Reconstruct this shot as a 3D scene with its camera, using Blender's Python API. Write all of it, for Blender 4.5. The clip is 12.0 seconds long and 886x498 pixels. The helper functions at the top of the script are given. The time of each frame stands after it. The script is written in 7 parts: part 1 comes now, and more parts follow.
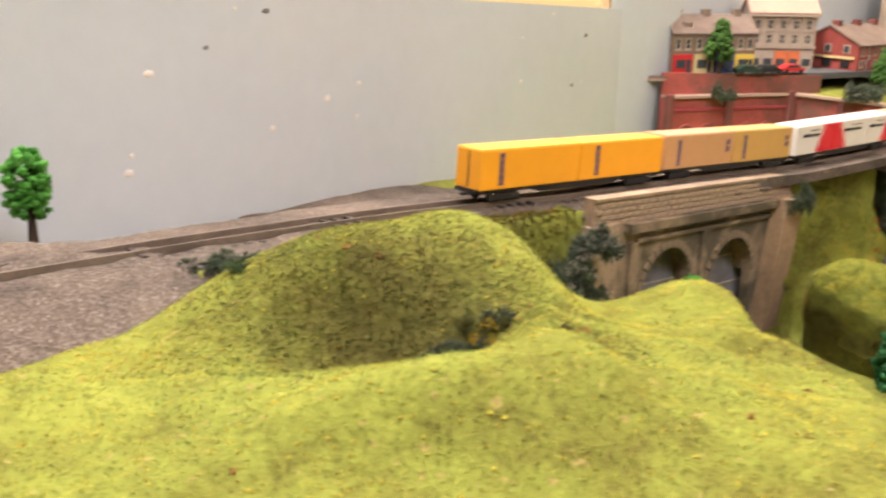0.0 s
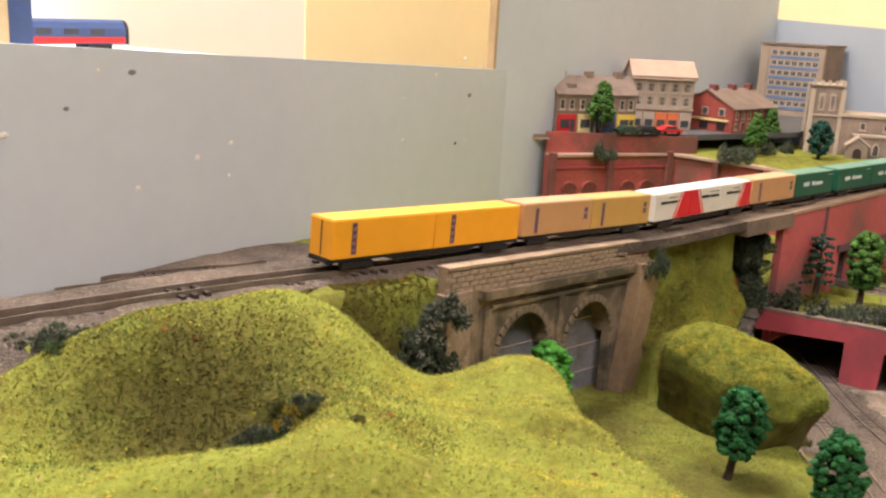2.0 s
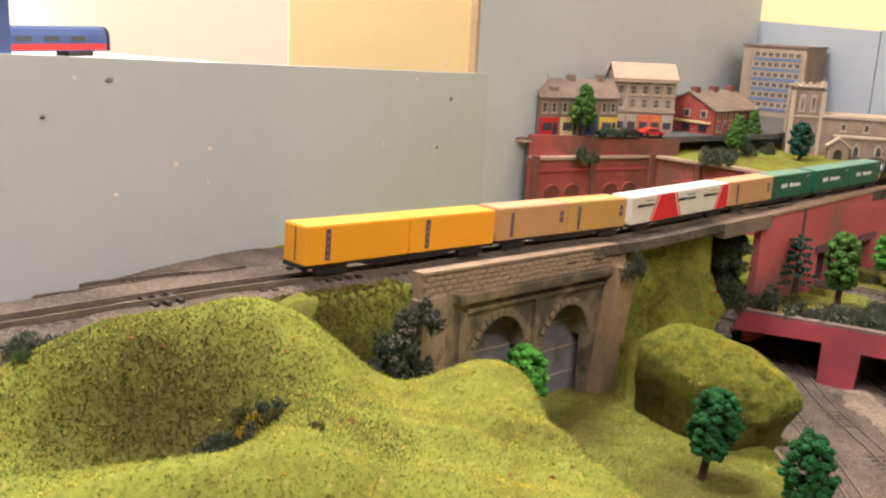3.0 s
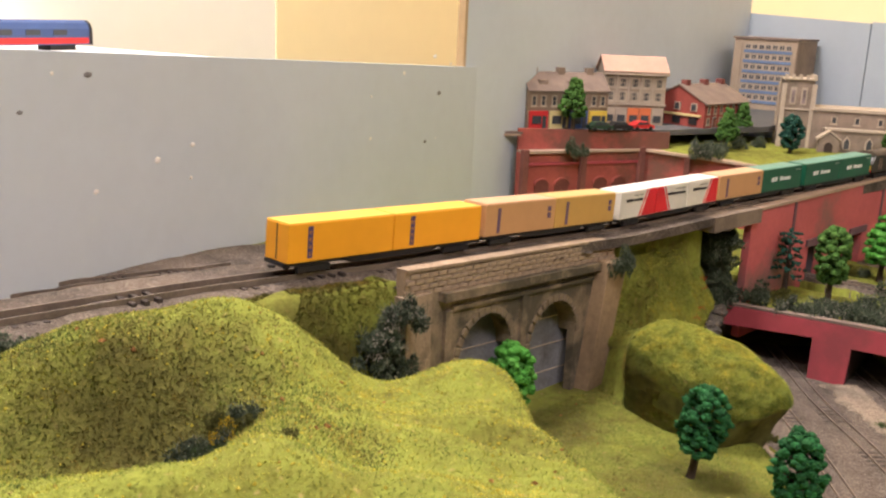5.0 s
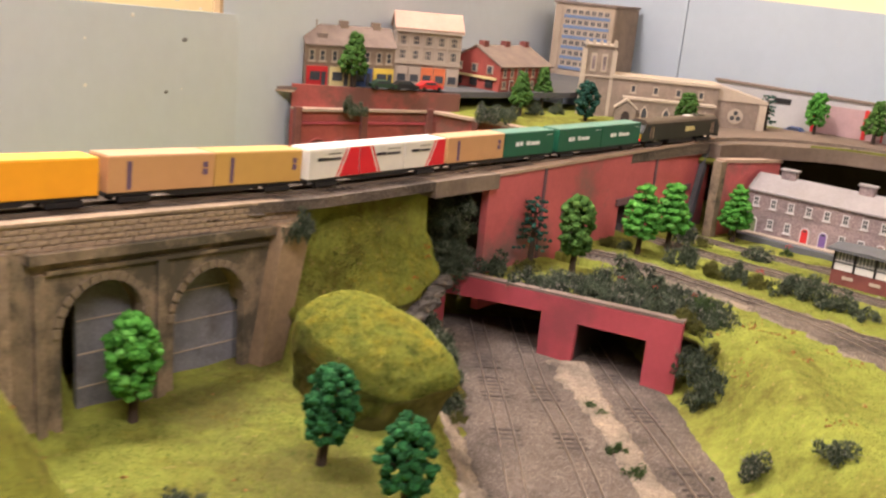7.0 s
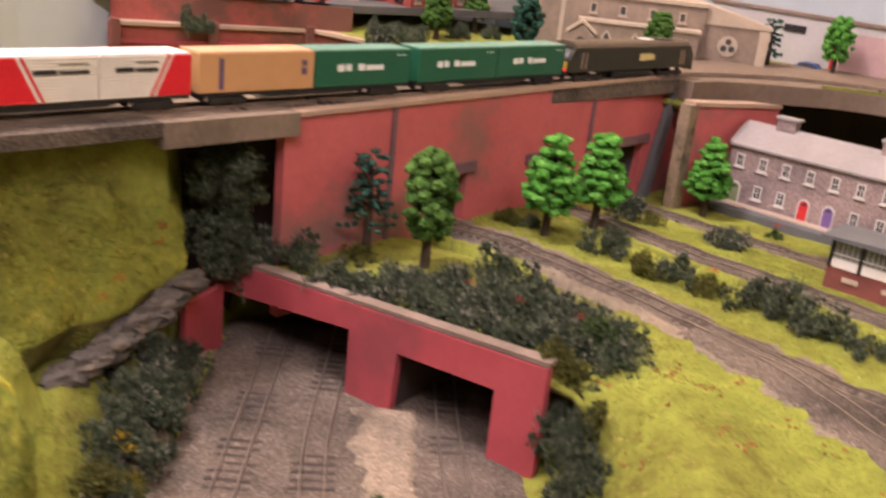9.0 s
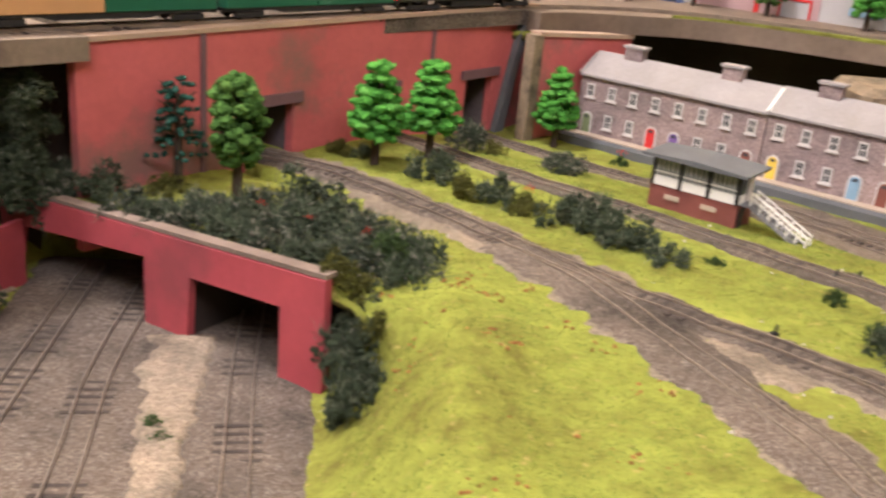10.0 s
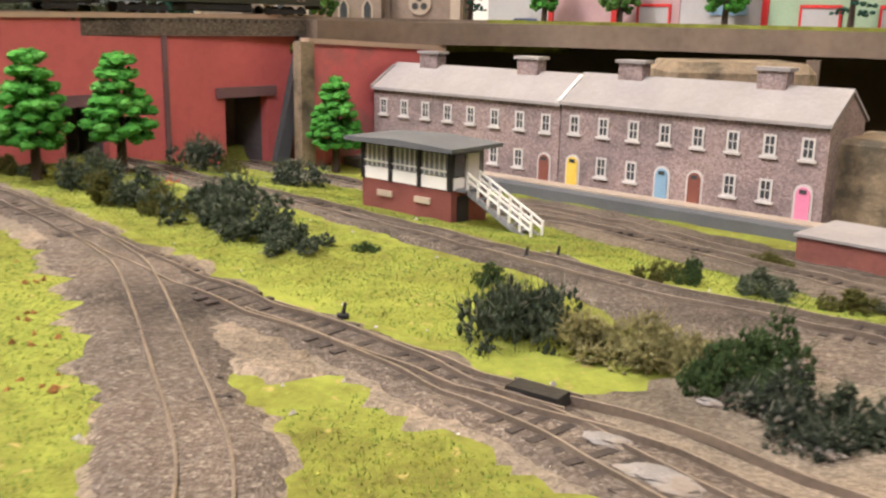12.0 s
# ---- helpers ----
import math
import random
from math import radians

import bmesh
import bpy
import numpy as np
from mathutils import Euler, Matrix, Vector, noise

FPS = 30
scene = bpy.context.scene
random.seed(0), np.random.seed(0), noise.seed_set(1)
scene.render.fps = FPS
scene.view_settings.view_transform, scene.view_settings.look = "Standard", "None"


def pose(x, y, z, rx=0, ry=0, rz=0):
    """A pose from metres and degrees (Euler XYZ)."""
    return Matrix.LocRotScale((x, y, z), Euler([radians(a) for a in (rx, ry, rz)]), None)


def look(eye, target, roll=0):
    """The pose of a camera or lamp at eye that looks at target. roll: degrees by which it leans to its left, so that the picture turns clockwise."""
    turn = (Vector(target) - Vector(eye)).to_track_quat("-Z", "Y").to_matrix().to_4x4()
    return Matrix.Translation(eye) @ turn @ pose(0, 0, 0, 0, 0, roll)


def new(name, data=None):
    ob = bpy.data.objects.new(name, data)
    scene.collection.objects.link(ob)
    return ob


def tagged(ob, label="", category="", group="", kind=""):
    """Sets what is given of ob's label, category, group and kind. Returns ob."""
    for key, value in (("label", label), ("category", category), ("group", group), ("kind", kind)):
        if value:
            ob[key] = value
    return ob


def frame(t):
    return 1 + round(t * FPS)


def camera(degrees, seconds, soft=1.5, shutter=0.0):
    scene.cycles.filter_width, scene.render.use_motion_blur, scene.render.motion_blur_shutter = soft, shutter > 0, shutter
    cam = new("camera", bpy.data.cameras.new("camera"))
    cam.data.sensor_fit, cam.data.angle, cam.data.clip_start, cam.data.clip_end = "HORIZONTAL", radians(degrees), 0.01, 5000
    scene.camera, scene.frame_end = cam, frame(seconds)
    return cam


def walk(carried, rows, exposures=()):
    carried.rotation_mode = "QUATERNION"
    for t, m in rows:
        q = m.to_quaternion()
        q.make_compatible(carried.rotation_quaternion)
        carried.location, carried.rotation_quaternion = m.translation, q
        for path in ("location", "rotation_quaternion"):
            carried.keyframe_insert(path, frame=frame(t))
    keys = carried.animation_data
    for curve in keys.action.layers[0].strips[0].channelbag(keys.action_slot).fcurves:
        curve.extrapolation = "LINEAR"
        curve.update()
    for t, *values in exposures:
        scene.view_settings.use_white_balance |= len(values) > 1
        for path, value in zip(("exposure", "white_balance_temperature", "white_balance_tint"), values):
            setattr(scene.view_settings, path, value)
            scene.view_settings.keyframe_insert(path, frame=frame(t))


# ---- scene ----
cam = camera(50.0, 12.0, 2.3, 0.5)
PATH = [
    (0, (0.104, 0.099, 1.134), (0.036, 2.015, 0.565), 1.0),
    (0.5, (0.12, 0.094, 1.138), (0.163, 2.02, 0.599), 1.8),
    (1, (0.125, 0.094, 1.144), (0.2, 2.028, 0.641), 2.5),
    (1.5, (0.125, 0.093, 1.148), (0.212, 2.032, 0.662), 2.8),
    (2, (0.131, 0.094, 1.149), (0.239, 2.032, 0.668), 3.0),
    (2.5, (0.138, 0.091, 1.151), (0.265, 2.029, 0.674), 2.7),
    (3, (0.139, 0.09, 1.152), (0.264, 2.028, 0.675), 2.7),
    (5, (0.143, 0.097, 1.152), (0.284, 2.031, 0.662), 2.6),
    (5.5, (0.146, 0.097, 1.152), (0.311, 2.028, 0.66), 2.6),
    (6, (0.165, 0.094, 1.151), (0.403, 2.012, 0.635), 3.3),
    (6.5, (0.219, 0.098, 1.151), (0.596, 1.988, 0.619), 4.7),
    (6.7, (0.245, 0.109, 1.149), (0.614, 2.0, 0.613), 4.9),
    (8.3, (0.378, 0.282, 1.133), (0.613, 2.169, 0.514), 7.4),
    (8.5, (0.394, 0.31, 1.128), (0.673, 2.188, 0.499), 8.3),
    (9, (0.443, 0.346, 1.109), (0.704, 2.215, 0.448), 6.2),
    (9.5, (0.477, 0.343, 1.096), (0.757, 2.195, 0.395), 5.3),
    (10, (0.508, 0.334, 1.093), (0.885, 2.164, 0.382), 5.3),
    (10.5, (0.536, 0.332, 1.104), (0.976, 2.16, 0.423), 5.5),
    (11, (0.606, 0.338, 1.091), (0.999, 2.193, 0.454), 5.7),
    (11.5, (0.679, 0.36, 1.049), (0.922, 2.267, 0.496), 2.6),
    (12, (0.695, 0.399, 1.02), (0.963, 2.323, 0.543), 1.1),
]
walk(cam, [(t, look(eye, target, roll)) for t, eye, target, roll in PATH],
     [(0, 0.15, 6500, 10), (0.5, 0.11, 6500, 10), (1.0, 0.05, 6500, 10), (1.5, -0.06, 6500, 10), (2.0, -0.19, 6500, 10), (3.0, -0.20, 6450, 10), (5.5, -0.26, 6450, 10), (6.0, -0.18, 6500, 11), (6.5, 0.0, 6500, 11), (8.5, -0.08, 6800, 24), (9.0, -0.10, 6750, 23), (9.5, 0.0, 6500, 18), (10, 0.06, 6250, 10), (11, 0.08, 6200, 9), (12, 0.12, 6150, 5)])

# ---- world and lights ----
world = bpy.data.worlds.new("world")
scene.world = world
world.use_nodes = True
world.node_tree.nodes["Background"].inputs[0].default_value = (1.0, 0.93, 0.82, 1)
world.node_tree.nodes["Background"].inputs[1].default_value = 0.015


def area_lamp(name, at, aim, sx, sy, watts, colour):
    data = bpy.data.lights.new(name, "AREA")
    data.shape, data.size, data.size_y, data.energy, data.color = "RECTANGLE", sx, sy, watts, colour
    ob = new(name, data)
    ob.matrix_world = look(at, aim)
    return ob


area_lamp("ceiling_light_lamp", (0.45, -0.30, 2.28), (0.48, 0.35, 0.9), 1.2, 0.5, 40.0, (1.0, 0.885, 0.93))
# added fill lamp that brightens the back wall
area_lamp("wall_fill_lamp", (-0.06, 0.80, 2.28), (-0.12, 1.05, 1.25), 0.5, 0.25, 40.0, (1.0, 0.89, 0.88))

# ---- materials ----


def material(name, build):
    m = bpy.data.materials.new(name)
    m.use_nodes = True
    nt = m.node_tree
    build(nt, nt.nodes["Principled BSDF"])
    return m


def node(nt, kind, **values):
    n = nt.nodes.new(kind)
    for k, v in values.items():
        if k in n.inputs:
            n.inputs[k].default_value = v
    return n


def ramp(nt, fac, stops):
    r = nt.nodes.new("ShaderNodeValToRGB")
    e = r.color_ramp.elements
    while len(e) < len(stops):
        e.new(0.5)
    for el, (p, c) in zip(e, stops):
        el.position, el.color = p, (*c, 1)
    nt.links.new(fac, r.inputs[0])
    return r.outputs[0]


def mixc(nt, fac, a, b, how="MIX"):
    m = nt.nodes.new("ShaderNodeMix")
    m.data_type, m.blend_type = "RGBA", how
    for sock, v in ((m.inputs[0], fac), (m.inputs[6], a), (m.inputs[7], b)):
        if hasattr(v, "is_linked"):
            nt.links.new(v, sock)
        else:
            sock.default_value = v if isinstance(v, (int, float)) else (*v, 1)
    return m.outputs[2]


def noise_at(nt, scale, detail=4.0, rough=0.6, coords="Object"):
    tc = nt.nodes.new("ShaderNodeTexCoord")
    n = node(nt, "ShaderNodeTexNoise", Scale=scale, Detail=detail, Roughness=rough)
    nt.links.new(tc.outputs[coords], n.inputs["Vector"])
    return n.outputs["Fac"]


def bump(nt, bsdf, height, dist, strength=1.0):
    b = node(nt, "ShaderNodeBump", Strength=strength, Distance=dist)
    nt.links.new(height, b.inputs["Height"])
    nt.links.new(b.outputs[0], bsdf.inputs["Normal"])


def plain(name, colour, rough=0.6, metal=0.0, grain=150.0, amount=0.25, relief=0.0003, spec=0.3, wear=None):
    """A painted or moulded surface: two scales of tone and a fine relief."""
    def build(nt, b):
        dark = tuple(c * (1 - amount) for c in colour)
        lite = tuple(min(1, c * (1 + amount * 0.6)) for c in colour)
        big = ramp(nt, noise_at(nt, grain * 0.2, 3), [(0.35, dark), (0.65, lite)])
        fine = ramp(nt, noise_at(nt, grain * 2.5, 3), [(0.3, tuple(c * (1 - amount * 0.7) for c in colour)), (0.7, lite)])
        col = mixc(nt, 0.45, big, fine)
        if wear:
            mask = ramp(nt, noise_at(nt, grain * 0.13, 6, 0.65), [(wear[1], (0, 0, 0)), (wear[1] + 0.12, (1, 1, 1))])
            col = mixc(nt, mask, col, wear[0])
        nt.links.new(col, b.inputs["Base Color"])
        b.inputs["Roughness"].default_value = rough
        b.inputs["Metallic"].default_value = metal
        b.inputs["Specular IOR Level"].default_value = spec
        bump(nt, b, noise_at(nt, grain * 2, 4), relief, 0.6)
    return material(name, build)


# brown scrub of the hill hollow; valley and mound-foot entries paint shade into the grass
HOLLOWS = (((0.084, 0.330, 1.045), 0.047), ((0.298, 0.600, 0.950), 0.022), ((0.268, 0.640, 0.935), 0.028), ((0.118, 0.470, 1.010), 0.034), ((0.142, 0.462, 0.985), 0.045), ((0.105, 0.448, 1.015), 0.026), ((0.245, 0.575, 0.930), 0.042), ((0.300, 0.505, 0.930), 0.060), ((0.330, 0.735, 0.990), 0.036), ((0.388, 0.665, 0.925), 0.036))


def grass_material(name, stops, flecks, earth, steep=(0.55, 0.8)):
    def build(nt, b):
        big = noise_at(nt, 14, 5, 0.6)
        fine = noise_at(nt, 420, 3, 0.7)
        mid = noise_at(nt, 90, 4, 0.65)
        m = node(nt, "ShaderNodeMath")
        m.operation = "MULTIPLY_ADD"
        nt.links.new(mid, m.inputs[0])
        m.inputs[1].default_value = 0.95
        nt.links.new(big, m.inputs[2])
        m2 = node(nt, "ShaderNodeMath")
        m2.operation = "MULTIPLY_ADD"
        nt.links.new(fine, m2.inputs[0])
        m2.inputs[1].default_value = 0.45
        nt.links.new(m.outputs[0], m2.inputs[2])
        even = node(nt, "ShaderNodeMath")
        even.operation = "MULTIPLY"
        nt.links.new(m2.outputs[0], even.inputs[0])
        even.inputs[1].default_value = 0.42
        col = ramp(nt, even.outputs[0], [(0.39 + 0.075 * i * 3 / (len(stops) - 1), c) for i, c in enumerate(stops)])
        fl = ramp(nt, noise_at(nt, 260, 2, 0.5), [(0.66, (0, 0, 0)), (0.72, (1, 1, 1))])
        col = mixc(nt, fl, col, flecks)
        geo = nt.nodes.new("ShaderNodeNewGeometry")
        sep = nt.nodes.new("ShaderNodeSeparateXYZ")
        nt.links.new(geo.outputs["Normal"], sep.inputs[0])
        add = node(nt, "ShaderNodeMath")
        add.operation = "MULTIPLY_ADD"
        nt.links.new(noise_at(nt, 60, 4), add.inputs[0])
        add.inputs[1].default_value = 0.35
        nt.links.new(sep.outputs[2], add.inputs[2])
        bare = ramp(nt, add.outputs[0], [(steep[0], (1, 1, 1)), (steep[1], (0, 0, 0))])
        soil = ramp(nt, noise_at(nt, 120, 5), [(0.3, tuple(c * 0.5 for c in earth)), (0.7, earth)])
        col = mixc(nt, bare, col, soil)
        # darkened colour round each hollow: brown scrub, and shade painted in
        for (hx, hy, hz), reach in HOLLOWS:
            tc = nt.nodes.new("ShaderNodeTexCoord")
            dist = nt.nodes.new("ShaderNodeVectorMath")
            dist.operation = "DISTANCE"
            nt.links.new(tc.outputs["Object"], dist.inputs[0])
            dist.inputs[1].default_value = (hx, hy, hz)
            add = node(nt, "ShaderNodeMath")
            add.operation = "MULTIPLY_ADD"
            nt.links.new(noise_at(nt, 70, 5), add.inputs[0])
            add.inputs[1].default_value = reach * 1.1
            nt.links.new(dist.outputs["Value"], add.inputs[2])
            scrub_shade = ramp(nt, add.outputs[0], [(reach * 0.9, (0.85, 0.85, 0.85)), (reach * 1.55, (0, 0, 0))])
            col = mixc(nt, scrub_shade, col, mixc(nt, noise_at(nt, 160, 4), (0.050, 0.045, 0.014), (0.135, 0.120, 0.034)))
        nt.links.new(col, b.inputs["Base Color"])
        b.inputs["Roughness"].default_value = 0.95
        b.inputs["Specular IOR Level"].default_value = 0.1
        bump(nt, b, fine, 0.0007, 0.7)
    return material(name, build)


def speckle(name, stops, scale=500, relief=0.0008, rough=0.95):
    """Granular ballast, soil and gravel."""
    def build(nt, b):
        tc = nt.nodes.new("ShaderNodeTexCoord")
        v = node(nt, "ShaderNodeTexVoronoi", Scale=scale)
        nt.links.new(tc.outputs["Object"], v.inputs["Vector"])
        sep = nt.nodes.new("ShaderNodeSeparateColor")
        nt.links.new(v.outputs["Color"], sep.inputs[0])
        grains = ramp(nt, sep.outputs[0], stops)
        big = ramp(nt, noise_at(nt, 22, 5, 0.65), [(0.30, (0.42, 0.43, 0.45)), (0.5, (0.95, 0.95, 0.96)), (0.70, (1.30, 1.26, 1.22))])
        nt.links.new(mixc(nt, 1.0, grains, big, "MULTIPLY"), b.inputs["Base Color"])
        b.inputs["Roughness"].default_value = rough
        b.inputs["Specular IOR Level"].default_value = 0.1
        bump(nt, b, v.outputs["Distance"], relief, 0.8)
    return material(name, build)


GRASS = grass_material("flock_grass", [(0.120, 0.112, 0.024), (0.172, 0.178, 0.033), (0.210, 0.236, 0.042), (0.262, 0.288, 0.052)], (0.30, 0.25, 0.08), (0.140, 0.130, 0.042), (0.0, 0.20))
# board paint darkened to carry the weaker light at the far right
BOARDBLUE = plain("dimmed_painted_board", (0.37, 0.425, 0.468), 0.7, 0, 30, 0.06, 0.0002)
BALLAST = speckle("ballast", [(0.0, (0.080, 0.063, 0.049)), (0.5, (0.125, 0.101, 0.080)), (0.9, (0.172, 0.143, 0.115)), (1.0, (0.24, 0.205, 0.17))], 1300, 0.0005)
YARDSOIL = speckle("bare_yard_soil", [(0.0, (0.14, 0.113, 0.083)), (0.5, (0.20, 0.165, 0.122)), (1.0, (0.27, 0.225, 0.17))], 1500, 0.0004)
OLDRED = plain("sooty_red_brick_card", (0.20, 0.075, 0.060), 0.85, 0, 160, 0.4, 0.0004)
TOWNBRICK = plain("weathered_town_brick_card", (0.37, 0.090, 0.072), 0.8, 0, 110, 0.3, 0.0004, wear=((0.17, 0.075, 0.055), 0.50))
DUST = speckle("dusty_track_edge", [(0.0, (0.145, 0.118, 0.088)), (1.0, (0.26, 0.213, 0.16))], 1200, 0.0004)
ROCK = plain("grey_carved_rock", (0.088, 0.078, 0.066), 0.9, 0, 140, 0.55, 0.0012, wear=((0.20, 0.150, 0.09), 0.56))
SAND = speckle("sandy_soil", [(0.0, (0.19, 0.152, 0.112)), (1.0, (0.34, 0.275, 0.20))], 900)
BOARD = plain("painted_board", (0.545, 0.61, 0.665), 0.7, 0, 30, 0.06, 0.0002)
WALLPAINT = plain("cream_wall_paint", (0.92, 0.78, 0.48), 0.8, 0, 12, 0.04)
# white of the shelf, also used for the overexposed part of the wall
WHITEPAINT = plain("glare_white_and_shelf_paint", (0.9, 0.88, 0.82), 0.8, 0, 12, 0.03)
REDCARD = plain("red_brick_card", (0.50, 0.118, 0.118), 0.75, 0, 90, 0.20, 0.0003, wear=((0.235, 0.120, 0.105), 0.52))
REDPLAIN = plain("red_card", (0.40, 0.070, 0.085), 0.7, 0, 90, 0.16, 0.0003, wear=((0.27, 0.06, 0.07), 0.56))
STONE = plain("weathered_stone", (0.25, 0.190, 0.125), 0.9, 0, 220, 0.5, 0.0010, wear=((0.085, 0.072, 0.050), 0.46))
PALEWALL = plain("pale_weathered_stone", (0.34, 0.255, 0.175), 0.9, 0, 240, 0.45, 0.0010, wear=((0.14, 0.108, 0.072), 0.55))
BUTTRESS = plain("rendered_brown_stone", (0.29, 0.200, 0.118), 0.9, 0, 120, 0.4, 0.0005, wear=((0.13, 0.098, 0.058), 0.52))
# near-black that carries the shade of openings and gaps in its colour
DARK = plain("shaded_interior_black", (0.040, 0.029, 0.024), 0.95, 0, 60, 0.3)
TIMBER = plain("weathered_deck_board", (0.18, 0.135, 0.10), 0.85, 0, 80, 0.3, 0.0003)
SPANBOARD = plain("stained_deck_board", (0.20, 0.155, 0.115), 0.9, 0, 120, 0.4, 0.0006, wear=((0.36, 0.28, 0.20), 0.62))
SLEEPER = plain("sleeper_plastic", (0.052, 0.040, 0.033), 0.85, 0, 400, 0.45)
RAIL = plain("weathered_rail", (0.25, 0.205, 0.165), 0.42, 0.5, 300, 0.45)
CARPET = plain("dark_floor", (0.12, 0.10, 0.09), 0.95, 0, 60, 0.3)
CEILING = plain("ceiling_paint", (0.85, 0.82, 0.75), 0.9, 0, 12, 0.03)
SLATE = plain("slate_card", (0.29, 0.268, 0.262), 0.8, 0, 160, 0.2, 0.0004)
HOUSESTONE = speckle("purple_stone_card", [(0.0, (0.20, 0.152, 0.143)), (0.5, (0.27, 0.210, 0.200)), (1.0, (0.34, 0.27, 0.258))], 1000, 0.0003, 0.85)
OFFWHITE = plain("dull_white_frame", (0.56, 0.53, 0.50), 0.7, 0, 200, 0.12)
PLASTER = plain("dirty_plaster", (0.25, 0.23, 0.21), 0.9, 0, 500, 0.5, 0.0005, wear=((0.22, 0.18, 0.14), 0.50))
WHITE = plain("white_card", (0.78, 0.76, 0.72), 0.6, 0, 200, 0.08)
# glass with its grey-blue reflection painted into the base colour
PALEPANE = plain("pane_with_reflection_tone", (0.20, 0.21, 0.225), 0.15, 0, 200, 0.4, 0.0, 0.6)
GLASS = plain("dark_pane", (0.06, 0.065, 0.07), 0.15, 0, 200, 0.3, 0.0, 0.6)
ROOFGREY = plain("grey_roof_felt", (0.11, 0.115, 0.12), 0.8, 0, 200, 0.2)
SIGNALBRICK = plain("dark_red_brick_card", (0.19, 0.06, 0.05), 0.8, 0, 300, 0.3)
BLACK = plain("black_plastic", (0.018, 0.017, 0.017), 0.55, 0, 300, 0.3)
CHURCH = plain("church_stone_card", (0.25, 0.195, 0.150), 0.85, 0, 330, 0.35, 0.0004)
PALESTONE = plain("pale_stone_trim", (0.44, 0.365, 0.28), 0.8, 0, 200, 0.15)
TOWERTAN = plain("tan_concrete_card", (0.34, 0.265, 0.19), 0.8, 0, 160, 0.2)
SHOPBRICK = plain("brown_shop_brick_card", (0.25, 0.185, 0.135), 0.8, 0, 300, 0.3)
CREAM = plain("cream_stone_card", (0.40, 0.325, 0.25), 0.8, 0, 200, 0.2)
PINKROOF = plain("pale_pink_roof", (0.52, 0.33, 0.25), 0.8, 0, 150, 0.15)
BROWNROOF = plain("brown_tile_card", (0.20, 0.15, 0.12), 0.85, 0, 260, 0.35, 0.0004)
REDBRICK = plain("red_brick_house_card", (0.30, 0.065, 0.05), 0.8, 0, 300, 0.3)
ROAD = plain("grey_road_card", (0.10, 0.10, 0.10), 0.85, 0, 120, 0.2)
LINING = plain("sooty_tunnel_card", (0.13, 0.105, 0.110), 0.9, 0, 120, 0.4)
LINTEL = plain("purple_grey_lintel", (0.16, 0.09, 0.10), 0.8, 0, 200, 0.2)
TUNNEL = plain("grey_stone_barrel", (0.20, 0.20, 0.21), 0.85, 0, 260, 0.40, 0.0008, wear=((0.13, 0.12, 0.115), 0.52))
TAN = plain("tan_card_edge", (0.42, 0.30, 0.22), 0.8, 0, 120, 0.2)
BARK = plain("dark_bark", (0.06, 0.042, 0.03), 0.9, 0, 300, 0.35, 0.0006)
PINE = plain("bench_timber", (0.45, 0.32, 0.18), 0.7, 0, 60, 0.2)

# ---- geometry helpers ----


def smooth(a, b, v):
    t = min(1, max(0, (v - a) / (b - a)))
    return t * t * (3 - 2 * t)


def link_mesh(name, bm, mat, flat=True):
    me = bpy.data.meshes.new(name)
    bm.to_mesh(me)
    bm.free()
    me.materials.append(mat)
    if not flat:
        me.polygons.foreach_set("use_smooth", [True] * len(me.polygons))
    return new(name, me)


def part(name, bm, mat, parent, label="", flat=True):
    ob = link_mesh(name, bm, mat, flat)
    ob.parent = parent
    return tagged(ob, label)


def share(name, mesh, parent, m):
    """Another piece on the same mesh, at m in its parent's space."""
    ob = new(name, mesh)
    ob.parent = parent
    ob.matrix_basis = m
    return ob


def thing(name, label, category, m=None, group="", kind=""):
    ob = tagged(new(name), label, category, group, kind)
    ob.empty_display_size = 0.01
    if m is not None:
        ob.matrix_basis = m
    return ob


def structure(name, bm, mat, label, category, flat=True):
    return tagged(link_mesh(name, bm, mat, flat), label, category, "", "structure")


def box(bm, x0, x1, y0, y1, z0, z1, m=None, bevel=0.0):
    r = bmesh.ops.create_cube(bm, size=1)
    t = Matrix.Translation(((x0 + x1) / 2, (y0 + y1) / 2, (z0 + z1) / 2)) @ Matrix.Diagonal((x1 - x0, y1 - y0, z1 - z0, 1))
    bmesh.ops.transform(bm, matrix=(m @ t) if m is not None else t, verts=r["verts"])
    if bevel:
        edges = list({e for v in r["verts"] for e in v.link_edges})
        bmesh.ops.bevel(bm, geom=edges, offset=bevel, segments=1, affect="EDGES", clamp_overlap=True)
    return bm


def boxes(*rows, bevel=0.0):
    bm = bmesh.new()
    for r in rows:
        box(bm, *r, bevel=bevel)
    return bm


def tube(bm, a, b, r0, r1, n=6):
    a, b = Vector(a), Vector(b)
    r = bmesh.ops.create_cone(bm, cap_ends=True, segments=n, radius1=r0, radius2=r1, depth=(b - a).length)
    q = (b - a).to_track_quat("Z", "Y").to_matrix().to_4x4()
    bmesh.ops.transform(bm, matrix=Matrix.Translation((a + b) / 2) @ q, verts=r["verts"])
    return bm


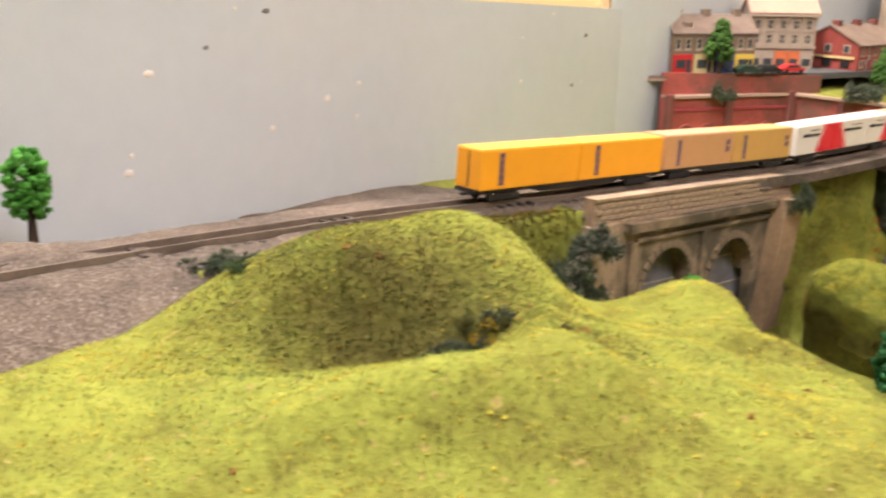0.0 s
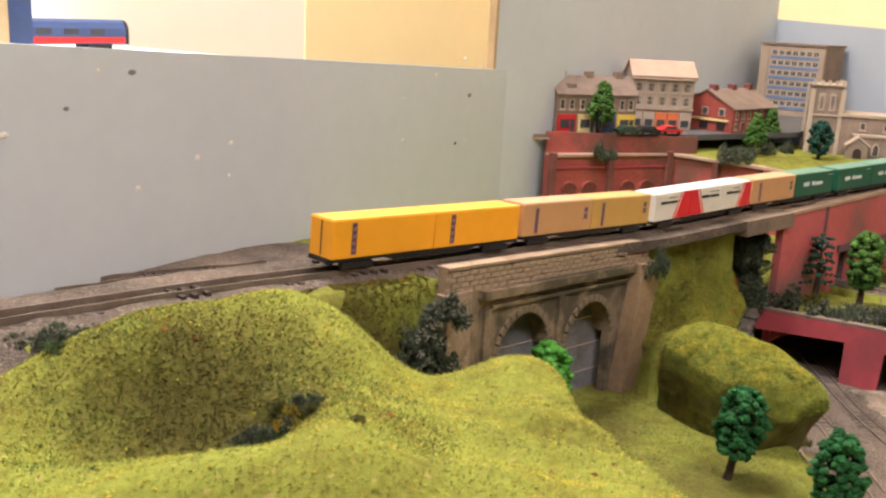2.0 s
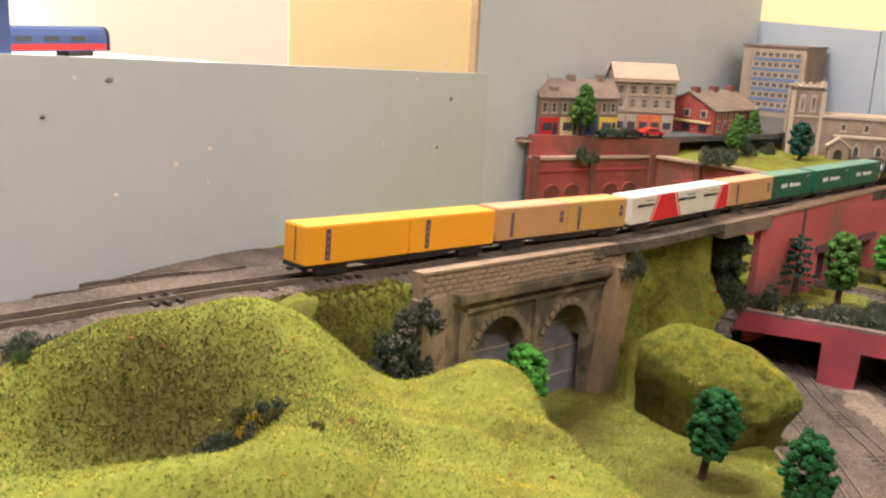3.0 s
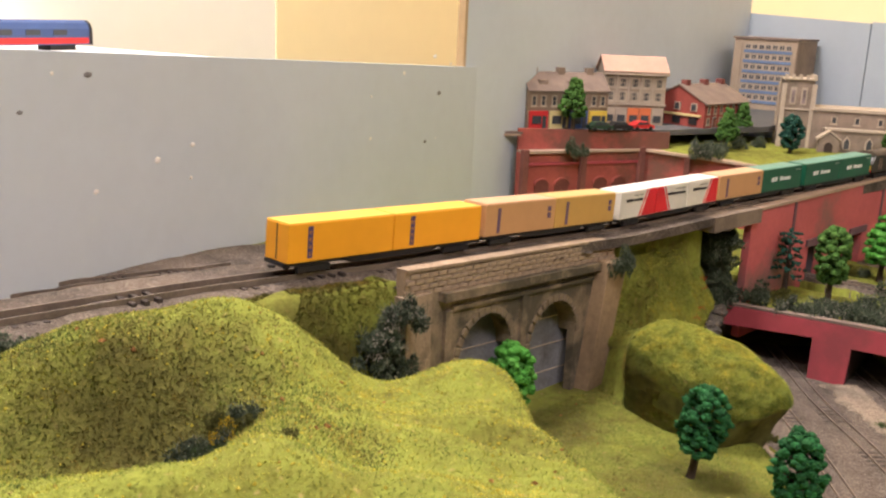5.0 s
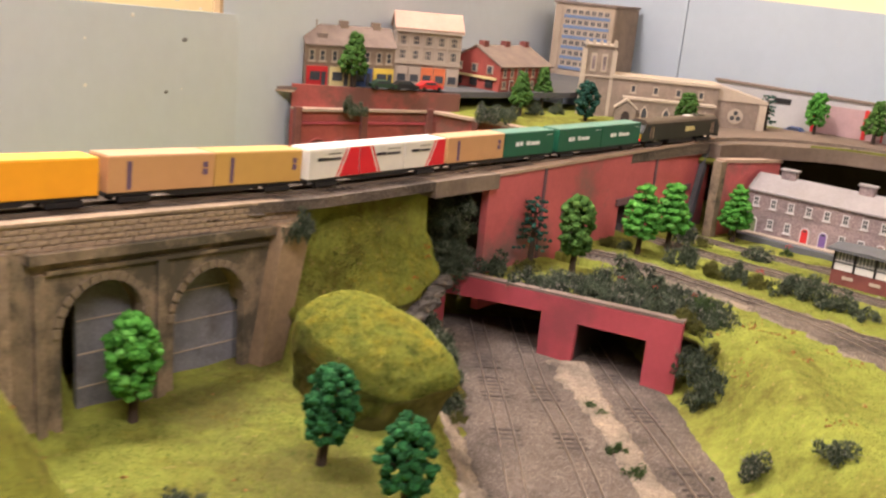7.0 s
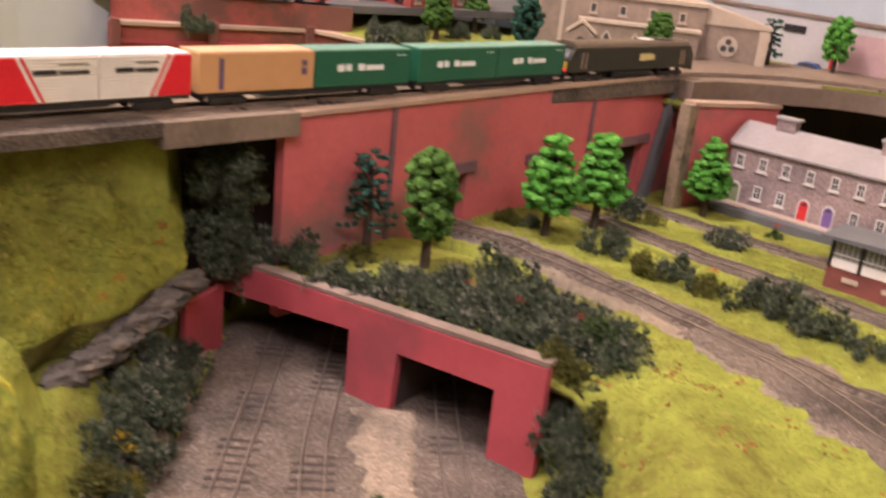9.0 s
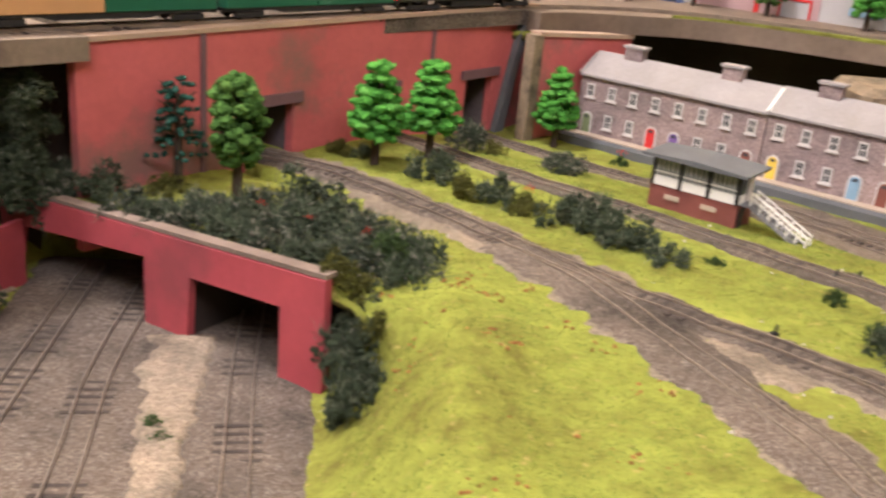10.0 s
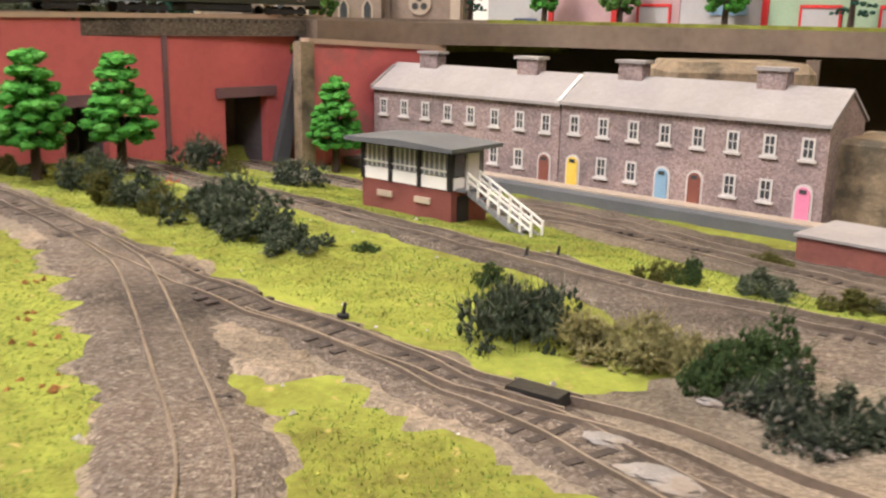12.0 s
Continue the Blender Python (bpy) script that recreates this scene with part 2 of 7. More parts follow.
def prism(bm, outline, y0, y1, m=None):
    """An outline in x and z, carried from y0 to y1."""
    a = [bm.verts.new((x, y0, z)) for x, z in outline]
    b = [bm.verts.new((x, y1, z)) for x, z in outline]
    bm.faces.new(a)
    bm.faces.new(b[::-1])
    n = len(outline)
    for i in range(n):
        bm.faces.new((a[i], b[i], b[(i + 1) % n], a[(i + 1) % n]))
    if m is not None:
        bmesh.ops.transform(bm, matrix=m, verts=a + b)
    bmesh.ops.recalc_face_normals(bm, faces=bm.faces)
    return bm


def along(points, step):
    """Even steps along a smoothed polyline: places and headings."""
    p = np.array(points, float)
    out = []
    for i in range(len(p) - 1):
        p0, p1, p2, p3 = p[max(i - 1, 0)], p[i], p[i + 1], p[min(i + 2, len(p) - 1)]
        for t in np.linspace(0, 1, 24, endpoint=False):
            out.append(0.5 * (2 * p1 + (p2 - p0) * t + (2 * p0 - 5 * p1 + 4 * p2 - p3) * t * t + (3 * p1 - p0 - 3 * p2 + p3) * t ** 3))
    out.append(p[-1])
    out = np.array(out)
    d = np.concatenate([[0], np.cumsum(np.linalg.norm(np.diff(out, axis=0), axis=1))])
    s = np.arange(0, d[-1], step)
    q = np.stack([np.interp(s, d, out[:, k]) for k in range(out.shape[1])], 1)
    return q, np.gradient(q, axis=0)


def facing(x, y, z, tx, ty):
    """A pose whose x axis runs along (tx, ty)."""
    return Matrix.Translation((x, y, z)) @ Matrix.Rotation(math.atan2(ty, tx), 4, "Z")


# ---- the lie of the land ----
MAIN = [(-0.30, 0.135), (-0.20, 0.222), (-0.12, 0.297), (-0.043, 0.370), (0.058, 0.466), (0.146, 0.539), (0.231, 0.624), (0.318, 0.702), (0.408, 0.785), (0.505, 0.863), (0.605, 0.946), (0.66, 0.990), (0.71, 1.025), (0.765, 1.046), (0.82, 1.050), (0.865, 1.036), (0.915, 1.002), (0.965, 0.96), (1.06, 0.88), (1.20, 0.77)]
LOW = 0.901


def upper(x):
    """Height of the ballast under the main line."""
    return float(np.interp(x, [-0.3, 0.0, 0.1, 0.16, 0.286, 0.42, 0.6, 0.75, 1.3], [1.048, 1.038, 1.033, 1.029, 1.019, 1.016, 1.015, 1.014, 1.014]))




def off_main(x, y):
    """Signed distance from the main line; positive on the far side."""
    best, sign = 9.0, 1
    for (ax, ay), (bx, by) in zip(MAIN[:-1], MAIN[1:]):
        dx, dy = bx - ax, by - ay
        t = max(0, min(1, ((x - ax) * dx + (y - ay) * dy) / (dx * dx + dy * dy)))
        ex, ey = x - ax - t * dx, y - ay - t * dy
        d = math.hypot(ex, ey)
        if d < best:
            best, sign = d, 1 if dx * ey - dy * ex > 0 else -1
    return best * sign


def bell(x, y, cx, cy, sx, sy, turn=0.0):
    c, s = math.cos(radians(turn)), math.sin(radians(turn))
    u, v = (x - cx) * c + (y - cy) * s, (y - cy) * c - (x - cx) * s
    return math.exp(-(u / sx) ** 2 - (v / sy) ** 2)


def wob(x, y, f, seed=0.0):
    return noise.noise(Vector((x * f, y * f, seed)))


def land(x, y):
    d = off_main(x, y)
    # valley floor, falling to the cutting
    z = LOW + 0.031 * smooth(0.382, 0.345, x - 0.03 * (y - 0.5))
    # bank and meadow on the far side of the cutting
    edge = 0.526 + 0.008 * wob(0, y, 18)
    e = (x - 0.723) * 0.749 + (y - 0.981) * 0.662
    mid = 0.9435 - 0.0135 * smooth(-0.17, -0.025, e)
    z += (mid - LOW) * smooth(edge, edge + 0.052, x + 0.12 * max(0, 0.64 - y))
    z += 0.006 * bell(x, y, 0.585, 0.63, 0.022, 0.05) - 0.006 * bell(x, y, 0.60, 0.56, 0.02, 0.05)
    if y > 0.785 - 0.763 * (x - 0.380) and (x > 0.548 or (y - 0.785 + 0.763 * (x - 0.380)) * 0.795 > 0.115):
        z = max(z, mid)
    # saddle between the two hillocks beside the stone bridge
    r3 = math.hypot((x - 0.318) / 0.034, (y - 0.640) / 0.032)
    if r3 < 1:
        z += max(0, 0.966 + 0.003 * wob(x, y, 40, 3) - z) * math.sqrt(1 - r3 ** 3)
    # the near hills
    rim = 0.196 + 0.32 * max(0, 0.36 - y) + 0.006 * wob(x, y, 20, 3)
    near = smooth(0.056, -0.010, x - rim) * smooth(0.452, 0.408, y - 0.05 * (x - 0.1))
    hill = 1.041 + 0.022 * bell(x, y, 0.096, 0.374, 0.032, 0.034, -10) + 0.014 * bell(x, y, 0.055, 0.350, 0.028, 0.032) - 0.015 * bell(x, y, 0.076, 0.320, 0.028, 0.017) + 0.005 * bell(x, y, 0.082, 0.292, 0.045, 0.011) + 0.012 * bell(x, y, 0.121, 0.309, 0.013, 0.024) + 0.004 * bell(x, y, 0.085, 0.268, 0.040, 0.014, 15)
    hill += 0.012 * bell(x, y, 0.10, 0.272, 0.05, 0.015, 10) + 0.009 * bell(x, y, 0.145, 0.28, 0.04, 0.03) - 0.020 * smooth(0.112, 0.150, x) * smooth(0.33, 0.40, y)
    hill += -0.012 * smooth(0.30, 0.22, y) * smooth(0.10, 0.02, x) - 0.02 * smooth(0.17, 0.26, x) * smooth(0.24, 0.36, y) + 0.0155 * bell(x, y, 0.177, 0.396, 0.022, 0.022) - 0.009 * bell(x, y, 0.172, 0.340, 0.020, 0.005, -25) + 0.0035 * wob(x, y, 18, 1) + 0.0022 * wob(x, y, 48, 2)
    z += (hill - z) * near
    # hump and shelf between the hill and the main line
    wide = 0.020 + 0.041 * smooth(0.06, -0.06, x)
    shelf = smooth(0.152, 0.128, x - 0.35 * (y - 0.47)) * smooth(-wide - 0.036, -wide, d)
    if d <= 0:
        z += (upper(x) - 0.012 * smooth(-0.022, -0.05, d) - z) * shelf
    # embankment of the main line
    if d > -0.024 and x < 0.380:
        top = upper(x) - 0.001
        back = 0.951 + 0.048 * smooth(0.30, -0.02, x)
        far = top + (back - top) * smooth(0.025, 0.085, d)
        s = (x - 0.160) * 0.686 + (y - 0.519) * 0.727
        hole = 0.030 < s < 0.160 and -0.03 < d < 0.16
        if hole and d > -0.0155:
            z = max(z, 0.932 + (min(far, 0.992) - 0.932) * smooth(0.034, 0.062, d))
        if not hole:
            lip = 0.014 * smooth(0.155, 0.165, s)
            z = max(z, far * smooth(-0.024, -0.019, d - lip) + z * (1 - smooth(-0.024, -0.019, d - lip)))
    elif d > 0.02:
        z = max(z, 0.938)
    if y > 1.06 + 0.38 * (x - 0.29) and d > 0.05:
        z = min(z, 0.95)
    z += 0.0012 * wob(x, y, 60, 5)
    return z


GRID = {}


def on_ground(x, y):
    """Height of the ground sheet itself at a place."""
    g = GRID
    u = min(max((x - g["x"][0]) / g["step"], 0), len(g["x"]) - 1.001)
    v = min(max((y - g["y"][0]) / g["step"], 0), len(g["y"]) - 1.001)
    i, j = int(u), int(v)
    fu, fv = u - i, v - j
    z = g["z"]
    return float((z[j, i] * (1 - fu) + z[j, i + 1] * fu) * (1 - fv) + (z[j + 1, i] * (1 - fu) + z[j + 1, i + 1] * fu) * fv)


def ground_sheet():
    step = 0.004
    xs, ys = np.arange(-0.34, 1.24, step), np.arange(-0.06, 1.22, step)
    zs = np.array([[land(x, y) for x in xs] for y in ys])
    nx, ny = len(xs), len(ys)
    verts = [(x, y, zs[j, i]) for j, y in enumerate(ys) for i, x in enumerate(xs)]
    faces = [(j * nx + i, j * nx + i + 1, (j + 1) * nx + i + 1, (j + 1) * nx + i) for j in range(ny - 1) for i in range(nx - 1)]
    me = bpy.data.meshes.new("ground")
    me.from_pydata(verts, [], faces)
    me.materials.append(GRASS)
    me.polygons.foreach_set("use_smooth", [True] * len(me.polygons))
    GRID.update(x=xs, y=ys, z=zs, step=step)
    return tagged(new("ground", me), "yellow-green flocked model grass over hills and a valley", "ground", "", "structure")


ground_sheet()

MOUNDS = {}


def mound(name, label, rings, turn, tilt, power, seed, lumpy=0.10):
    """A carved, flocked hillock: rings (z, centre u, centre v, half u, half v) from foot to crown, in a frame turned by turn."""
    (ox, oy), a = turn
    c, sn = math.cos(a), math.sin(a)
    zs = [r[0] for r in rings]
    around, up = 96, 46
    verts, faces = [], []
    t = np.linspace(0, len(rings) - 1, up)
    for k in range(up):
        z, cu, cv, au, av = (np.interp(t[k], range(len(rings)), [r[i] for r in rings]) for i in range(5))
        f = (z - zs[0]) / (zs[-1] - zs[0])
        for j in range(around):
            b = 2 * math.pi * j / around
            q = lambda w: math.copysign(abs(w) ** (2 / power), w)
            u, v = au * q(math.cos(b)), av * q(math.sin(b))
            g = 1 + lumpy * noise.noise(Vector((u * 34, v * 34, z * 40 + seed))) + 0.035 * noise.noise(Vector((u * 95, v * 95, z * 95 + seed)))
            u, v = cu + u * g, cv + v * g
            zz = z + f * f * (tilt[0] * u + tilt[1] * v) + 0.0022 * f * noise.noise(Vector((u * 60, v * 60, seed)))
            verts.append((ox + u * c - v * sn, oy + u * sn + v * c, zz))
    for k in range(up - 1):
        for j in range(around):
            i = (j + 1) % around
            faces.append((k * around + j, k * around + i, (k + 1) * around + i, (k + 1) * around + j))
    faces.append(tuple((up - 1) * around + j for j in range(around)))
    me = bpy.data.meshes.new(name)
    me.from_pydata(verts, [], faces)
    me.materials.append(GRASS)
    me.polygons.foreach_set("use_smooth", [True] * len(me.polygons))
    MOUNDS[name] = (np.array(verts), np.array(faces[:-1]))
    return tagged(new(name, me), label, "hillock", "", "structure")


mound("lower_mound", "flocked yellow-green hillock with steep mossy sides coloured darker for shade", [
    (0.895, -0.008, 0.000, 0.038, 0.030), (0.925, -0.006, 0.000, 0.039, 0.030), (0.945, -0.002, 0.000, 0.043, 0.031), (0.957, 0.000, 0.000, 0.046, 0.0315),
    (0.966, 0.000, 0.000, 0.043, 0.029), (0.973, 0.000, 0.000, 0.036, 0.023), (0.977, 0.000, 0.000, 0.022, 0.014), (0.978, 0.000, 0.000, 0.0006, 0.0006)],
    ((0.3305, 0.588), radians(-55)), (-0.17, 0.0), 2.7, 4.0)


def bank_ring(z, front, right):
    """front and right: how far the upper bank reaches towards the cutting and along the line."""
    return (z, (right - 0.080) / 2, -(front - 0.065) / 2, (right + 0.090) / 2, (front + 0.065) / 2)


mound("upper_mound", "flocked green bank below the railway with an undercut rocky lip", [
    bank_ring(0.895, 0.003, 0.016), bank_ring(0.930, 0.006, 0.020), bank_ring(0.940, 0.011, 0.034), bank_ring(0.947, 0.014, 0.048), bank_ring(0.953, 0.010, 0.056),
    bank_ring(0.962, 0.002, 0.059), bank_ring(0.974, -0.006, 0.060), bank_ring(0.988, -0.013, 0.058), bank_ring(1.000, -0.018, 0.055), bank_ring(1.008, -0.022, 0.052),
    bank_ring(1.012, -0.027, 0.046), (1.0125, -0.025, 0.045, 0.0006, 0.0006)],
    ((0.345, 0.695), math.atan2(0.69, 0.72)), (0.0, 0.0), 3.0, 9.0, 0.30)


# ---- the room ----
BD, BN = Vector((0.517, 0.856, 0)), Vector((-0.856, 0.517, 0))
B3 = Vector((0.58, -0.8146, 0))


WEDGE = 0.66
COACH = (0.165, 0.215, 1.108)
CARTON = (0.045, 0.105, 1.108)


def room():
    structure("floor", boxes((-3.2, 3.6, -2.6, 3.4, -0.1, 0.0)), CARPET, "dark carpeted floor of the train room", "floor")
    structure("ceiling", boxes((-3.2, 3.6, -2.6, 3.4, 2.4, 2.5)), CEILING, "plain white painted ceiling", "ceiling")
    p = Vector((-0.05, 0.547, 0)) + BN * 0.32
    m = facing(p.x, p.y, 0, BD.x, BD.y)
    structure("wall_north", box(bmesh.new(), WEDGE, 2.2, 0, 0.1, 0, 2.4, m), WALLPAINT, "cream-yellow painted room wall", "wall")
    # overexposed stretch of wall: the glare is put into its white colour
    structure("wall_glare", box(bmesh.new(), -2.6, WEDGE, 0.002, 0.1, 0, 2.4, m), WHITEPAINT, "room wall beside the cream wall, its bright glare put into a white colour", "wall")
    q = Vector((0.70, 1.55, 0)) + Vector((0.8146, 0.58, 0)) * 0.12
    m3 = facing(q.x, q.y, 0, B3.x, B3.y)
    structure("wall_east", box(bmesh.new(), -1.2, 3.4, 0, 0.1, 0, 2.4, m3), WALLPAINT, "cream-yellow painted room wall behind the boards", "wall")
    structure("wall_south", boxes((-2.6, 2.6, -2.0, -1.9, 0, 2.4)), WALLPAINT, "cream-yellow painted room wall", "wall")
    structure("wall_west", boxes((-2.0, -1.9, -1.9, 1.2, 0, 2.4)), WALLPAINT, "cream-yellow painted room wall", "wall")
    bench = thing("baseboard", "timber bench carrying the model railway", "bench")
    part("top", boxes((-0.36, 1.30, -0.08, 1.24, 0.858, 0.872)), PINE, bench)
    for x, y in ((-0.3, 0.0), (1.2, 0.0), (-0.3, 1.15), (1.2, 1.15)):
        part("leg", boxes((x - 0.03, x + 0.03, y - 0.03, y + 0.03, 0, 0.858)), PINE, bench)
    part("fascia", boxes((-0.36, 1.30, -0.092, -0.08, 0.80, 0.99)), PINE, bench)


room()


def ceiling_light(x, y, sx, sy):
    t = thing("ceiling_light", "unseen white ceiling light fitting with a plain diffuser", "ceiling light", group="ceiling lights")
    part("frame", boxes((x - sx / 2 - 0.02, x + sx / 2 + 0.02, y - sy / 2 - 0.02, y + sy / 2 + 0.02, 2.30, 2.40)), WHITE, t)


ceiling_light(0.45, -0.30, 1.2, 0.5)
# invented fitting over the added fill lamp
ceiling_light(-0.06, 0.80, 0.5, 0.25)


def backscene():
    a = Vector((-0.051, 0.547, 0))
    m = facing(a.x, a.y, 0, BD.x, BD.y)
    b = structure("backscene_board_1", prism(bmesh.new(), [(-0.75, 0.87), (0.615, 0.87), (0.615, 1.096), (0.0, 1.1255), (-0.75, 1.155)], 0.0, 0.006, m), BOARD, "pale grey-blue painted backscene board with filler marks", "board")
    rng = random.Random(4)
    for k in range(26):
        u = rng.uniform(-0.25, 0.55)
        z = rng.uniform(1.03, 1.115)
        bm = bmesh.new()
        bmesh.ops.create_icosphere(bm, subdivisions=1, radius=1)
        sx = rng.uniform(0.0008, 0.0022)
        bmesh.ops.transform(bm, matrix=m @ Matrix.Translation((u, 0, z)) @ Matrix.Diagonal((sx * rng.uniform(1, 2.2), 0.0006, sx, 1)), verts=bm.verts)
        part("filler_spot", bm, TUNNEL if k % 3 == 0 else WHITE, b)
    c = Vector((0.70, 1.55, 0))
    d = (c - Vector((0.222, 1.006, 0)))
    m2 = facing(0.222, 1.006, 0, d.x, d.y)
    structure("backscene_board_2", prism(bmesh.new(), [(0.0, 0.87), (d.length, 0.87), (d.length, 1.20), (0.0, 1.20)], 0.0, 0.006, m2), BOARD, "tall pale grey-blue painted backscene board", "board")
    structure("board_edge_trim", prism(bmesh.new(), [(-0.004, 0.87), (0.0, 0.87), (0.0, 1.20), (-0.004, 1.20)], -0.001, 0.007, m2), PINE, "orange-brown timber edge of the tall board", "trim")
    m3 = facing(c.x, c.y, 0, B3.x, B3.y)
    structure("backscene_board_3", prism(bmesh.new(), [(0.0, 0.87), (0.191, 0.87), (0.191, 1.158), (0.0, 1.166)], 0.0, 0.006, m3), BOARDBLUE, "pale grey-blue painted backscene board in the corner", "board")
    structure("backscene_board_4", prism(bmesh.new(), [(0.1925, 0.87), (1.7, 0.87), (1.7, 1.125), (0.1925, 1.16)], 0.0, 0.006, m3), BOARDBLUE, "pale grey-blue painted backscene board behind the works", "board")


backscene()


# ---- ballast and tracks ----
def ribbon(name, pts, left, right, height, mat, label, category, n=6, ragged=0.004, step=0.003):
    """A strip of ballast or soil that follows a line; height(x, y) gives its top."""
    q, g = along(pts, step)
    bm = bmesh.new()
    rows = []
    for k, ((x, y), (tx, ty)) in enumerate(zip(q, g)):
        ln = math.hypot(tx, ty)
        nx, ny = -ty / ln, tx / ln
        row = []
        rough = lambda seed: ragged * (wob(x, y, 55, seed) + 0.6 * wob(x, y, 150, seed) + 0.4 * wob(x, y, 380, seed))
        lo = (left(x, y) if callable(left) else left) + rough(8)
        hi = (right(x, y) if callable(right) else right) + rough(9)
        for j in range(n + 1):
            o = lo + (hi - lo) * j / n
            px, py = x + nx * o, y + ny * o
            drop = 0.003 if j in (0, n) or k in (0, len(q) - 1) else 0.0
            row.append(bm.verts.new((px, py, height(px, py) + 0.0014 - drop + 0.0005 * wob(px, py, 160, 4))))
        rows.append(row)
    for a, b in zip(rows[:-1], rows[1:]):
        for j in range(n):
            bm.faces.new((a[j], b[j], b[j + 1], a[j + 1]))
    bmesh.ops.recalc_face_normals(bm, faces=bm.faces)
    if sum(f.normal.z for f in bm.faces) < 0:
        bmesh.ops.reverse_faces(bm, faces=bm.faces)
    return structure(name, bm, mat, label, category, False)


SLEEPER_MESH = bpy.data.meshes.new("sleeper")
_bm = box(bmesh.new(), -0.0010, 0.0010, -0.0086, 0.0086, -0.0012, 0.0007)
_bm.to_mesh(SLEEPER_MESH)
_bm.free()
SLEEPER_MESH.materials.append(SLEEPER)


def track(pts, height, label, buried=0.0, gauge=0.0093, rise=0.0036, sleepers=True, group="model tracks"):
    """Two rails on sleepers along a line. buried: the share of sleepers sunk out of sight in stretches."""
    t = thing("track", label, "track", group=group)
    q, g = along(pts, 0.0056)
    for side in (-1, 1):
        bm = bmesh.new()
        rows = []
        for (x, y), (tx, ty) in zip(q, g):
            ln = math.hypot(tx, ty)
            nx, ny = -ty / ln, tx / ln
            z = height(x, y)
            row = []
            for o, h in ((-0.00033, 0.0005), (-0.00033, rise), (0.00033, rise), (0.00033, 0.0005)):
                oo = side * gauge / 2 + o
                row.append(bm.verts.new((x + nx * oo, y + ny * oo, z + h)))
            rows.append(row)
        for a, b in zip(rows[:-1], rows[1:]):
            for j in range(4):
                bm.faces.new((a[j], b[j], b[(j + 1) % 4], a[(j + 1) % 4]))
        bm.faces.new(rows[0])
        bm.faces.new(rows[-1][::-1])
        bmesh.ops.recalc_face_normals(bm, faces=bm.faces)
        part("rail", bm, RAIL, t)
    if sleepers:
        for k, ((x, y), (tx, ty)) in enumerate(zip(q, g)):
            sink = 0.0016 * smooth(-0.05, 0.05, buried * 1.6 - 0.8 - wob(x, y, 34, 6)) + 0.0004 * wob(x, y, 400, 2)
            share("sleeper", SLEEPER_MESH, t, facing(x, y, height(x, y) + rise - 0.0018 - sink, tx, ty))
    return t


C_LINE = [(0.494, 0.40), (0.499, 0.51), (0.501, 0.60), (0.502, 0.68), (0.506, 0.745), (0.512, 0.80)]
A_LINE = [(0.385, 0.40), (0.399, 0.52), (0.410, 0.605), (0.418, 0.690), (0.428, 0.79)]
B_LINE = [(0.430, 0.40), (0.440, 0.52), (0.446, 0.607), (0.447, 0.680), (0.455, 0.755), (0.46, 0.80)]
M1_LINE = [(0.500, 0.866), (0.512, 0.853), (0.551, 0.823), (0.600, 0.756), (0.640, 0.695), (0.680, 0.640), (0.7025, 0.6145), (0.7235, 0.583), (0.7415, 0.5575), (0.752, 0.536), (0.79, 0.47), (0.84, 0.38)]
M1B_LINE = [(0.618, 0.728), (0.638, 0.690), (0.651, 0.650), (0.662, 0.608), (0.672, 0.570), (0.677, 0.540), (0.678, 0.48), (0.675, 0.40)]
M2_LINE = [(0.590, 0.920), (0.605, 0.900), (0.647, 0.842), (0.706, 0.768), (0.745, 0.714), (0.775, 0.672), (0.810, 0.630), (0.843, 0.598), (0.93, 0.52)]
M3_LINE = [(0.655, 0.965), (0.665, 0.955), (0.708, 0.903), (0.755, 0.845), (0.801, 0.787), (0.824, 0.750), (0.845, 0.706), (0.873, 0.648), (0.93, 0.56)]


def low_z(x, y):
    return LOW + 0.0006


def main_z(x, y):
    return upper(x)


LAND = on_ground
ribbon("low_ballast", [(0.437, 0.36), (0.447, 0.52), (0.453, 0.61), (0.460, 0.70), (0.470, 0.80)], lambda x, y: -0.078, lambda x, y: 0.072, low_z, BALLAST, "brown weathered ballast across the cutting", "ballast", 14)
ribbon("sandy_strip", [(0.468, 0.40), (0.472, 0.52), (0.474, 0.60), (0.474, 0.66), (0.474, 0.715)], lambda x, y: -0.010 - 0.006 * smooth(0.62, 0.70, y), lambda x, y: 0.008 + 0.005 * smooth(0.62, 0.70, y), lambda x, y: LOW + 0.0022, SAND, "pale sandy soil between the low tracks", "soil", 10, 0.006)
ribbon("sandy_verge", [(0.390, 0.772), (0.384, 0.71), (0.380, 0.65), (0.379, 0.57), (0.376, 0.48)], -0.007, 0.007, lambda x, y: max(LAND(x, y), LOW) + 0.0012, SAND, "pale sandy verge along the low track", "soil", 6, 0.006)
ribbon("dusty_edge_1", M1_LINE, lambda x, y: -0.019 - 0.012 * smooth(0.66, 0.58, x), lambda x, y: 0.017 + 0.010 * smooth(0.60, 0.54, x), lambda x, y: LAND(x, y) - 0.0007, DUST, "dusty tan soil along the front line", "soil", 6, 0.010)
ribbon("dusty_edge_2", M1B_LINE, -0.026, 0.020, lambda x, y: LAND(x, y) - 0.0006, DUST, "dusty tan soil along the branch", "soil", 6, 0.012)
ribbon("meadow_ballast_1", M1_LINE, -0.015, 0.014, LAND, BALLAST, "brown ballast under the front line", "ballast")
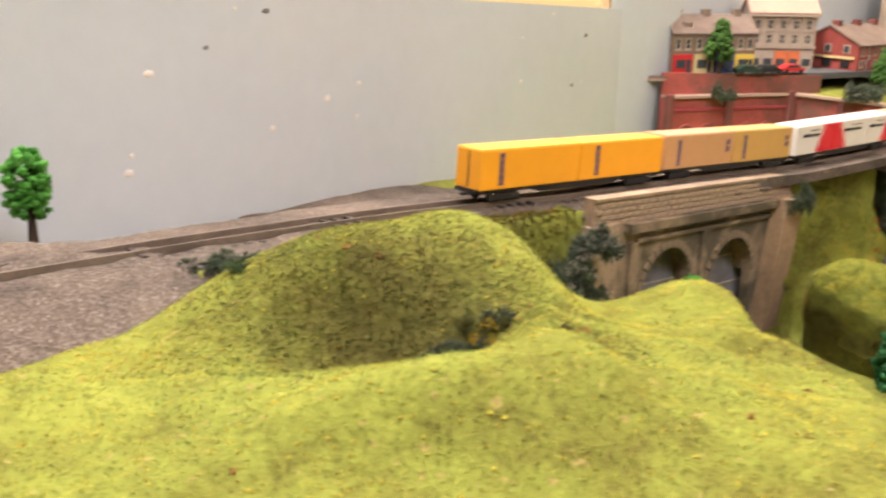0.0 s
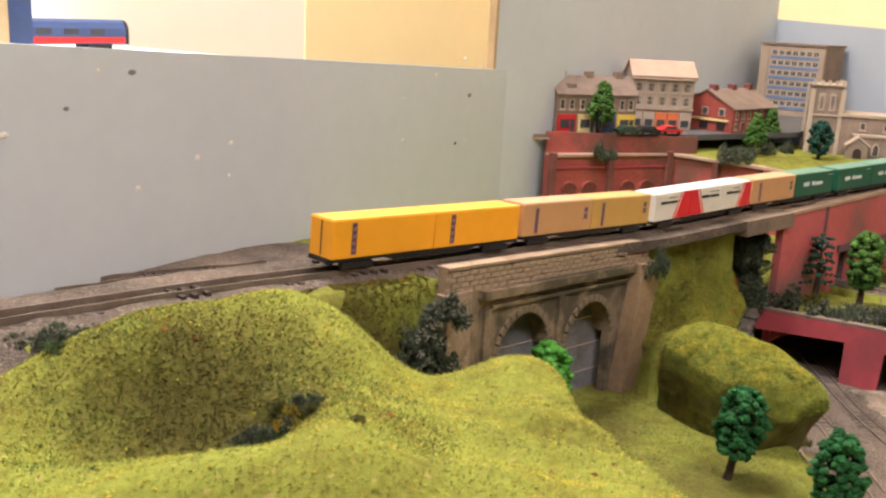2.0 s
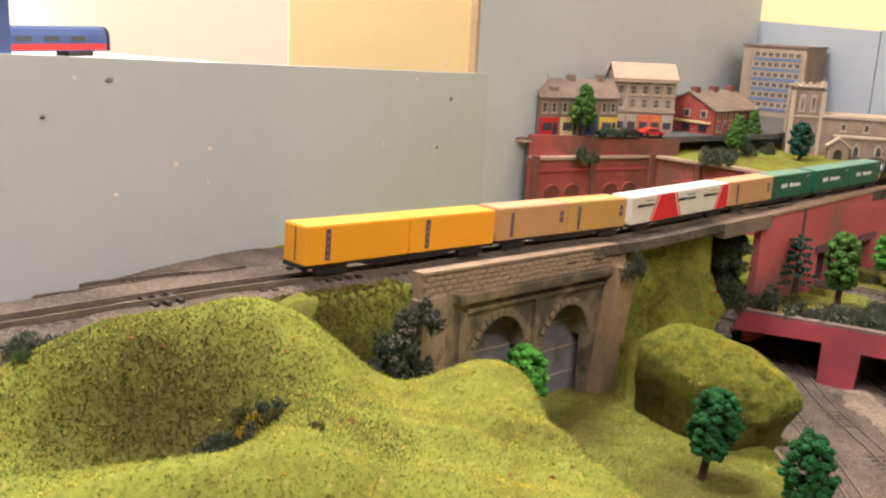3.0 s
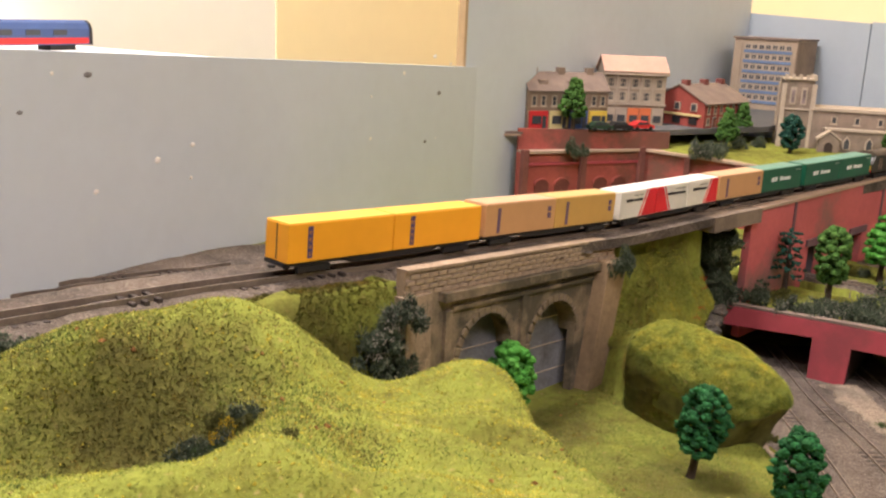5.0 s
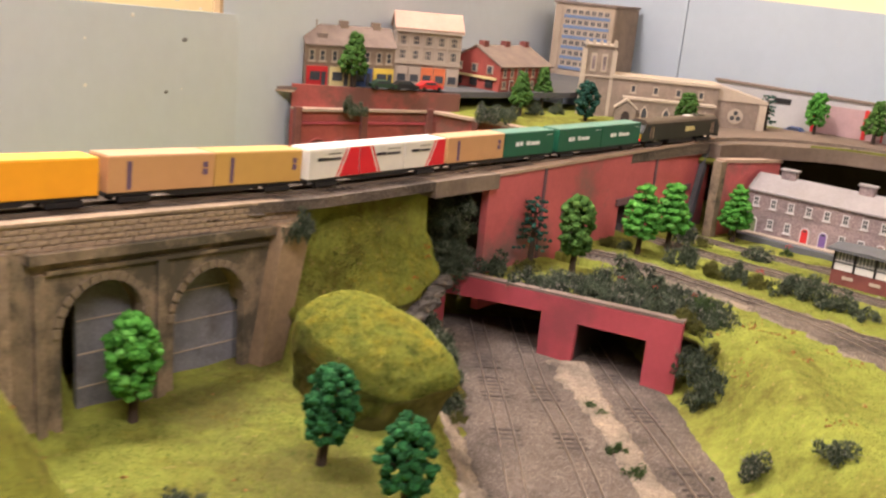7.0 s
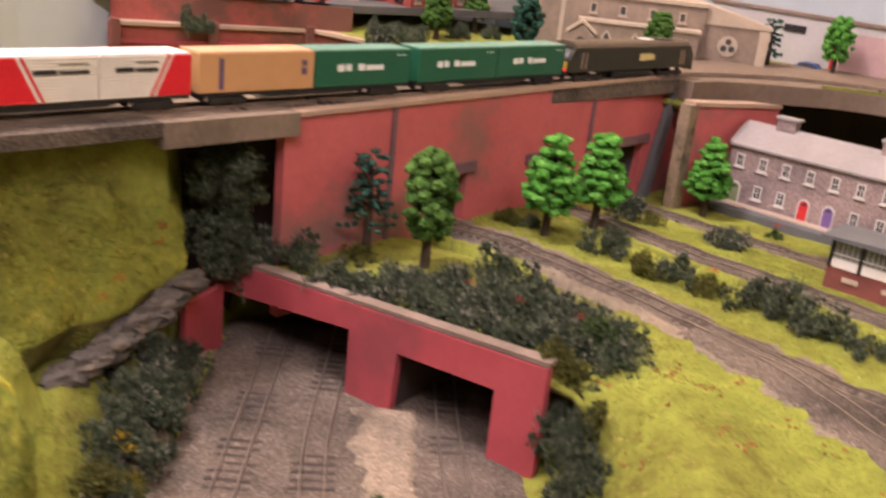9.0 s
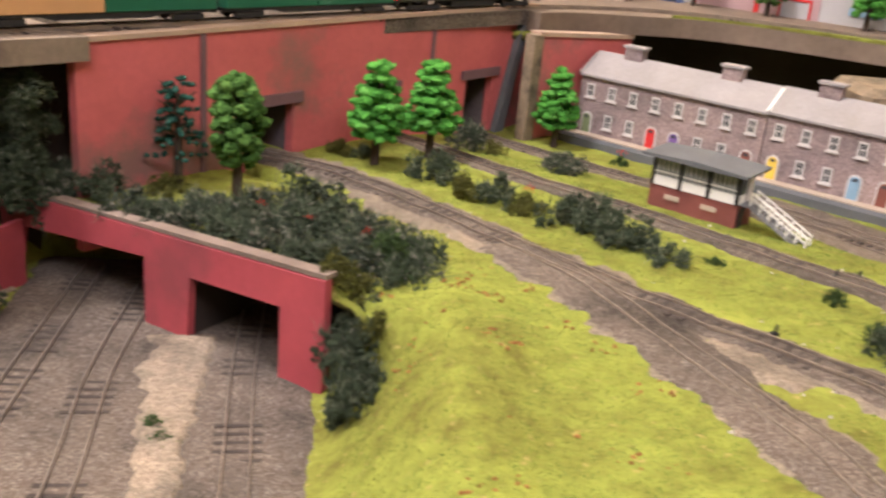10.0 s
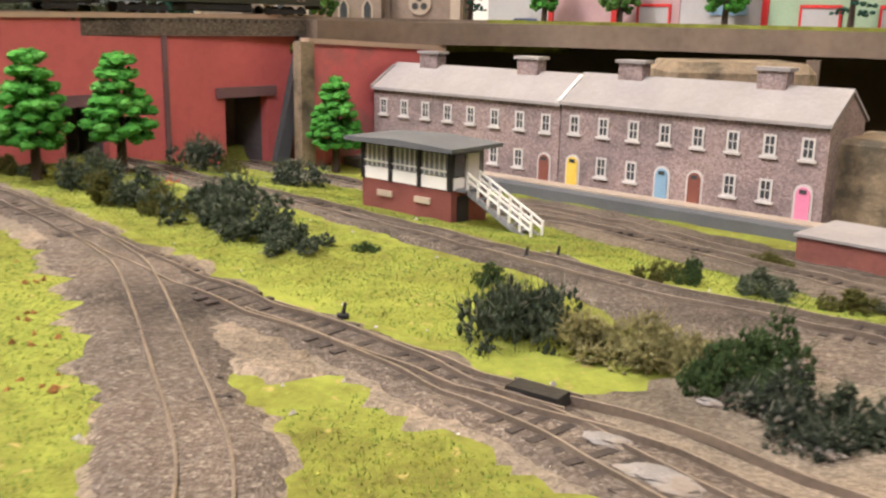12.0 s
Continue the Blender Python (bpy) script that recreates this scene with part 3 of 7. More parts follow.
ribbon("meadow_ballast_2", M1B_LINE, -0.022, 0.016, lambda x, y: LAND(x, y) + 0.0006, BALLAST, "brown ballast under the branch", "ballast", 6, 0.007)
ribbon("meadow_ballast_3", M2_LINE, lambda x, y: -0.013 - 0.03 * smooth(0.76, 0.82, x), 0.013, LAND, BALLAST, "brown ballast under the middle line", "ballast", 8)
ribbon("meadow_ballast_4", M3_LINE, lambda x, y: -0.012 - 0.020 * smooth(0.77, 0.84, x), lambda x, y: 0.013 + 0.046 * smooth(0.73, 0.775, x), LAND, BALLAST, "brown ballast beside the houses", "ballast", 8)
ribbon("sandy_patch", [(0.668, 0.628), (0.684, 0.606), (0.694, 0.588)], -0.010, 0.008, lambda x, y: LAND(x, y) + 0.0003, SAND, "pale sandy soil between two tracks", "soil", 6, 0.006)
ribbon("yard_soil", [(0.735, 0.545), (0.760, 0.560), (0.80, 0.565), (0.90, 0.55)], -0.09, 0.026, lambda x, y: LAND(x, y) - 0.0004, YARDSOIL, "brown bare soil at the edge of the yard", "soil", 14, 0.008)
ribbon("upper_ballast", MAIN[:8], lambda x, y: -0.0205 - 0.030 * smooth(0.05, -0.03, x) + 0.0155 * smooth(0.255, 0.275, x), lambda x, y: 0.200 - 0.165 * smooth(0.20, 0.31, x), lambda x, y: max(LAND(x, y), upper(x) - 0.002) if abs(off_main(x, y)) < 0.0235 else LAND(x, y), BALLAST, "brown weathered ballast along the upper line", "ballast", 22, 0.003)
track(MAIN[3:-1], main_z, "weathered upper track on brown ballast", 0.72)
track([(-0.19, 0.392), (-0.019, 0.538), (0.035, 0.585), (0.11, 0.660), (0.21, 0.80), (0.30, 0.90), (0.37, 0.95)], LAND, "weathered back track on brown ballast", 0.7)
track([(-0.20, 0.43), (-0.038, 0.574), (0.020, 0.622), (0.06, 0.665)], LAND, "weathered back track beside the grey board", 0.7)
track(A_LINE, lambda x, y: LOW + 0.0006, "low track half buried in brown ballast", 0.50, rise=0.0027)
track(B_LINE, lambda x, y: LOW + 0.0006, "low track half buried in brown ballast", 0.50, rise=0.0027)
track(C_LINE, lambda x, y: LOW + 0.0006, "low track half buried in brown ballast", 0.50, rise=0.0027)
track(M1_LINE, LAND, "meadow track with dark exposed sleepers", 0.2, rise=0.0026)
track([(0.681, 0.641), (0.7155, 0.599), (0.7355, 0.575), (0.7535, 0.559), (0.768, 0.541), (0.80, 0.490), (0.85, 0.40)], lambda x, y: LAND(x, y) + 0.0003, "diverging rails of a turnout half sunk in soil", 0.9, rise=0.0024)
track(M1B_LINE, LAND, "branch track buried in brown ballast", 0.5, rise=0.0026)
track(M2_LINE, LAND, "meadow track with dark exposed sleepers", 0.5, rise=0.0026)
track(M3_LINE, LAND, "meadow track beside the terraced houses", 0.40, rise=0.0026)
track([(0.742, 0.868), (0.772, 0.852), (0.806, 0.822), (0.835, 0.776), (0.856, 0.725), (0.883, 0.665), (0.93, 0.59)], LAND, "second track below the terraced houses", 0.6, rise=0.0026)


# ---- walls and bridges ----
def red_wall():
    m = facing(0.425, 0.779, 0, 0.275, 0.240)
    ln = 0.368
    gaps = ((0.105, 0.132, 0.974), (0.192, 0.216, 0.972), (0.291, 0.322, 0.972))
    out = [(0, 0.915)]
    for a, b, h in gaps:
        out += [(a, 0.915), (a, h), (b, h), (b, 0.915)]
    out += [(ln, 0.915), (ln, 1.0165), (0.25, 1.0160), (0.12, 1.0152), (0, 1.0145)]
    w = structure("retaining_wall", prism(bmesh.new(), out, 0, 0.006, m), REDCARD, "tall red brick-card retaining wall with three tunnel mouths", "wall")
    part("coping", prism(bmesh.new(), [(-0.001, 1.0145), (0.12, 1.0152), (0.25, 1.0160), (ln + 0.001, 1.0165), (ln + 0.001, 1.0190), (0.25, 1.0185), (0.12, 1.0177), (-0.001, 1.0170)], -0.0015, 0.0075, m), TAN, w, "thin tan card coping")
    for a, b, h in gaps:
        part("lintel", box(bmesh.new(), a - 0.006, b + 0.006, -0.002, 0.003, h - 0.001, h + 0.005, m), LINTEL, w)
        bm = bmesh.new()
        box(bm, a - 0.004, a - 0.001, 0.007, 0.034, 0.915, h + 0.003, m)
        box(bm, b + 0.001, b + 0.004, 0.007, 0.034, 0.915, h + 0.003, m)
        box(bm, a - 0.004, b + 0.004, 0.034, 0.037, 0.915, h + 0.003, m)
        box(bm, a - 0.004, b + 0.004, 0.007, 0.034, h + 0.003, h + 0.006, m)
        part("tunnel_lining", bm, LINING, w)
    for s in (0.070, 0.252):
        part("joint_strip", box(bmesh.new(), s - 0.0015, s + 0.0015, -0.0012, 0.001, 0.925, 1.0145, m), LINTEL, w)
    part("end_strip", prism(bmesh.new(), [(0.322, 0.925), (0.332, 0.925), (0.352, 1.004), (0.345, 1.006)], -0.006, -0.001, m), ROOFGREY, w, "dark sloping strip against the wall")
    m2 = facing(0.694, 0.973, 0, 0.60, 0.35)
    w2 = structure("low_wing_wall", prism(bmesh.new(), [(0, 0.915), (0.10, 0.915), (0.10, 0.998), (0, 1.003)], 0, 0.006, m2), REDCARD, "low red brick-card wing wall behind the houses", "wall")
    part("coping", prism(bmesh.new(), [(-0.002, 1.003), (0.10, 0.998), (0.10, 1.001), (-0.002, 1.006)], -0.002, 0.008, m2), TAN, w2)
    part("end_post", box(bmesh.new(), -0.008, 0.001, -0.003, 0.006, 0.92, 1.004, m2), STONE, w2)


red_wall()


def overbridge():
    t = thing("road_bridge", "red card bridge face over the low tracks", "bridge")
    m = facing(0.380, 0.797, 0, 0.152, -0.134)
    out = [(0, 0.895), (0.016, 0.895), (0.022, 0.927), (0.105, 0.934), (0.105, 0.895), (0.130, 0.895), (0.132, 0.932), (0.181, 0.934), (0.181, 0.895), (0.203, 0.895), (0.203, 0.951), (0.03, 0.943), (0, 0.941)]
    part("bridge_face", prism(bmesh.new(), out, 0, 0.004, m), REDPLAIN, t)
    part("parapet_rail", prism(bmesh.new(), [(0.0, 0.9415), (0.03, 0.9435), (0.203, 0.9515), (0.203, 0.9535), (0.0, 0.9435)], 0.0005, 0.007, m), BROWNROOF, t, "dark brown strip along the bridge top")
    # inner faces coloured near-black, standing in for shade inside the openings
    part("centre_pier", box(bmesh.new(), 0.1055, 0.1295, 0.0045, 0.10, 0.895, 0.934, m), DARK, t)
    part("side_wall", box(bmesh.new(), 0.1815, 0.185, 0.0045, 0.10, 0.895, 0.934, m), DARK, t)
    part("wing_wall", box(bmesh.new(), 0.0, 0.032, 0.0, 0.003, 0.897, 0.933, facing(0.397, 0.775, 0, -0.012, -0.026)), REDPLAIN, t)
    part("shade_back_sheet", box(bmesh.new(), -0.03, 0.22, 0.10, 0.103, 0.895, 0.938, m), DARK, t)
    bm = bmesh.new()
    rows = []
    for i in range(26):
        row = []
        for j in range(14):
            p = m @ Vector((-0.035 + 0.0103 * i, 0.0045 + 0.0105 * j, 0))
            row.append(bm.verts.new((p.x, p.y, -0.014 * smooth(0.545, 0.553, p.x) - 0.008 * smooth(0.090, 0.125, 0.0045 + 0.0105 * j) + 0.9405 + 0.003 * j / 13 + 0.004 * (i / 25) * (1 - j / 13) + 0.0012 * wob(p.x, p.y, 50, 2))))
        rows.append(row)
    for a, b in zip(rows[:-1], rows[1:]):
        for j in range(13):
            bm.faces.new((a[j], b[j], b[j + 1], a[j + 1]))
    r = bmesh.ops.extrude_face_region(bm, geom=list(bm.faces))
    bmesh.ops.translate(bm, vec=(0, 0, -0.004), verts=[v for v in r["geom"] if isinstance(v, bmesh.types.BMVert)])
    bmesh.ops.recalc_face_normals(bm, faces=bm.faces)
    part("deck", bm, GRASS, t, "grassed bridge deck", False)


overbridge()


def stone_bridge():
    t = thing("stone_bridge", "weathered brown stone railway bridge with two arches", "bridge")
    m = facing(0.160, 0.519, 0, 0.686, 0.727)
    top = lambda s: 1.0345 - 0.074 * s
    arches = ((0.0600, 0.0225, 0.9775), (0.1250, 0.0240, 0.9690))
    out = [(0.008, 0.915)]
    for c, r, spring in arches:
        out += [(c - r, 0.915)] + [(c - r * math.cos(a), spring + r * math.sin(a)) for a in np.linspace(0, math.pi, 13)] + [(c + r, 0.915)]
    out += [(0.168, 0.915), (0.168, top(0.168) - 0.012), (0.008, top(0.008) - 0.012)]
    part("face", prism(bmesh.new(), out, 0, 0.005, m), STONE, t)
    for c, r, spring in arches:
        bm = bmesh.new()
        ring = [(c - (r + 0.0005) * math.cos(a), spring + (r + 0.0005) * math.sin(a)) for a in np.linspace(0, math.pi, 13)]
        a = [bm.verts.new((x, 0.004, z)) for x, z in ring]
        b = [bm.verts.new((x, 0.030, z)) for x, z in ring]
        for i in range(len(a) - 1):
            bm.faces.new((a[i], a[i + 1], b[i + 1], b[i]))
        bmesh.ops.transform(bm, matrix=m, verts=bm.verts)
        part("soffit", bm, STONE, t)
        part("jamb", box(bmesh.new(), c - r - 0.003, c - r, 0.0052, 0.010, 0.915, spring, m), STONE, t)
        near, far = (c - 0.25 * r, c + r + 0.010) if c < 0.1 else (c - 0.70 * r, c + r + 0.021)
        wall = [(near, 0.915), (far, 0.915), (far, spring + r * 0.98), (near, spring + r * 0.98)]
        turned = m @ Matrix.Translation((far, 0.0080, 0)) @ Matrix.Rotation(-0.16, 4, "Z") @ Matrix.Translation((-far, 0, 0))
        part("tunnel_side", prism(bmesh.new(), wall, 0, 0.003, turned), TUNNEL, t, "grey stone-card side of the tunnel")
        for k in range(3):
            part("joint", box(bmesh.new(), near + 0.0004, far - 0.0004, -0.0004, 0.001, 0.943 + 0.017 * k, 0.9436 + 0.017 * k, turned), PALESTONE, t)
        n = 15
        vs = bpy.data.meshes.new("voussoir")
        vb = box(bmesh.new(), -0.0022, 0.0022, -0.0009, 0.001, 0, 0.0042, bevel=0.0003)
        vb.to_mesh(vs)
        vb.free()
        vs.materials.append(STONE)
        for k in range(n):
            a0 = math.pi * (k + 0.5) / n
            share("voussoir", vs, t, m @ Matrix.Translation((c - r * math.cos(a0), 0, spring + r * math.sin(a0))) @ Matrix.Rotation(a0 - math.pi / 2, 4, "Y"))
    # cornice, string course and parapet
    def band(name, s0, s1, dz0, dz1, y0, y1, mat=STONE, label=""):
        part(name, prism(bmesh.new(), [(s0, top(s0) + dz0), (s1, top(s1) + dz0), (s1, top(s1) + dz1), (s0, top(s0) + dz1)], y0, y1, m), mat, t, label)
    band("cornice", 0.020, 0.167, -0.0175, -0.0130, -0.0045, 0.001)
    band("string_course", 0.030, 0.164, -0.0235, -0.0215, -0.0020, 0.001)
    band("parapet", -0.004, 0.190, -0.0130, -0.0010, 0.0005, 0.006, PALEWALL)
    band("coping", -0.004, 0.190, -0.0010, 0.0004, -0.0008, 0.0064, PALEWALL, "weathered coping stones")
    st = bpy.data.meshes.new("stone")
    sb = box(bmesh.new(), -0.0031, 0.0031, -0.0006, 0.0005, -0.0012, 0.0012, bevel=0.0003)
    sb.to_mesh(st)
    sb.free()
    st.materials.append(PALEWALL)
    rng = random.Random(3)
    for row in range(4):
        for k in range(29):
            s = -0.001 + 0.0067 * k + (0.0033 if row % 2 else 0)
            if s < 0.188:
                share("stone", st, t, m @ Matrix.Translation((s, 0.0004 - rng.uniform(0, 0.0004), top(s) - 0.0118 + 0.0028 * row)) @ Matrix.Rotation(0.074, 4, "Y"))
    # piers
    part("pier", prism(bmesh.new(), [(-0.006, 0.915), (0.012, 0.915), (0.012, top(0) - 0.0125), (-0.006, top(0) - 0.0125)], -0.0030, 0.012, m), PALEWALL, t)
    part("pilaster", box(bmesh.new(), 0.0240, 0.0290, -0.0022, 0.001, 0.915, top(0.02) - 0.0236, m), STONE, t)
    part("pilaster", box(bmesh.new(), 0.0895, 0.0945, -0.0022, 0.001, 0.915, top(0.09) - 0.0236, m), STONE, t)
    bm = prism(bmesh.new(), [(0.1505, 0.915), (0.168, 0.915), (0.190, top(0.19) - 0.0125), (0.1685, top(0.168) - 0.0125)], -0.0090, 0.004, m)
    part("buttress", bm, BUTTRESS, t, "plain sloping brown stone buttress")
    part("abutment", box(bmesh.new(), -0.016, -0.006, 0.004, 0.045, 0.915, 1.008, m), STONE, t)
    part("abutment", box(bmesh.new(), 0.168, 0.195, 0.0055, 0.045, 0.915, 1.008, m), STONE, t)


stone_bridge()


def deck_strip(name, x0, x1, lo, hi, thick, mat, label):
    q, g = along(MAIN, 0.008)
    bm = bmesh.new()
    rows = []
    for (x, y), (tx, ty) in zip(q, g):
        if not x0 <= x <= x1:
            continue
        ln = math.hypot(tx, ty)
        nx, ny = -ty / ln, tx / ln
        z = upper(x) + 0.0016
        a, b = (lo(x) if callable(lo) else lo), (hi(x) if callable(hi) else hi)
        rows.append([bm.verts.new((x + nx * o, y + ny * o, zz)) for o, zz in ((a, z), (b, z), (b, z - thick), (a, z - thick))])
    for a, b in zip(rows[:-1], rows[1:]):
        for k in range(4):
            bm.faces.new((a[k], b[k], b[(k + 1) % 4], a[(k + 1) % 4]))
    bm.faces.new(rows[0])
    bm.faces.new(rows[-1][::-1])
    bmesh.ops.recalc_face_normals(bm, faces=bm.faces)
    return structure(name, bm, mat, label, "deck")


deck_strip("bridge_track_bed", 0.145, 0.366, -0.019, 0.040, 0.006, BALLAST, "ballasted track bed over the stone bridge")
deck_strip("span_track_bed", 0.36, 0.424, -0.0200, 0.034, 0.011, SPANBOARD, "weathered brown board spanning the dark gap")
deck_strip("wall_track_bed", 0.425, 0.690, -0.0085, 0.050, 0.010, BALLAST, "ballasted track bed behind the retaining wall")
deck_strip("curved_deck", 0.684, 1.20, lambda x: -0.020 - 0.012 * smooth(0.70, 0.80, x), lambda x: 0.05 + 0.06 * smooth(0.70, 0.82, x), 0.014, TIMBER, "curved brown board deck carrying the upper line")


def green_edging():
    q, g = along(MAIN, 0.01)
    bm = bmesh.new()
    rows = []
    for (x, y), (tx, ty) in zip(q, g):
        if x < 0.80 or x > 1.19:
            continue
        ln = math.hypot(tx, ty)
        nx, ny = -ty / ln, tx / ln
        w = 0.016 * smooth(0.80, 0.95, x)
        rows.append([bm.verts.new((x + nx * o, y + ny * o, upper(x) + h)) for o, h in ((-0.031, 0.0018), (-0.031, 0.004), (-0.030 + w, 0.003), (-0.030 + w, 0.0018))])
    for a, b in zip(rows[:-1], rows[1:]):
        for k in range(4):
            bm.faces.new((a[k], b[k], b[(k + 1) % 4], a[(k + 1) % 4]))
    bmesh.ops.recalc_face_normals(bm, faces=bm.faces)
    structure("grass_verge", bm, GRASS, "yellow-green grass verge along the deck edge", "grass")


green_edging()


def under_deck():
    """An added near-black sheet as the shade under the curved deck, with block, post and wall end."""
    q, g = along(MAIN, 0.02)
    bm = bmesh.new()
    prev = None
    for (x, y), (tx, ty) in zip(q, g):
        if x < 0.70:
            continue
        ln = math.hypot(tx, ty)
        px, py = x - ty / ln * 0.06, y + tx / ln * 0.06
        cur = (bm.verts.new((px, py, 0.87)), bm.verts.new((px, py, upper(x) - 0.012)), bm.verts.new((px - ty / ln * 0.006, py + tx / ln * 0.006, upper(x) - 0.012)), bm.verts.new((px - ty / ln * 0.006, py + tx / ln * 0.006, 0.87)))
        if prev:
            for k in range(4):
                bm.faces.new((prev[k], cur[k], cur[(k + 1) % 4], prev[(k + 1) % 4]))
        prev = cur
    bmesh.ops.recalc_face_normals(bm, faces=bm.faces)
    structure("deck_shade_sheet", bm, DARK, "added near-black sheet standing in for the shade under the deck", "board")
    b = thing("stone_block", "rough tan carved foam block under the deck", "block", facing(0.869, 0.855, 0.93, 0.75, -0.10))
    bm = box(bmesh.new(), 0, 0.075, 0, 0.055, 0, 0.070, bevel=0.005)
    part("body", bm, STONE, b)
    post = thing("deck_post", "brown timber post under the deck", "post", facing(0.962, 0.895, 0.92, 0.75, -0.5))
    part("shaft", boxes((0, 0.007, 0, 0.007, 0, 0.08)), TIMBER, post)
    w = thing("side_block", "tan stone-card wall end beside the houses", "wall", facing(0.917, 0.790, 0.925, 0.65, -0.72))
    part("body", boxes((0.004, 0.12, 0.0, 0.05, 0, 0.046), bevel=0.002), STONE, w)


under_deck()


def gap_shade():
    q, g = along(MAIN, 0.01)
    bm = bmesh.new()
    prev = None
    for (x, y), (tx, ty) in zip(q, g):
        if not 0.352 < x < 0.452:
            continue
        ln = math.hypot(tx, ty)
        cur = [bm.verts.new((x - ty / ln * o, y + tx / ln * o, z)) for o, z in ((0.020, 0.89), (0.020, 1.004), (0.024, 1.004), (0.024, 0.89))]
        if prev:
            for k in range(4):
                bm.faces.new((prev[k], cur[k], cur[(k + 1) % 4], prev[(k + 1) % 4]))
        prev = cur
    bmesh.ops.recalc_face_normals(bm, faces=bm.faces)
    # added sheet; its near-black colour is the shade of the gap
    structure("gap_shade_sheet", bm, DARK, "added near-black sheet standing in for shade in the gap beside the wall", "board")


gap_shade()


# ---- buildings ----
def colour(name, rgb, rough=0.6):
    return plain(name, rgb, rough, 0, 300, 0.15)


PAINTS = {n: colour(n + "_paint", c) for n, c in dict(green=(0.16, 0.20, 0.10), red=(0.55, 0.03, 0.03), purple=(0.17, 0.10, 0.28), brown=(0.20, 0.07, 0.05), yellow=(0.70, 0.50, 0.08), blue=(0.22, 0.36, 0.48), slateblue=(0.13, 0.19, 0.30), deepgreen=(0.025, 0.055, 0.03), pink=(0.70, 0.22, 0.36), deepblue=(0.05, 0.09, 0.22), orange=(0.62, 0.16, 0.06), ivory=(0.62, 0.52, 0.24)).items()}


def gable_roof(w, d, h0, rise, over=0.002, thick=0.0016):
    """A pitched roof over a block w long and d deep, with its ridge along the length."""
    k = rise / (d / 2)
    out = [(-over, h0 - over * k), (d / 2, h0 + rise), (d + over, h0 - over * k), (d + over, h0 - over * k + thick), (d / 2, h0 + rise + thick), (-over, h0 - over * k + thick)]
    return prism(bmesh.new(), out, -over * 0.5, w + over * 0.5, Matrix(((0, 1, 0, 0), (1, 0, 0, 0), (0, 0, 1, 0), (0, 0, 0, 1))))


def gabled_walls(w, d, h, rise):
    bm = bmesh.new()
    out = [(0, 0), (d, 0), (d, h), (d / 2, h + rise - 0.0003), (0, h)]
    return prism(bm, out, 0, w, Matrix(((0, 1, 0, 0), (1, 0, 0, 0), (0, 0, 1, 0), (0, 0, 0, 1))))


def window(parent, x, z, w, h, y=0.0, bars=(1, 1), frame_mat=None, sill=True, lintel=True):
    fm = frame_mat or OFFWHITE
    t = 0.16 * w
    ob = part("window", boxes((x - w / 2, x + w / 2, y - 0.0006, y + 0.0004, z, z + t), (x - w / 2, x + w / 2, y - 0.0006, y + 0.0004, z + h - t, z + h), (x - w / 2, x - w / 2 + t, y - 0.0006, y + 0.0004, z + t, z + h - t), (x + w / 2 - t, x + w / 2, y - 0.0006, y + 0.0004, z + t, z + h - t)), fm, parent)
    part("pane", boxes((x - w / 2 + t, x + w / 2 - t, y - 0.0002, y + 0.0003, z + t, z + h - t)), GLASS, ob)
    rows = []
    for k in range(bars[0]):
        c = x - w / 2 + w * (k + 1) / (bars[0] + 1)
        rows.append((c - t * 0.22, c + t * 0.22, y - 0.0005, y - 0.0002, z + t, z + h - t))
    for k in range(bars[1]):
        c = z + h * (k + 1) / (bars[1] + 1)
        rows.append((x - w / 2 + t, x + w / 2 - t, y - 0.0005, y - 0.0002, c - t * 0.25, c + t * 0.25))
    if rows:
        part("glazing_bar", boxes(*rows), fm, ob)
    if sill:
        part("sill", boxes((x - w * 0.68, x + w * 0.68, y - 0.0012, y + 0.0002, z - 0.0012, z - 0.0001)), fm, ob)
    return ob


def door(parent, x, w, h, mat, y=0.0, arched=True):
    r = w / 2 + 0.0011
    out = [(x - r, 0)] + [(x - r * math.cos(a), h - r * 0.55 + r * math.sin(a)) for a in np.linspace(0, math.pi, 9)] + [(x + r, 0)] if arched else [(x - r, 0), (x - r, h + 0.001), (x + r, h + 0.001), (x + r, 0)]
    ob = part("door", prism(bmesh.new(), out, y - 0.0005, y + 0.0003), OFFWHITE, parent)
    q = w / 2
    inn = [(x - q, 0.0004)] + [(x - q * math.cos(a), h - r * 0.55 + q * math.sin(a)) for a in np.linspace(0, math.pi, 9)] + [(x + q, 0.0004)] if arched else [(x - q, 0.0004), (x - q, h), (x + q, h), (x + q, 0.0004)]
    part("leaf", prism(bmesh.new(), inn, y - 0.0010, y - 0.0004), mat, ob)
    part("fanlight", boxes((x - q * 0.5, x + q * 0.5, y - 0.0013, y - 0.0009, h - r * 0.5, h - r * 0.1)), GLASS, ob)
    return ob


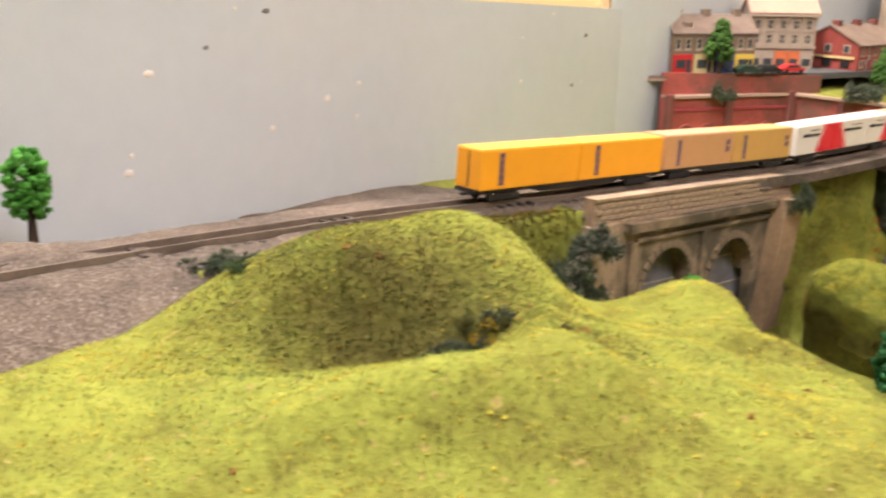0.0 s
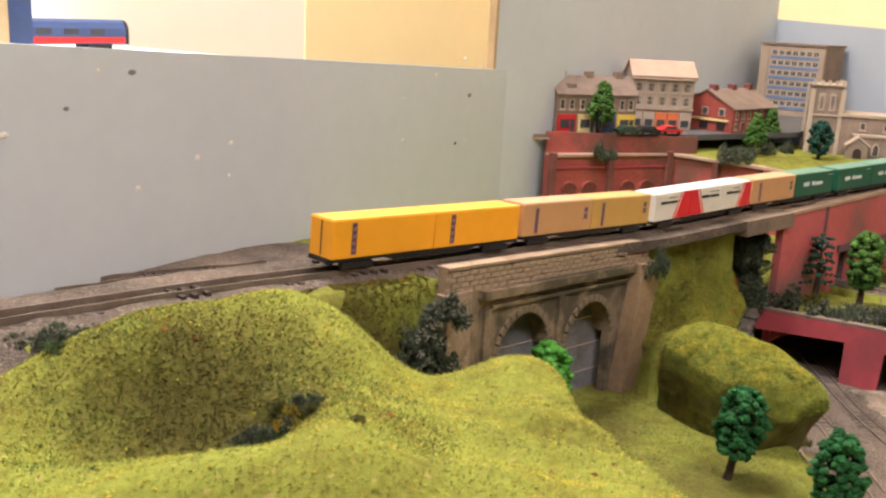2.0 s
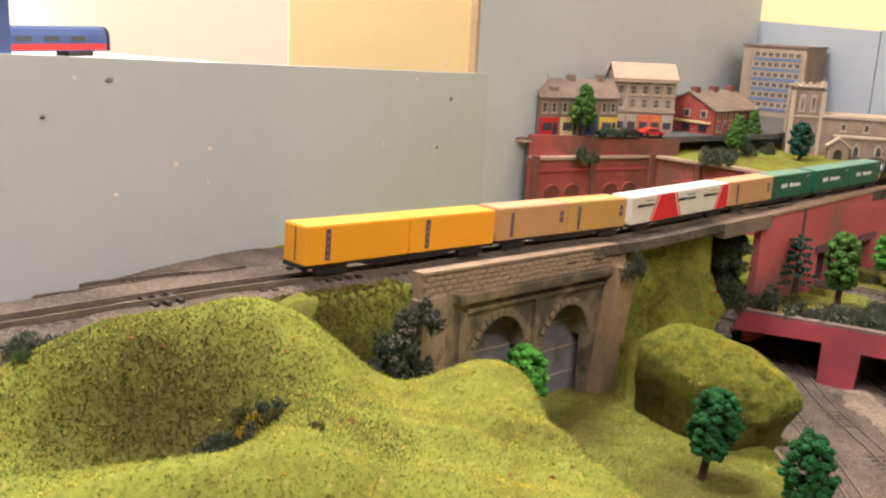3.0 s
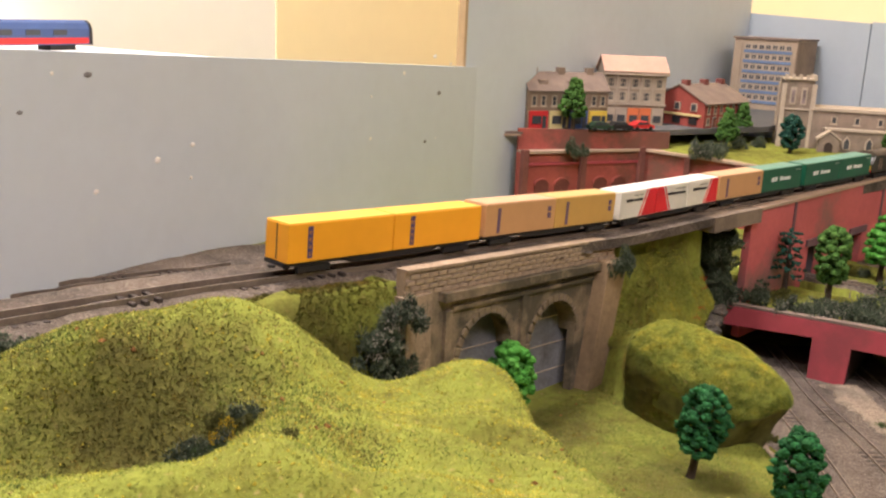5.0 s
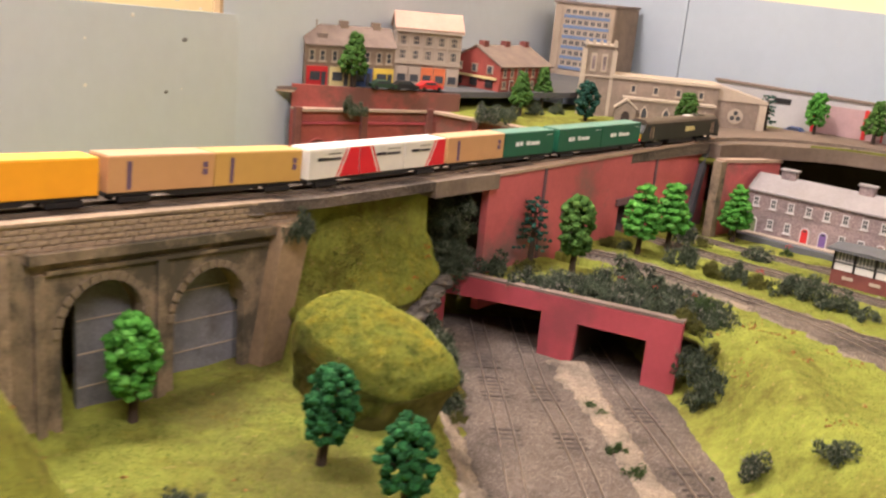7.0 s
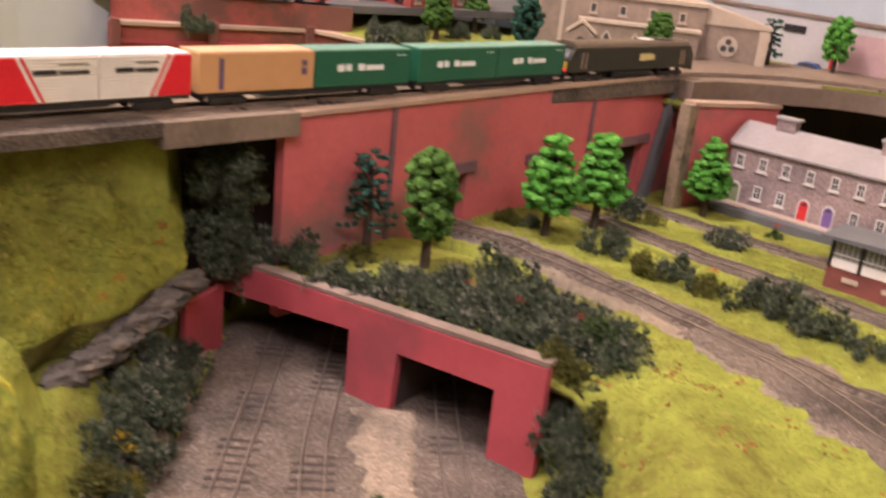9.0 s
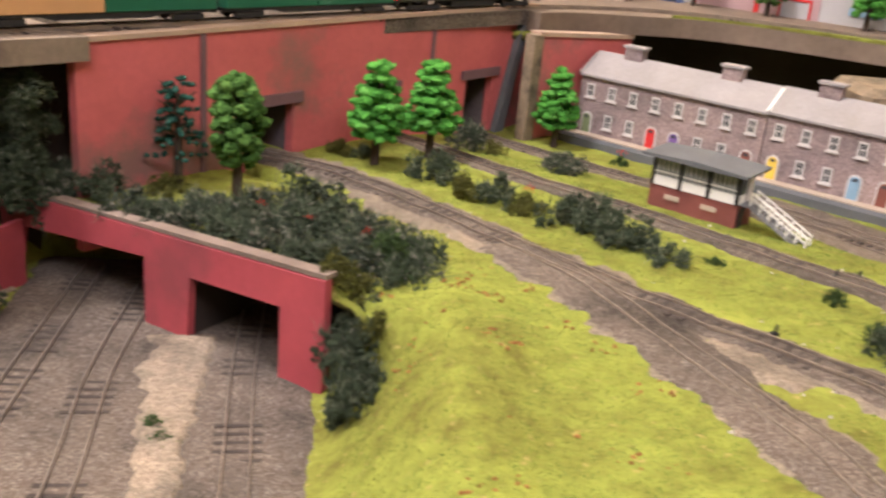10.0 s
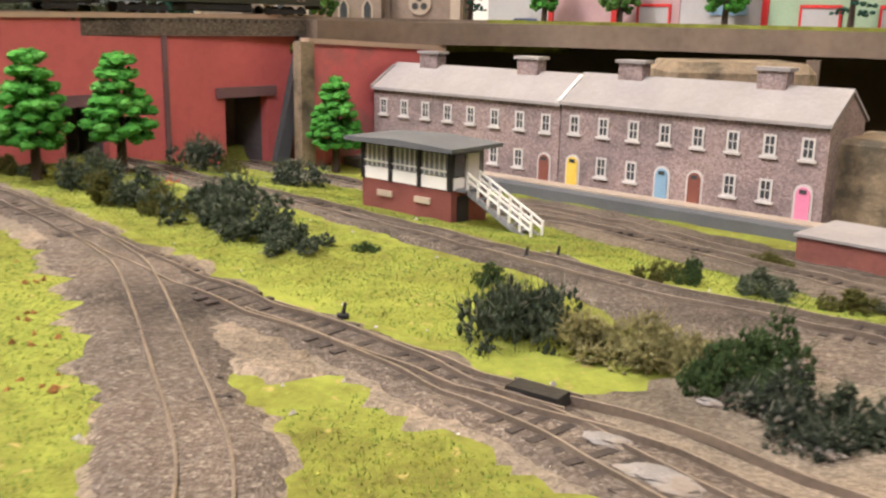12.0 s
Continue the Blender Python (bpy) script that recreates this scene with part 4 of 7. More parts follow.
def terrace():
    doors = (("green", "red", "purple", "brown"), ("yellow", "blue", "brown", "pink"))
    for b in range(2):
        m = facing(0.7325, 0.9870, 0.9330, 0.650, -0.760) @ Matrix.Translation((0.1390 * b, 0, 0.0008 * b))
        t = thing("terraced_house_row", "purple-grey stone terrace with slate roof and painted doors", "house", m, "stone terraces")
        w, d, h, rise = 0.1382, 0.042, 0.0440, 0.0130
        part("wall", gabled_walls(w, d, h, rise), HOUSESTONE, t)
        roof = part("roof", gable_roof(w, d, h, rise), SLATE, t)
        part("verge", box(bmesh.new(), -0.0012, 0.0006, -0.002, d / 2, -0.0008, 0.0012, Matrix.Translation((0, 0, h + 0.0012)) @ Matrix.Rotation(math.atan2(rise, d / 2), 4, "X")), WHITE if b else SLATE, roof)
        for c in (0.029, 0.103):
            ch = part("chimney", boxes((c - 0.007, c + 0.007, d / 2 - 0.004, d / 2 + 0.004, h + rise - 0.003, h + rise + 0.0075)), HOUSESTONE, roof)
            part("chimney_cap", boxes((c - 0.0085, c + 0.0085, d / 2 - 0.005, d / 2 + 0.005, h + rise + 0.0076, h + rise + 0.0092)), SLATE, roof)
        pitch = w / 8
        k = 0
        for i in range(8):
            x = (i + 0.5) * pitch
            window(t, x, 0.0285, 0.0060, 0.0095)
            if i in (0, 3, 4, 7):
                door(t, x, 0.0064, 0.0158, PAINTS[doors[b][k]])
                k += 1
            else:
                window(t, x, 0.0080, 0.0062, 0.0100)
    m = facing(0.7325, 0.9870, 0.9330, 0.650, -0.760)
    p = thing("terrace_pavement", "grey pavement on a low dark wall before the terrace", "pavement", m)
    part("slab", boxes((-0.006, 0.284, -0.010, -0.0008, 0.0, 0.0030)), CREAM, p)
    part("dark_path", boxes((-0.006, 0.284, -0.0200, -0.0101, -0.012, 0.0022)), ROOFGREY, p, "dark felt path beside the pavement")


terrace()


def signal_box():
    t = thing("signal_box", "brick signal box with grey roof and white windows", "signal box", facing(0.7158, 0.8015, 0.9380, 0.033, -0.037))
    w, d = 0.0496, 0.0225
    part("base", boxes((0, w, 0, d, -0.003, 0.0145)), SIGNALBRICK, t)
    for x in (0.0135, 0.0345):
        part("name_plate", boxes((x - 0.0042, x + 0.0042, -0.0008, 0.0002, 0.008, 0.0105)), PALESTONE, t)
    part("cabin", boxes((0.001, w - 0.001, 0.001, d - 0.001, 0.0146, 0.0305)), TUNNEL, t, "dim cabin seen through the glazing")
    for k in range(3):
        x0 = 0.0008 + k * (w - 0.0016) / 3
        x1 = x0 + (w - 0.0016) / 3
        win = part("front_window", boxes((x0 + 0.001, x1 - 0.001, -0.0004, 0.0009, 0.0148, 0.0198)), WHITE, t, "white panel below the glazing")
        part("pane", boxes((x0 + 0.001, x1 - 0.001, -0.0002, 0.0009, 0.0202, 0.0292)), PALEPANE, win)
        part("glazing_bar", boxes(*[(x0 + (x1 - x0) * (j + 1) / 6 - 0.00013, x0 + (x1 - x0) * (j + 1) / 6 + 0.00013, -0.0006, -0.0002, 0.0202, 0.0292) for j in range(5)], (x0, x1, -0.0006, -0.0002, 0.0220, 0.0226)), WHITE, win)
    for k in range(4):
        x = 0.0008 + k * (w - 0.0016) / 3
        part("window_post", boxes((x - 0.0008, x + 0.0008, -0.0010, 0.0008, 0.0146, 0.0305)), BLACK, t)
    side = part("end_window", boxes((w - 0.0010, w + 0.0005, 0.0015, 0.0075, 0.0148, 0.0195)), WHITE, t)
    part("pane", boxes((w - 0.0010, w + 0.0003, 0.0015, 0.0075, 0.0200, 0.0290)), GLASS, side)
    part("door", boxes((w - 0.0010, w + 0.0006, 0.0095, 0.0165, 0.0146, 0.0290)), OFFWHITE, t)
    part("basement_door", boxes((w - 0.0010, w + 0.0005, 0.0035, 0.0105, -0.002, 0.012)), BLACK, t)
    part("roof", prism(bmesh.new(), [(-0.0048, 0.0306), (w + 0.0048, 0.0306), (w + 0.0050, 0.0322), (w * 0.5, 0.0334), (-0.0050, 0.0322)], -0.0062, d + 0.004), ROOFGREY, t)
    st = thing("signal_box_stairs", "pale grey timber stairs up to the signal box", "stairs", facing(0.7158, 0.8015, 0.9380, 0.033, -0.037) @ Matrix.Translation((w + 0.0055, 0.0030, 0)))
    ln, hh = 0.0310, 0.0155
    for y in (0.0, 0.0075):
        part("stringer", prism(bmesh.new(), [(0.0, hh - 0.002), (0.0, hh + 0.0005), (ln, 0.0005), (ln, -0.002)], y, y + 0.0008), TUNNEL, st)
        for z in (0.0035, 0.0062):
            part("handrail", prism(bmesh.new(), [(0.0, hh + z), (0.0, hh + z + 0.0008), (ln, z + 0.0008), (ln, z)], y, y + 0.0007), WHITE, st)
        for k in range(7):
            x = ln * k / 6
            zz = hh * (1 - k / 6)
            part("post", boxes((x - 0.0004, x + 0.0004, y, y + 0.0008, zz - 0.001, zz + 0.0070)), WHITE, st)
    for k in range(8):
        x, zz = ln * (k + 0.5) / 8, hh * (1 - (k + 0.5) / 8)
        part("tread", boxes((x - 0.0014, x + 0.0014, 0.0008, 0.0075, zz - 0.0004, zz + 0.0003)), TUNNEL, st)
    part("landing", boxes((-0.0054, 0.0, -0.001, 0.0085, hh - 0.001, hh)), TUNNEL, st)


signal_box()


def town_base():
    """The raised town: arcaded red wall, upper parapet, road and church green."""
    pts = [(0.288, 1.051), (0.356, 1.077), (0.429, 1.105)]
    m = facing(0.288, 1.051, 0, 0.141, 0.054)
    w = structure("arcade_wall", prism(bmesh.new(), [(0, 0.925), (0.150, 0.925), (0.150, 1.0125), (0, 1.0135)], 0, 0.010, m), TOWNBRICK, "red brick-card arcade wall below the town", "wall")
    for k, s in enumerate((0.003, 0.073, 0.147)):
        part("pilaster", box(bmesh.new(), s - 0.0032, s + 0.0032, -0.006, 0.001, 0.925, 1.017, m), OLDRED, w)
    part("string_course", box(bmesh.new(), 0.004, 0.146, -0.0022, 0.001, 1.000, 1.0025, m), REDPLAIN, w)
    part("cornice", box(bmesh.new(), 0, 0.150, -0.0035, 0.010, 1.0126, 1.0152, m), TAN, w)
    for s in (0.026, 0.050, 0.098, 0.122):
        r = 0.0082
        out = [(s - r, 0.945)] + [(s - r * math.cos(a), 0.979 + r * 0.75 * math.sin(a)) for a in np.linspace(0, math.pi, 9)] + [(s + r, 0.945)]
        part("blind_arch", prism(bmesh.new(), out, -0.0012, 0.0002, m), SIGNALBRICK, w)
        o2 = [(s - r - 0.0015, 0.979)] + [(s - (r + 0.0015) * math.cos(a), 0.979 + (r * 0.75 + 0.0015) * math.sin(a)) for a in np.linspace(0, math.pi, 9)] + [(s + r + 0.0015, 0.979)]
        part("arch_ring", prism(bmesh.new(), o2 + [(s + r, 0.979)] + [(s + r * math.cos(a), 0.979 + r * 0.75 * math.sin(a)) for a in np.linspace(0, math.pi, 9)] + [(s - r, 0.979)], -0.0022, 0.0003, m), TOWNBRICK, w)
    m2 = facing(0.4285, 1.1045, 0, 0.135, -0.055)
    w2 = structure("curved_arcade_wall", prism(bmesh.new(), [(0, 0.925), (0.20, 0.925), (0.20, 1.000), (0, 1.0125)], 0, 0.010, m2), TOWNBRICK, "red brick-card arcade wall below the church green", "wall")
    part("cornice", prism(bmesh.new(), [(0, 1.0126), (0.20, 1.0001), (0.20, 1.0030), (0, 1.0152)], -0.0035, 0.010, m2), TAN, w2)
    for s in (0.048, 0.100, 0.150):
        part("pilaster", box(bmesh.new(), s - 0.003, s + 0.003, -0.006, 0.001, 0.925, 1.013 - 0.06 * s, m2), OLDRED, w2)
    for s in (0.016, 0.034, 0.070, 0.125):
        r = 0.0075
        out = [(s - r, 0.945)] + [(s - r * math.cos(a), 0.976 + r * 0.75 * math.sin(a)) for a in np.linspace(0, math.pi, 9)] + [(s + r, 0.945)]
        part("blind_arch", prism(bmesh.new(), out, -0.0012, 0.0002, m2), SIGNALBRICK, w2)
    m3 = facing(0.286, 1.062, 0, 0.173, 0.050)
    structure("parapet_wall", prism(bmesh.new(), [(0, 1.000), (0.180, 1.000), (0.180, 1.0325), (0, 1.0370)], 0, 0.004, m3), TOWNBRICK, "plain red brick-card parapet wall along the town street", "wall")
    bm = bmesh.new()
    vs = [bm.verts.new((x, y, 1.0345)) for x, y in ((0.284, 1.0655), (0.286, 1.0665), (0.459, 1.118), (0.600, 1.19), (0.78, 1.40), (0.69, 1.53))]
    bm.faces.new(vs)
    r = bmesh.ops.extrude_face_region(bm, geom=list(bm.faces))
    bmesh.ops.translate(bm, vec=(0, 0, -0.006), verts=[v for v in r["geom"] if isinstance(v, bmesh.types.BMVert)])
    bmesh.ops.recalc_face_normals(bm, faces=bm.faces)
    structure("town_street", bm, ROAD, "dark grey road card across the town", "road")
    led = structure("street_edge_board", box(bmesh.new(), 0.256, 0.290, 1.062, 1.070, 1.0310, 1.0335), BROWNROOF, "weathered brown board end jutting past the town street", "board")
    part("torn_layer", box(bmesh.new(), 0.262, 0.288, 1.0605, 1.069, 1.0290, 1.0308), TAN, led)
    # church green
    bm = bmesh.new()
    rows = []
    for i in range(40):
        row = []
        for j in range(24):
            u, v = i / 39, j / 23
            x = 0.44 + 0.44 * u + 0.02 * v
            y = 1.105 - 0.41 * max(0, u * 0.44) * (0.185 / 0.18) + (0.16 + 0.16 * u) * v
            y = max(y, 1.062 + 0.10 * (u - 0.5) ** 2) if u > 0.62 else y
            z = 1.0135 - 0.012 * smooth(0.0, 0.5, u) * smooth(0.5, 0.0, v) + 0.012 * smooth(0.35, 0.0, u) * v + 0.002 * wob(x, y, 30, 3)
            row.append(bm.verts.new((x, y, z)))
        rows.append(row)
    for a, b in zip(rows[:-1], rows[1:]):
        for j in range(23):
            bm.faces.new((a[j], b[j], b[j + 1], a[j + 1]))
    r = bmesh.ops.extrude_face_region(bm, geom=list(bm.faces))
    bmesh.ops.translate(bm, vec=(0, 0, -0.006), verts=[v for v in r["geom"] if isinstance(v, bmesh.types.BMVert)])
    bmesh.ops.recalc_face_normals(bm, faces=bm.faces)
    structure("church_green", bm, GRASS, "yellow-green grass lawn before the church", "grass", False)


town_base()


def shop_row():
    t = thing("shop_row", "terrace of brown card shops with coloured shopfronts", "shop", facing(0.2965, 1.084, 1.0345, 0.95, 0.31))
    w, d, h, rise = 0.096, 0.034, 0.0400, 0.0165
    part("wall", gabled_walls(w, d, h, rise), SHOPBRICK, t)
    roof = part("roof", gable_roof(w, d, h, rise), BROWNROOF, t)
    for x in (0.012, 0.045, 0.080):
        part("chimney", boxes((x - 0.004, x + 0.004, d / 2 - 0.003, d / 2 + 0.004, h + rise - 0.004, h + rise + 0.006)), SHOPBRICK, roof)
    part("dormer", boxes((0.014, 0.024, 0.004, 0.02, h + 0.001, h + 0.010)), BROWNROOF, roof)
    for k, c in enumerate(("red", "ivory", "deepblue", "yellow")):
        x0 = 0.001 + k * 0.0238
        s = part("shopfront", boxes((x0 + 0.001, x0 + 0.0225, -0.0022, 0.0005, 0.0, 0.0185)), PAINTS[c], t)
        part("pane", boxes((x0 + 0.004, x0 + 0.0145, -0.0028, -0.0021, 0.005, 0.0135)), GLASS, s)
        part("shop_door", boxes((x0 + 0.0160, x0 + 0.0205, -0.0028, -0.0021, 0.0005, 0.0135)), GLASS, s)
        for dx in (0.006, 0.017):
            window(t, x0 + dx, 0.0235, 0.006, 0.0110, bars=(0, 1), frame_mat=PALESTONE)


def town_hall():
    t = thing("department_store", "tall cream stone store with a pink roof", "building", facing(0.393, 1.160, 1.0345, 1.0, 0.02))
    w, d, h, rise = 0.071, 0.036, 0.0600, 0.0140
    part("wall", gabled_walls(w, d, h, rise), CREAM, t)
    part("roof", gable_roof(w, d, h, rise, 0.004), PINKROOF, t)
    part("cornice", boxes((-0.002, w + 0.002, -0.004, 0.0005, h - 0.005, h - 0.001)), PALESTONE, t)
    part("string_course", boxes((-0.001, w + 0.001, -0.0022, 0.0005, 0.0215, 0.0235)), PALESTONE, t)
    for k, c in enumerate(("ivory", "ivory", "orange", "orange", "ivory")):
        x0 = 0.0015 + k * 0.0138
        s = part("shopfront", boxes((x0, x0 + 0.0128, -0.0018, 0.0005, 0.0, 0.0185)), PAINTS[c] if k in (2, 3) else CREAM, t)
        part("pane", boxes((x0 + 0.002, x0 + 0.0108, -0.0024, -0.0017, 0.003, 0.0105)), GLASS, s)
    for k in range(5):
        x = 0.0078 + k * 0.0138
        part("pilaster", boxes((x - 0.0076, x - 0.0062, -0.0020, 0.0005, 0.0236, h - 0.0055)), PALESTONE, t)
        for z in (0.0255, 0.0405):
            window(t, x, z, 0.0088, 0.0115, bars=(2, 1), frame_mat=PALESTONE)


def red_houses():
    m = facing(0.506, 1.145, 1.0345, 0.77, 0.63)
    t = thing("red_brick_pub", "red brick corner house with a brown tiled roof", "house", m)
    w, d, h, rise = 0.092, 0.072, 0.027, 0.018
    part("wall", gabled_walls(w, d, h, rise), REDBRICK, t)
    roof = part("roof", gable_roof(w, d, h, rise, 0.003), BROWNROOF, t)
    for x in (0.012, 0.050, 0.085):
        part("chimney", boxes((x - 0.004, x + 0.004, d / 2 - 0.004, d / 2 + 0.004, h + rise - 0.004, h + rise + 0.0060)), SIGNALBRICK, roof)
    for k in range(7):
        window(t, 0.008 + k * 0.0128, 0.0155, 0.0055, 0.0090, bars=(0, 1), frame_mat=PALESTONE)
        if k % 2:
            door(t, 0.008 + k * 0.0128, 0.0055, 0.0115, PAINTS["brown"], arched=False)
        else:
            window(t, 0.008 + k * 0.0128, 0.0035, 0.0065, 0.0080, bars=(1, 0), frame_mat=PALESTONE)
    wing = part("annex", gabled_walls(0.048, 0.030, h - 0.002, 0.010), REDBRICK, t, "darker red brick wing with a dark roof")
    top = part("annex_roof", gable_roof(0.048, 0.030, h - 0.002, 0.010), ROOFGREY, t)
    wing.matrix_basis = top.matrix_basis = Matrix.Translation((0.010, 0.0722, 0))
    for z in (0.003, 0.0145):
        part("annex_window", boxes((0.0088, 0.0103, 0.078, 0.0845, z, z + 0.009)), PALESTONE, t)
        part("annex_pane", boxes((0.0084, 0.0089, 0.0792, 0.0833, z + 0.001, z + 0.008)), GLASS, t)
    end = part("gable_front", boxes((-0.0022, 0.0003, 0.004, d - 0.004, 0.0118, 0.0142)), PAINTS["ivory"], t, "pale painted band on the gable")
    for y in (0.014, 0.036, 0.058):
        part("gable_window", boxes((-0.0012, 0.0003, y - 0.004, y + 0.004, 0.0175, 0.0265)), PALESTONE, t)
        part("gable_pane", boxes((-0.0016, -0.0011, y - 0.0028, y + 0.0028, 0.0185, 0.0255)), GLASS, t)
        part("gable_window", boxes((-0.0012, 0.0003, y - 0.005, y + 0.005, 0.0025, 0.0105)), BLACK, t)


def tower_block():
    t = thing("tower_block", "tan concrete tower block with blue window bands", "tower block", facing(0.640, 1.440, 1.0345, 0.75, -0.66))
    w, d, h = 0.088, 0.085, 0.0955
    part("wall", boxes((0, w, 0, d, 0, h)), TOWERTAN, t)
    part("side_panel", boxes((w + 0.0001, w + 0.0012, 0.002, d - 0.002, 0.001, h - 0.001)), SHOPBRICK, t)
    part("roof", boxes((-0.002, w + 0.002, -0.002, d + 0.002, h + 0.0002, h + 0.0028)), BROWNROOF, t)
    part("end_panel", boxes((0.0015, 0.012, -0.0012, 0.0003, 0.003, h - 0.003)), TOWERTAN, t)
    for k in range(6):
        z = 0.008 + k * 0.0138
        part("blue_band", boxes((0.015, w - 0.006, -0.0010, 0.0003, z, z + 0.0042)), PAINTS["slateblue"], t)
        for j in range(7):
            window(t, 0.0202 + j * 0.0095, z + 0.0044, 0.0088, 0.0082, bars=(1, 0), sill=False, frame_mat=CREAM)


def church():
    m = facing(0.640, 1.166, 1.0105, 0.963, -0.27)
    t = thing("church", "grey-brown stone church with a square battlemented tower", "church", m)
    nw, nd, nh = 0.118, 0.05, 0.047
    part("nave_wall", boxes((0, nw, 0, nd, -0.004, nh)), CHURCH, t)
    part("nave_parapet", boxes((-0.001, nw + 0.001, -0.0016, nd, nh + 0.0002, nh + 0.0035)), PALESTONE, t)
    part("aisle_wall", boxes((0.014, nw - 0.004, -0.014, -0.0005, -0.004, 0.0265)), CHURCH, t)
    part("aisle_roof", prism(bmesh.new(), [(0.013, 0.0266), (nw - 0.003, 0.0266), (nw - 0.003, 0.0290), (0.013, 0.0290)], -0.0155, -0.0005), PALESTONE, t)
    for k in range(4):
        window(t, 0.024 + k * 0.025, 0.033, 0.0060, 0.0085, bars=(0, 0), frame_mat=PALESTONE)
    def lancet(x, z, w, h, y):
        o = part("lancet_window", prism(bmesh.new(), [(x - w / 2, z), (x - w / 2, z + h * 0.6), (x, z + h), (x + w / 2, z + h * 0.6), (x + w / 2, z)], y - 0.0010, y + 0.0005), PALESTONE, t)
        q = w * 0.62
        part("pane", prism(bmesh.new(), [(x - q / 2, z + 0.001), (x - q / 2, z + h * 0.58), (x, z + h * 0.88), (x + q / 2, z + h * 0.58), (x + q / 2, z + 0.001)], y - 0.0014, y - 0.0008), GLASS, o)
    for x in (0.038, 0.062, 0.086, 0.104):
        lancet(x, 0.006, 0.0085, 0.0155, -0.014)
    part("porch", prism(bmesh.new(), [(0.006, -0.004), (0.028, -0.004), (0.028, 0.0165), (0.017, 0.0255), (0.006, 0.0165)], -0.026, -0.0142), CHURCH, t)
    part("porch_coping", prism(bmesh.new(), [(0.004, 0.0165), (0.017, 0.0262), (0.030, 0.0165), (0.030, 0.0185), (0.017, 0.0285), (0.004, 0.0185)], -0.027, -0.0142), PALESTONE, t)
    out = [(0.0125, -0.003)] + [(0.017 - 0.0045 * math.cos(a), 0.009 + 0.0055 * math.sin(a)) for a in np.linspace(0, math.pi, 9)] + [(0.0215, -0.003)]
    part("porch_door", prism(bmesh.new(), out, -0.0268, -0.0258), DARK, t)
    part("chancel_wall", boxes((nw + 0.0005, nw + 0.055, 0.004, nd - 0.004, -0.004, 0.034)), CHURCH, t)
    part("chancel_roof", prism(bmesh.new(), [(nw + 0.0005, 0.0342), (nw + 0.056, 0.0342), (nw + 0.056, 0.0365), (nw + 0.0005, 0.050)], 0.003, nd - 0.003), PALESTONE, t)
    bm = bmesh.new()
    bmesh.ops.create_cone(bm, cap_ends=True, segments=16, radius1=0.0085, radius2=0.0085, depth=0.0016)
    bmesh.ops.transform(bm, matrix=Matrix.Translation((nw + 0.022, 0.0035, 0.018)) @ Matrix.Rotation(radians(90), 4, "X"), verts=bm.verts)
    rose = part("rose_window", bm, PALESTONE, t)
    for a in (0, 120, 240):
        bm = bmesh.new()
        bmesh.ops.create_cone(bm, cap_ends=True, segments=10, radius1=0.0026, radius2=0.0026, depth=0.0024)
        bmesh.ops.transform(bm, matrix=Matrix.Translation((nw + 0.022 + 0.0038 * math.sin(radians(a)), 0.0035, 0.018 + 0.0038 * math.cos(radians(a)))) @ Matrix.Rotation(radians(90), 4, "X"), verts=bm.verts)
        part("pane", bm, GLASS, rose)
    part("side_pillar", boxes((nw + 0.046, nw + 0.0535, -0.002, 0.0035, -0.004, 0.033)), PALESTONE, t)
    # tower
    tx, ty, tw, th = -0.034, 0.004, 0.033, 0.080
    tow = part("tower_wall", boxes((tx, tx + tw, ty, ty + tw, -0.004, th)), CHURCH, t)
    for x, y in ((tx, ty), (tx + tw, ty), (tx, ty + tw), (tx + tw, ty + tw)):
        part("buttress", boxes((x - 0.0025, x + 0.0025, y - 0.0025, y + 0.0025, -0.004, th - 0.004)), PALESTONE, tow)
    part("tower_cornice", boxes((tx - 0.002, tx + tw + 0.002, ty - 0.002, ty + tw + 0.002, th + 0.0002, th + 0.002)), PALESTONE, tow)
    for k in range(5):
        u = tx - 0.001 + k * (tw + 0.002 - 0.0035) / 4
        part("merlon", boxes((u, u + 0.0035, ty - 0.0018, ty + 0.0006, th + 0.0021, th + 0.0065)), PALESTONE, tow)
        part("merlon", boxes((tx + tw - 0.0006, tx + tw + 0.0018, ty + k * (tw - 0.0035) / 4 + 0.001, ty + k * (tw - 0.0035) / 4 + 0.0045, th + 0.0021, th + 0.0065)), PALESTONE, tow)
    for dx in (0.0105, 0.0225):
        part("belfry_louvre", boxes((tx + dx - 0.0032, tx + dx + 0.0032, ty - 0.0008, ty + 0.0003, 0.052, 0.072)), PALESTONE, tow)
        part("belfry_opening", boxes((tx + dx - 0.0018, tx + dx + 0.0018, ty - 0.0011, ty - 0.0007, 0.054, 0.069)), HOUSESTONE, tow)
    part("tower_band", boxes((tx - 0.001, tx + tw + 0.001, ty - 0.0012, ty + 0.0004, 0.046, 0.048)), PALESTONE, tow)


shop_row()
town_hall()
red_houses()
tower_block()
church()


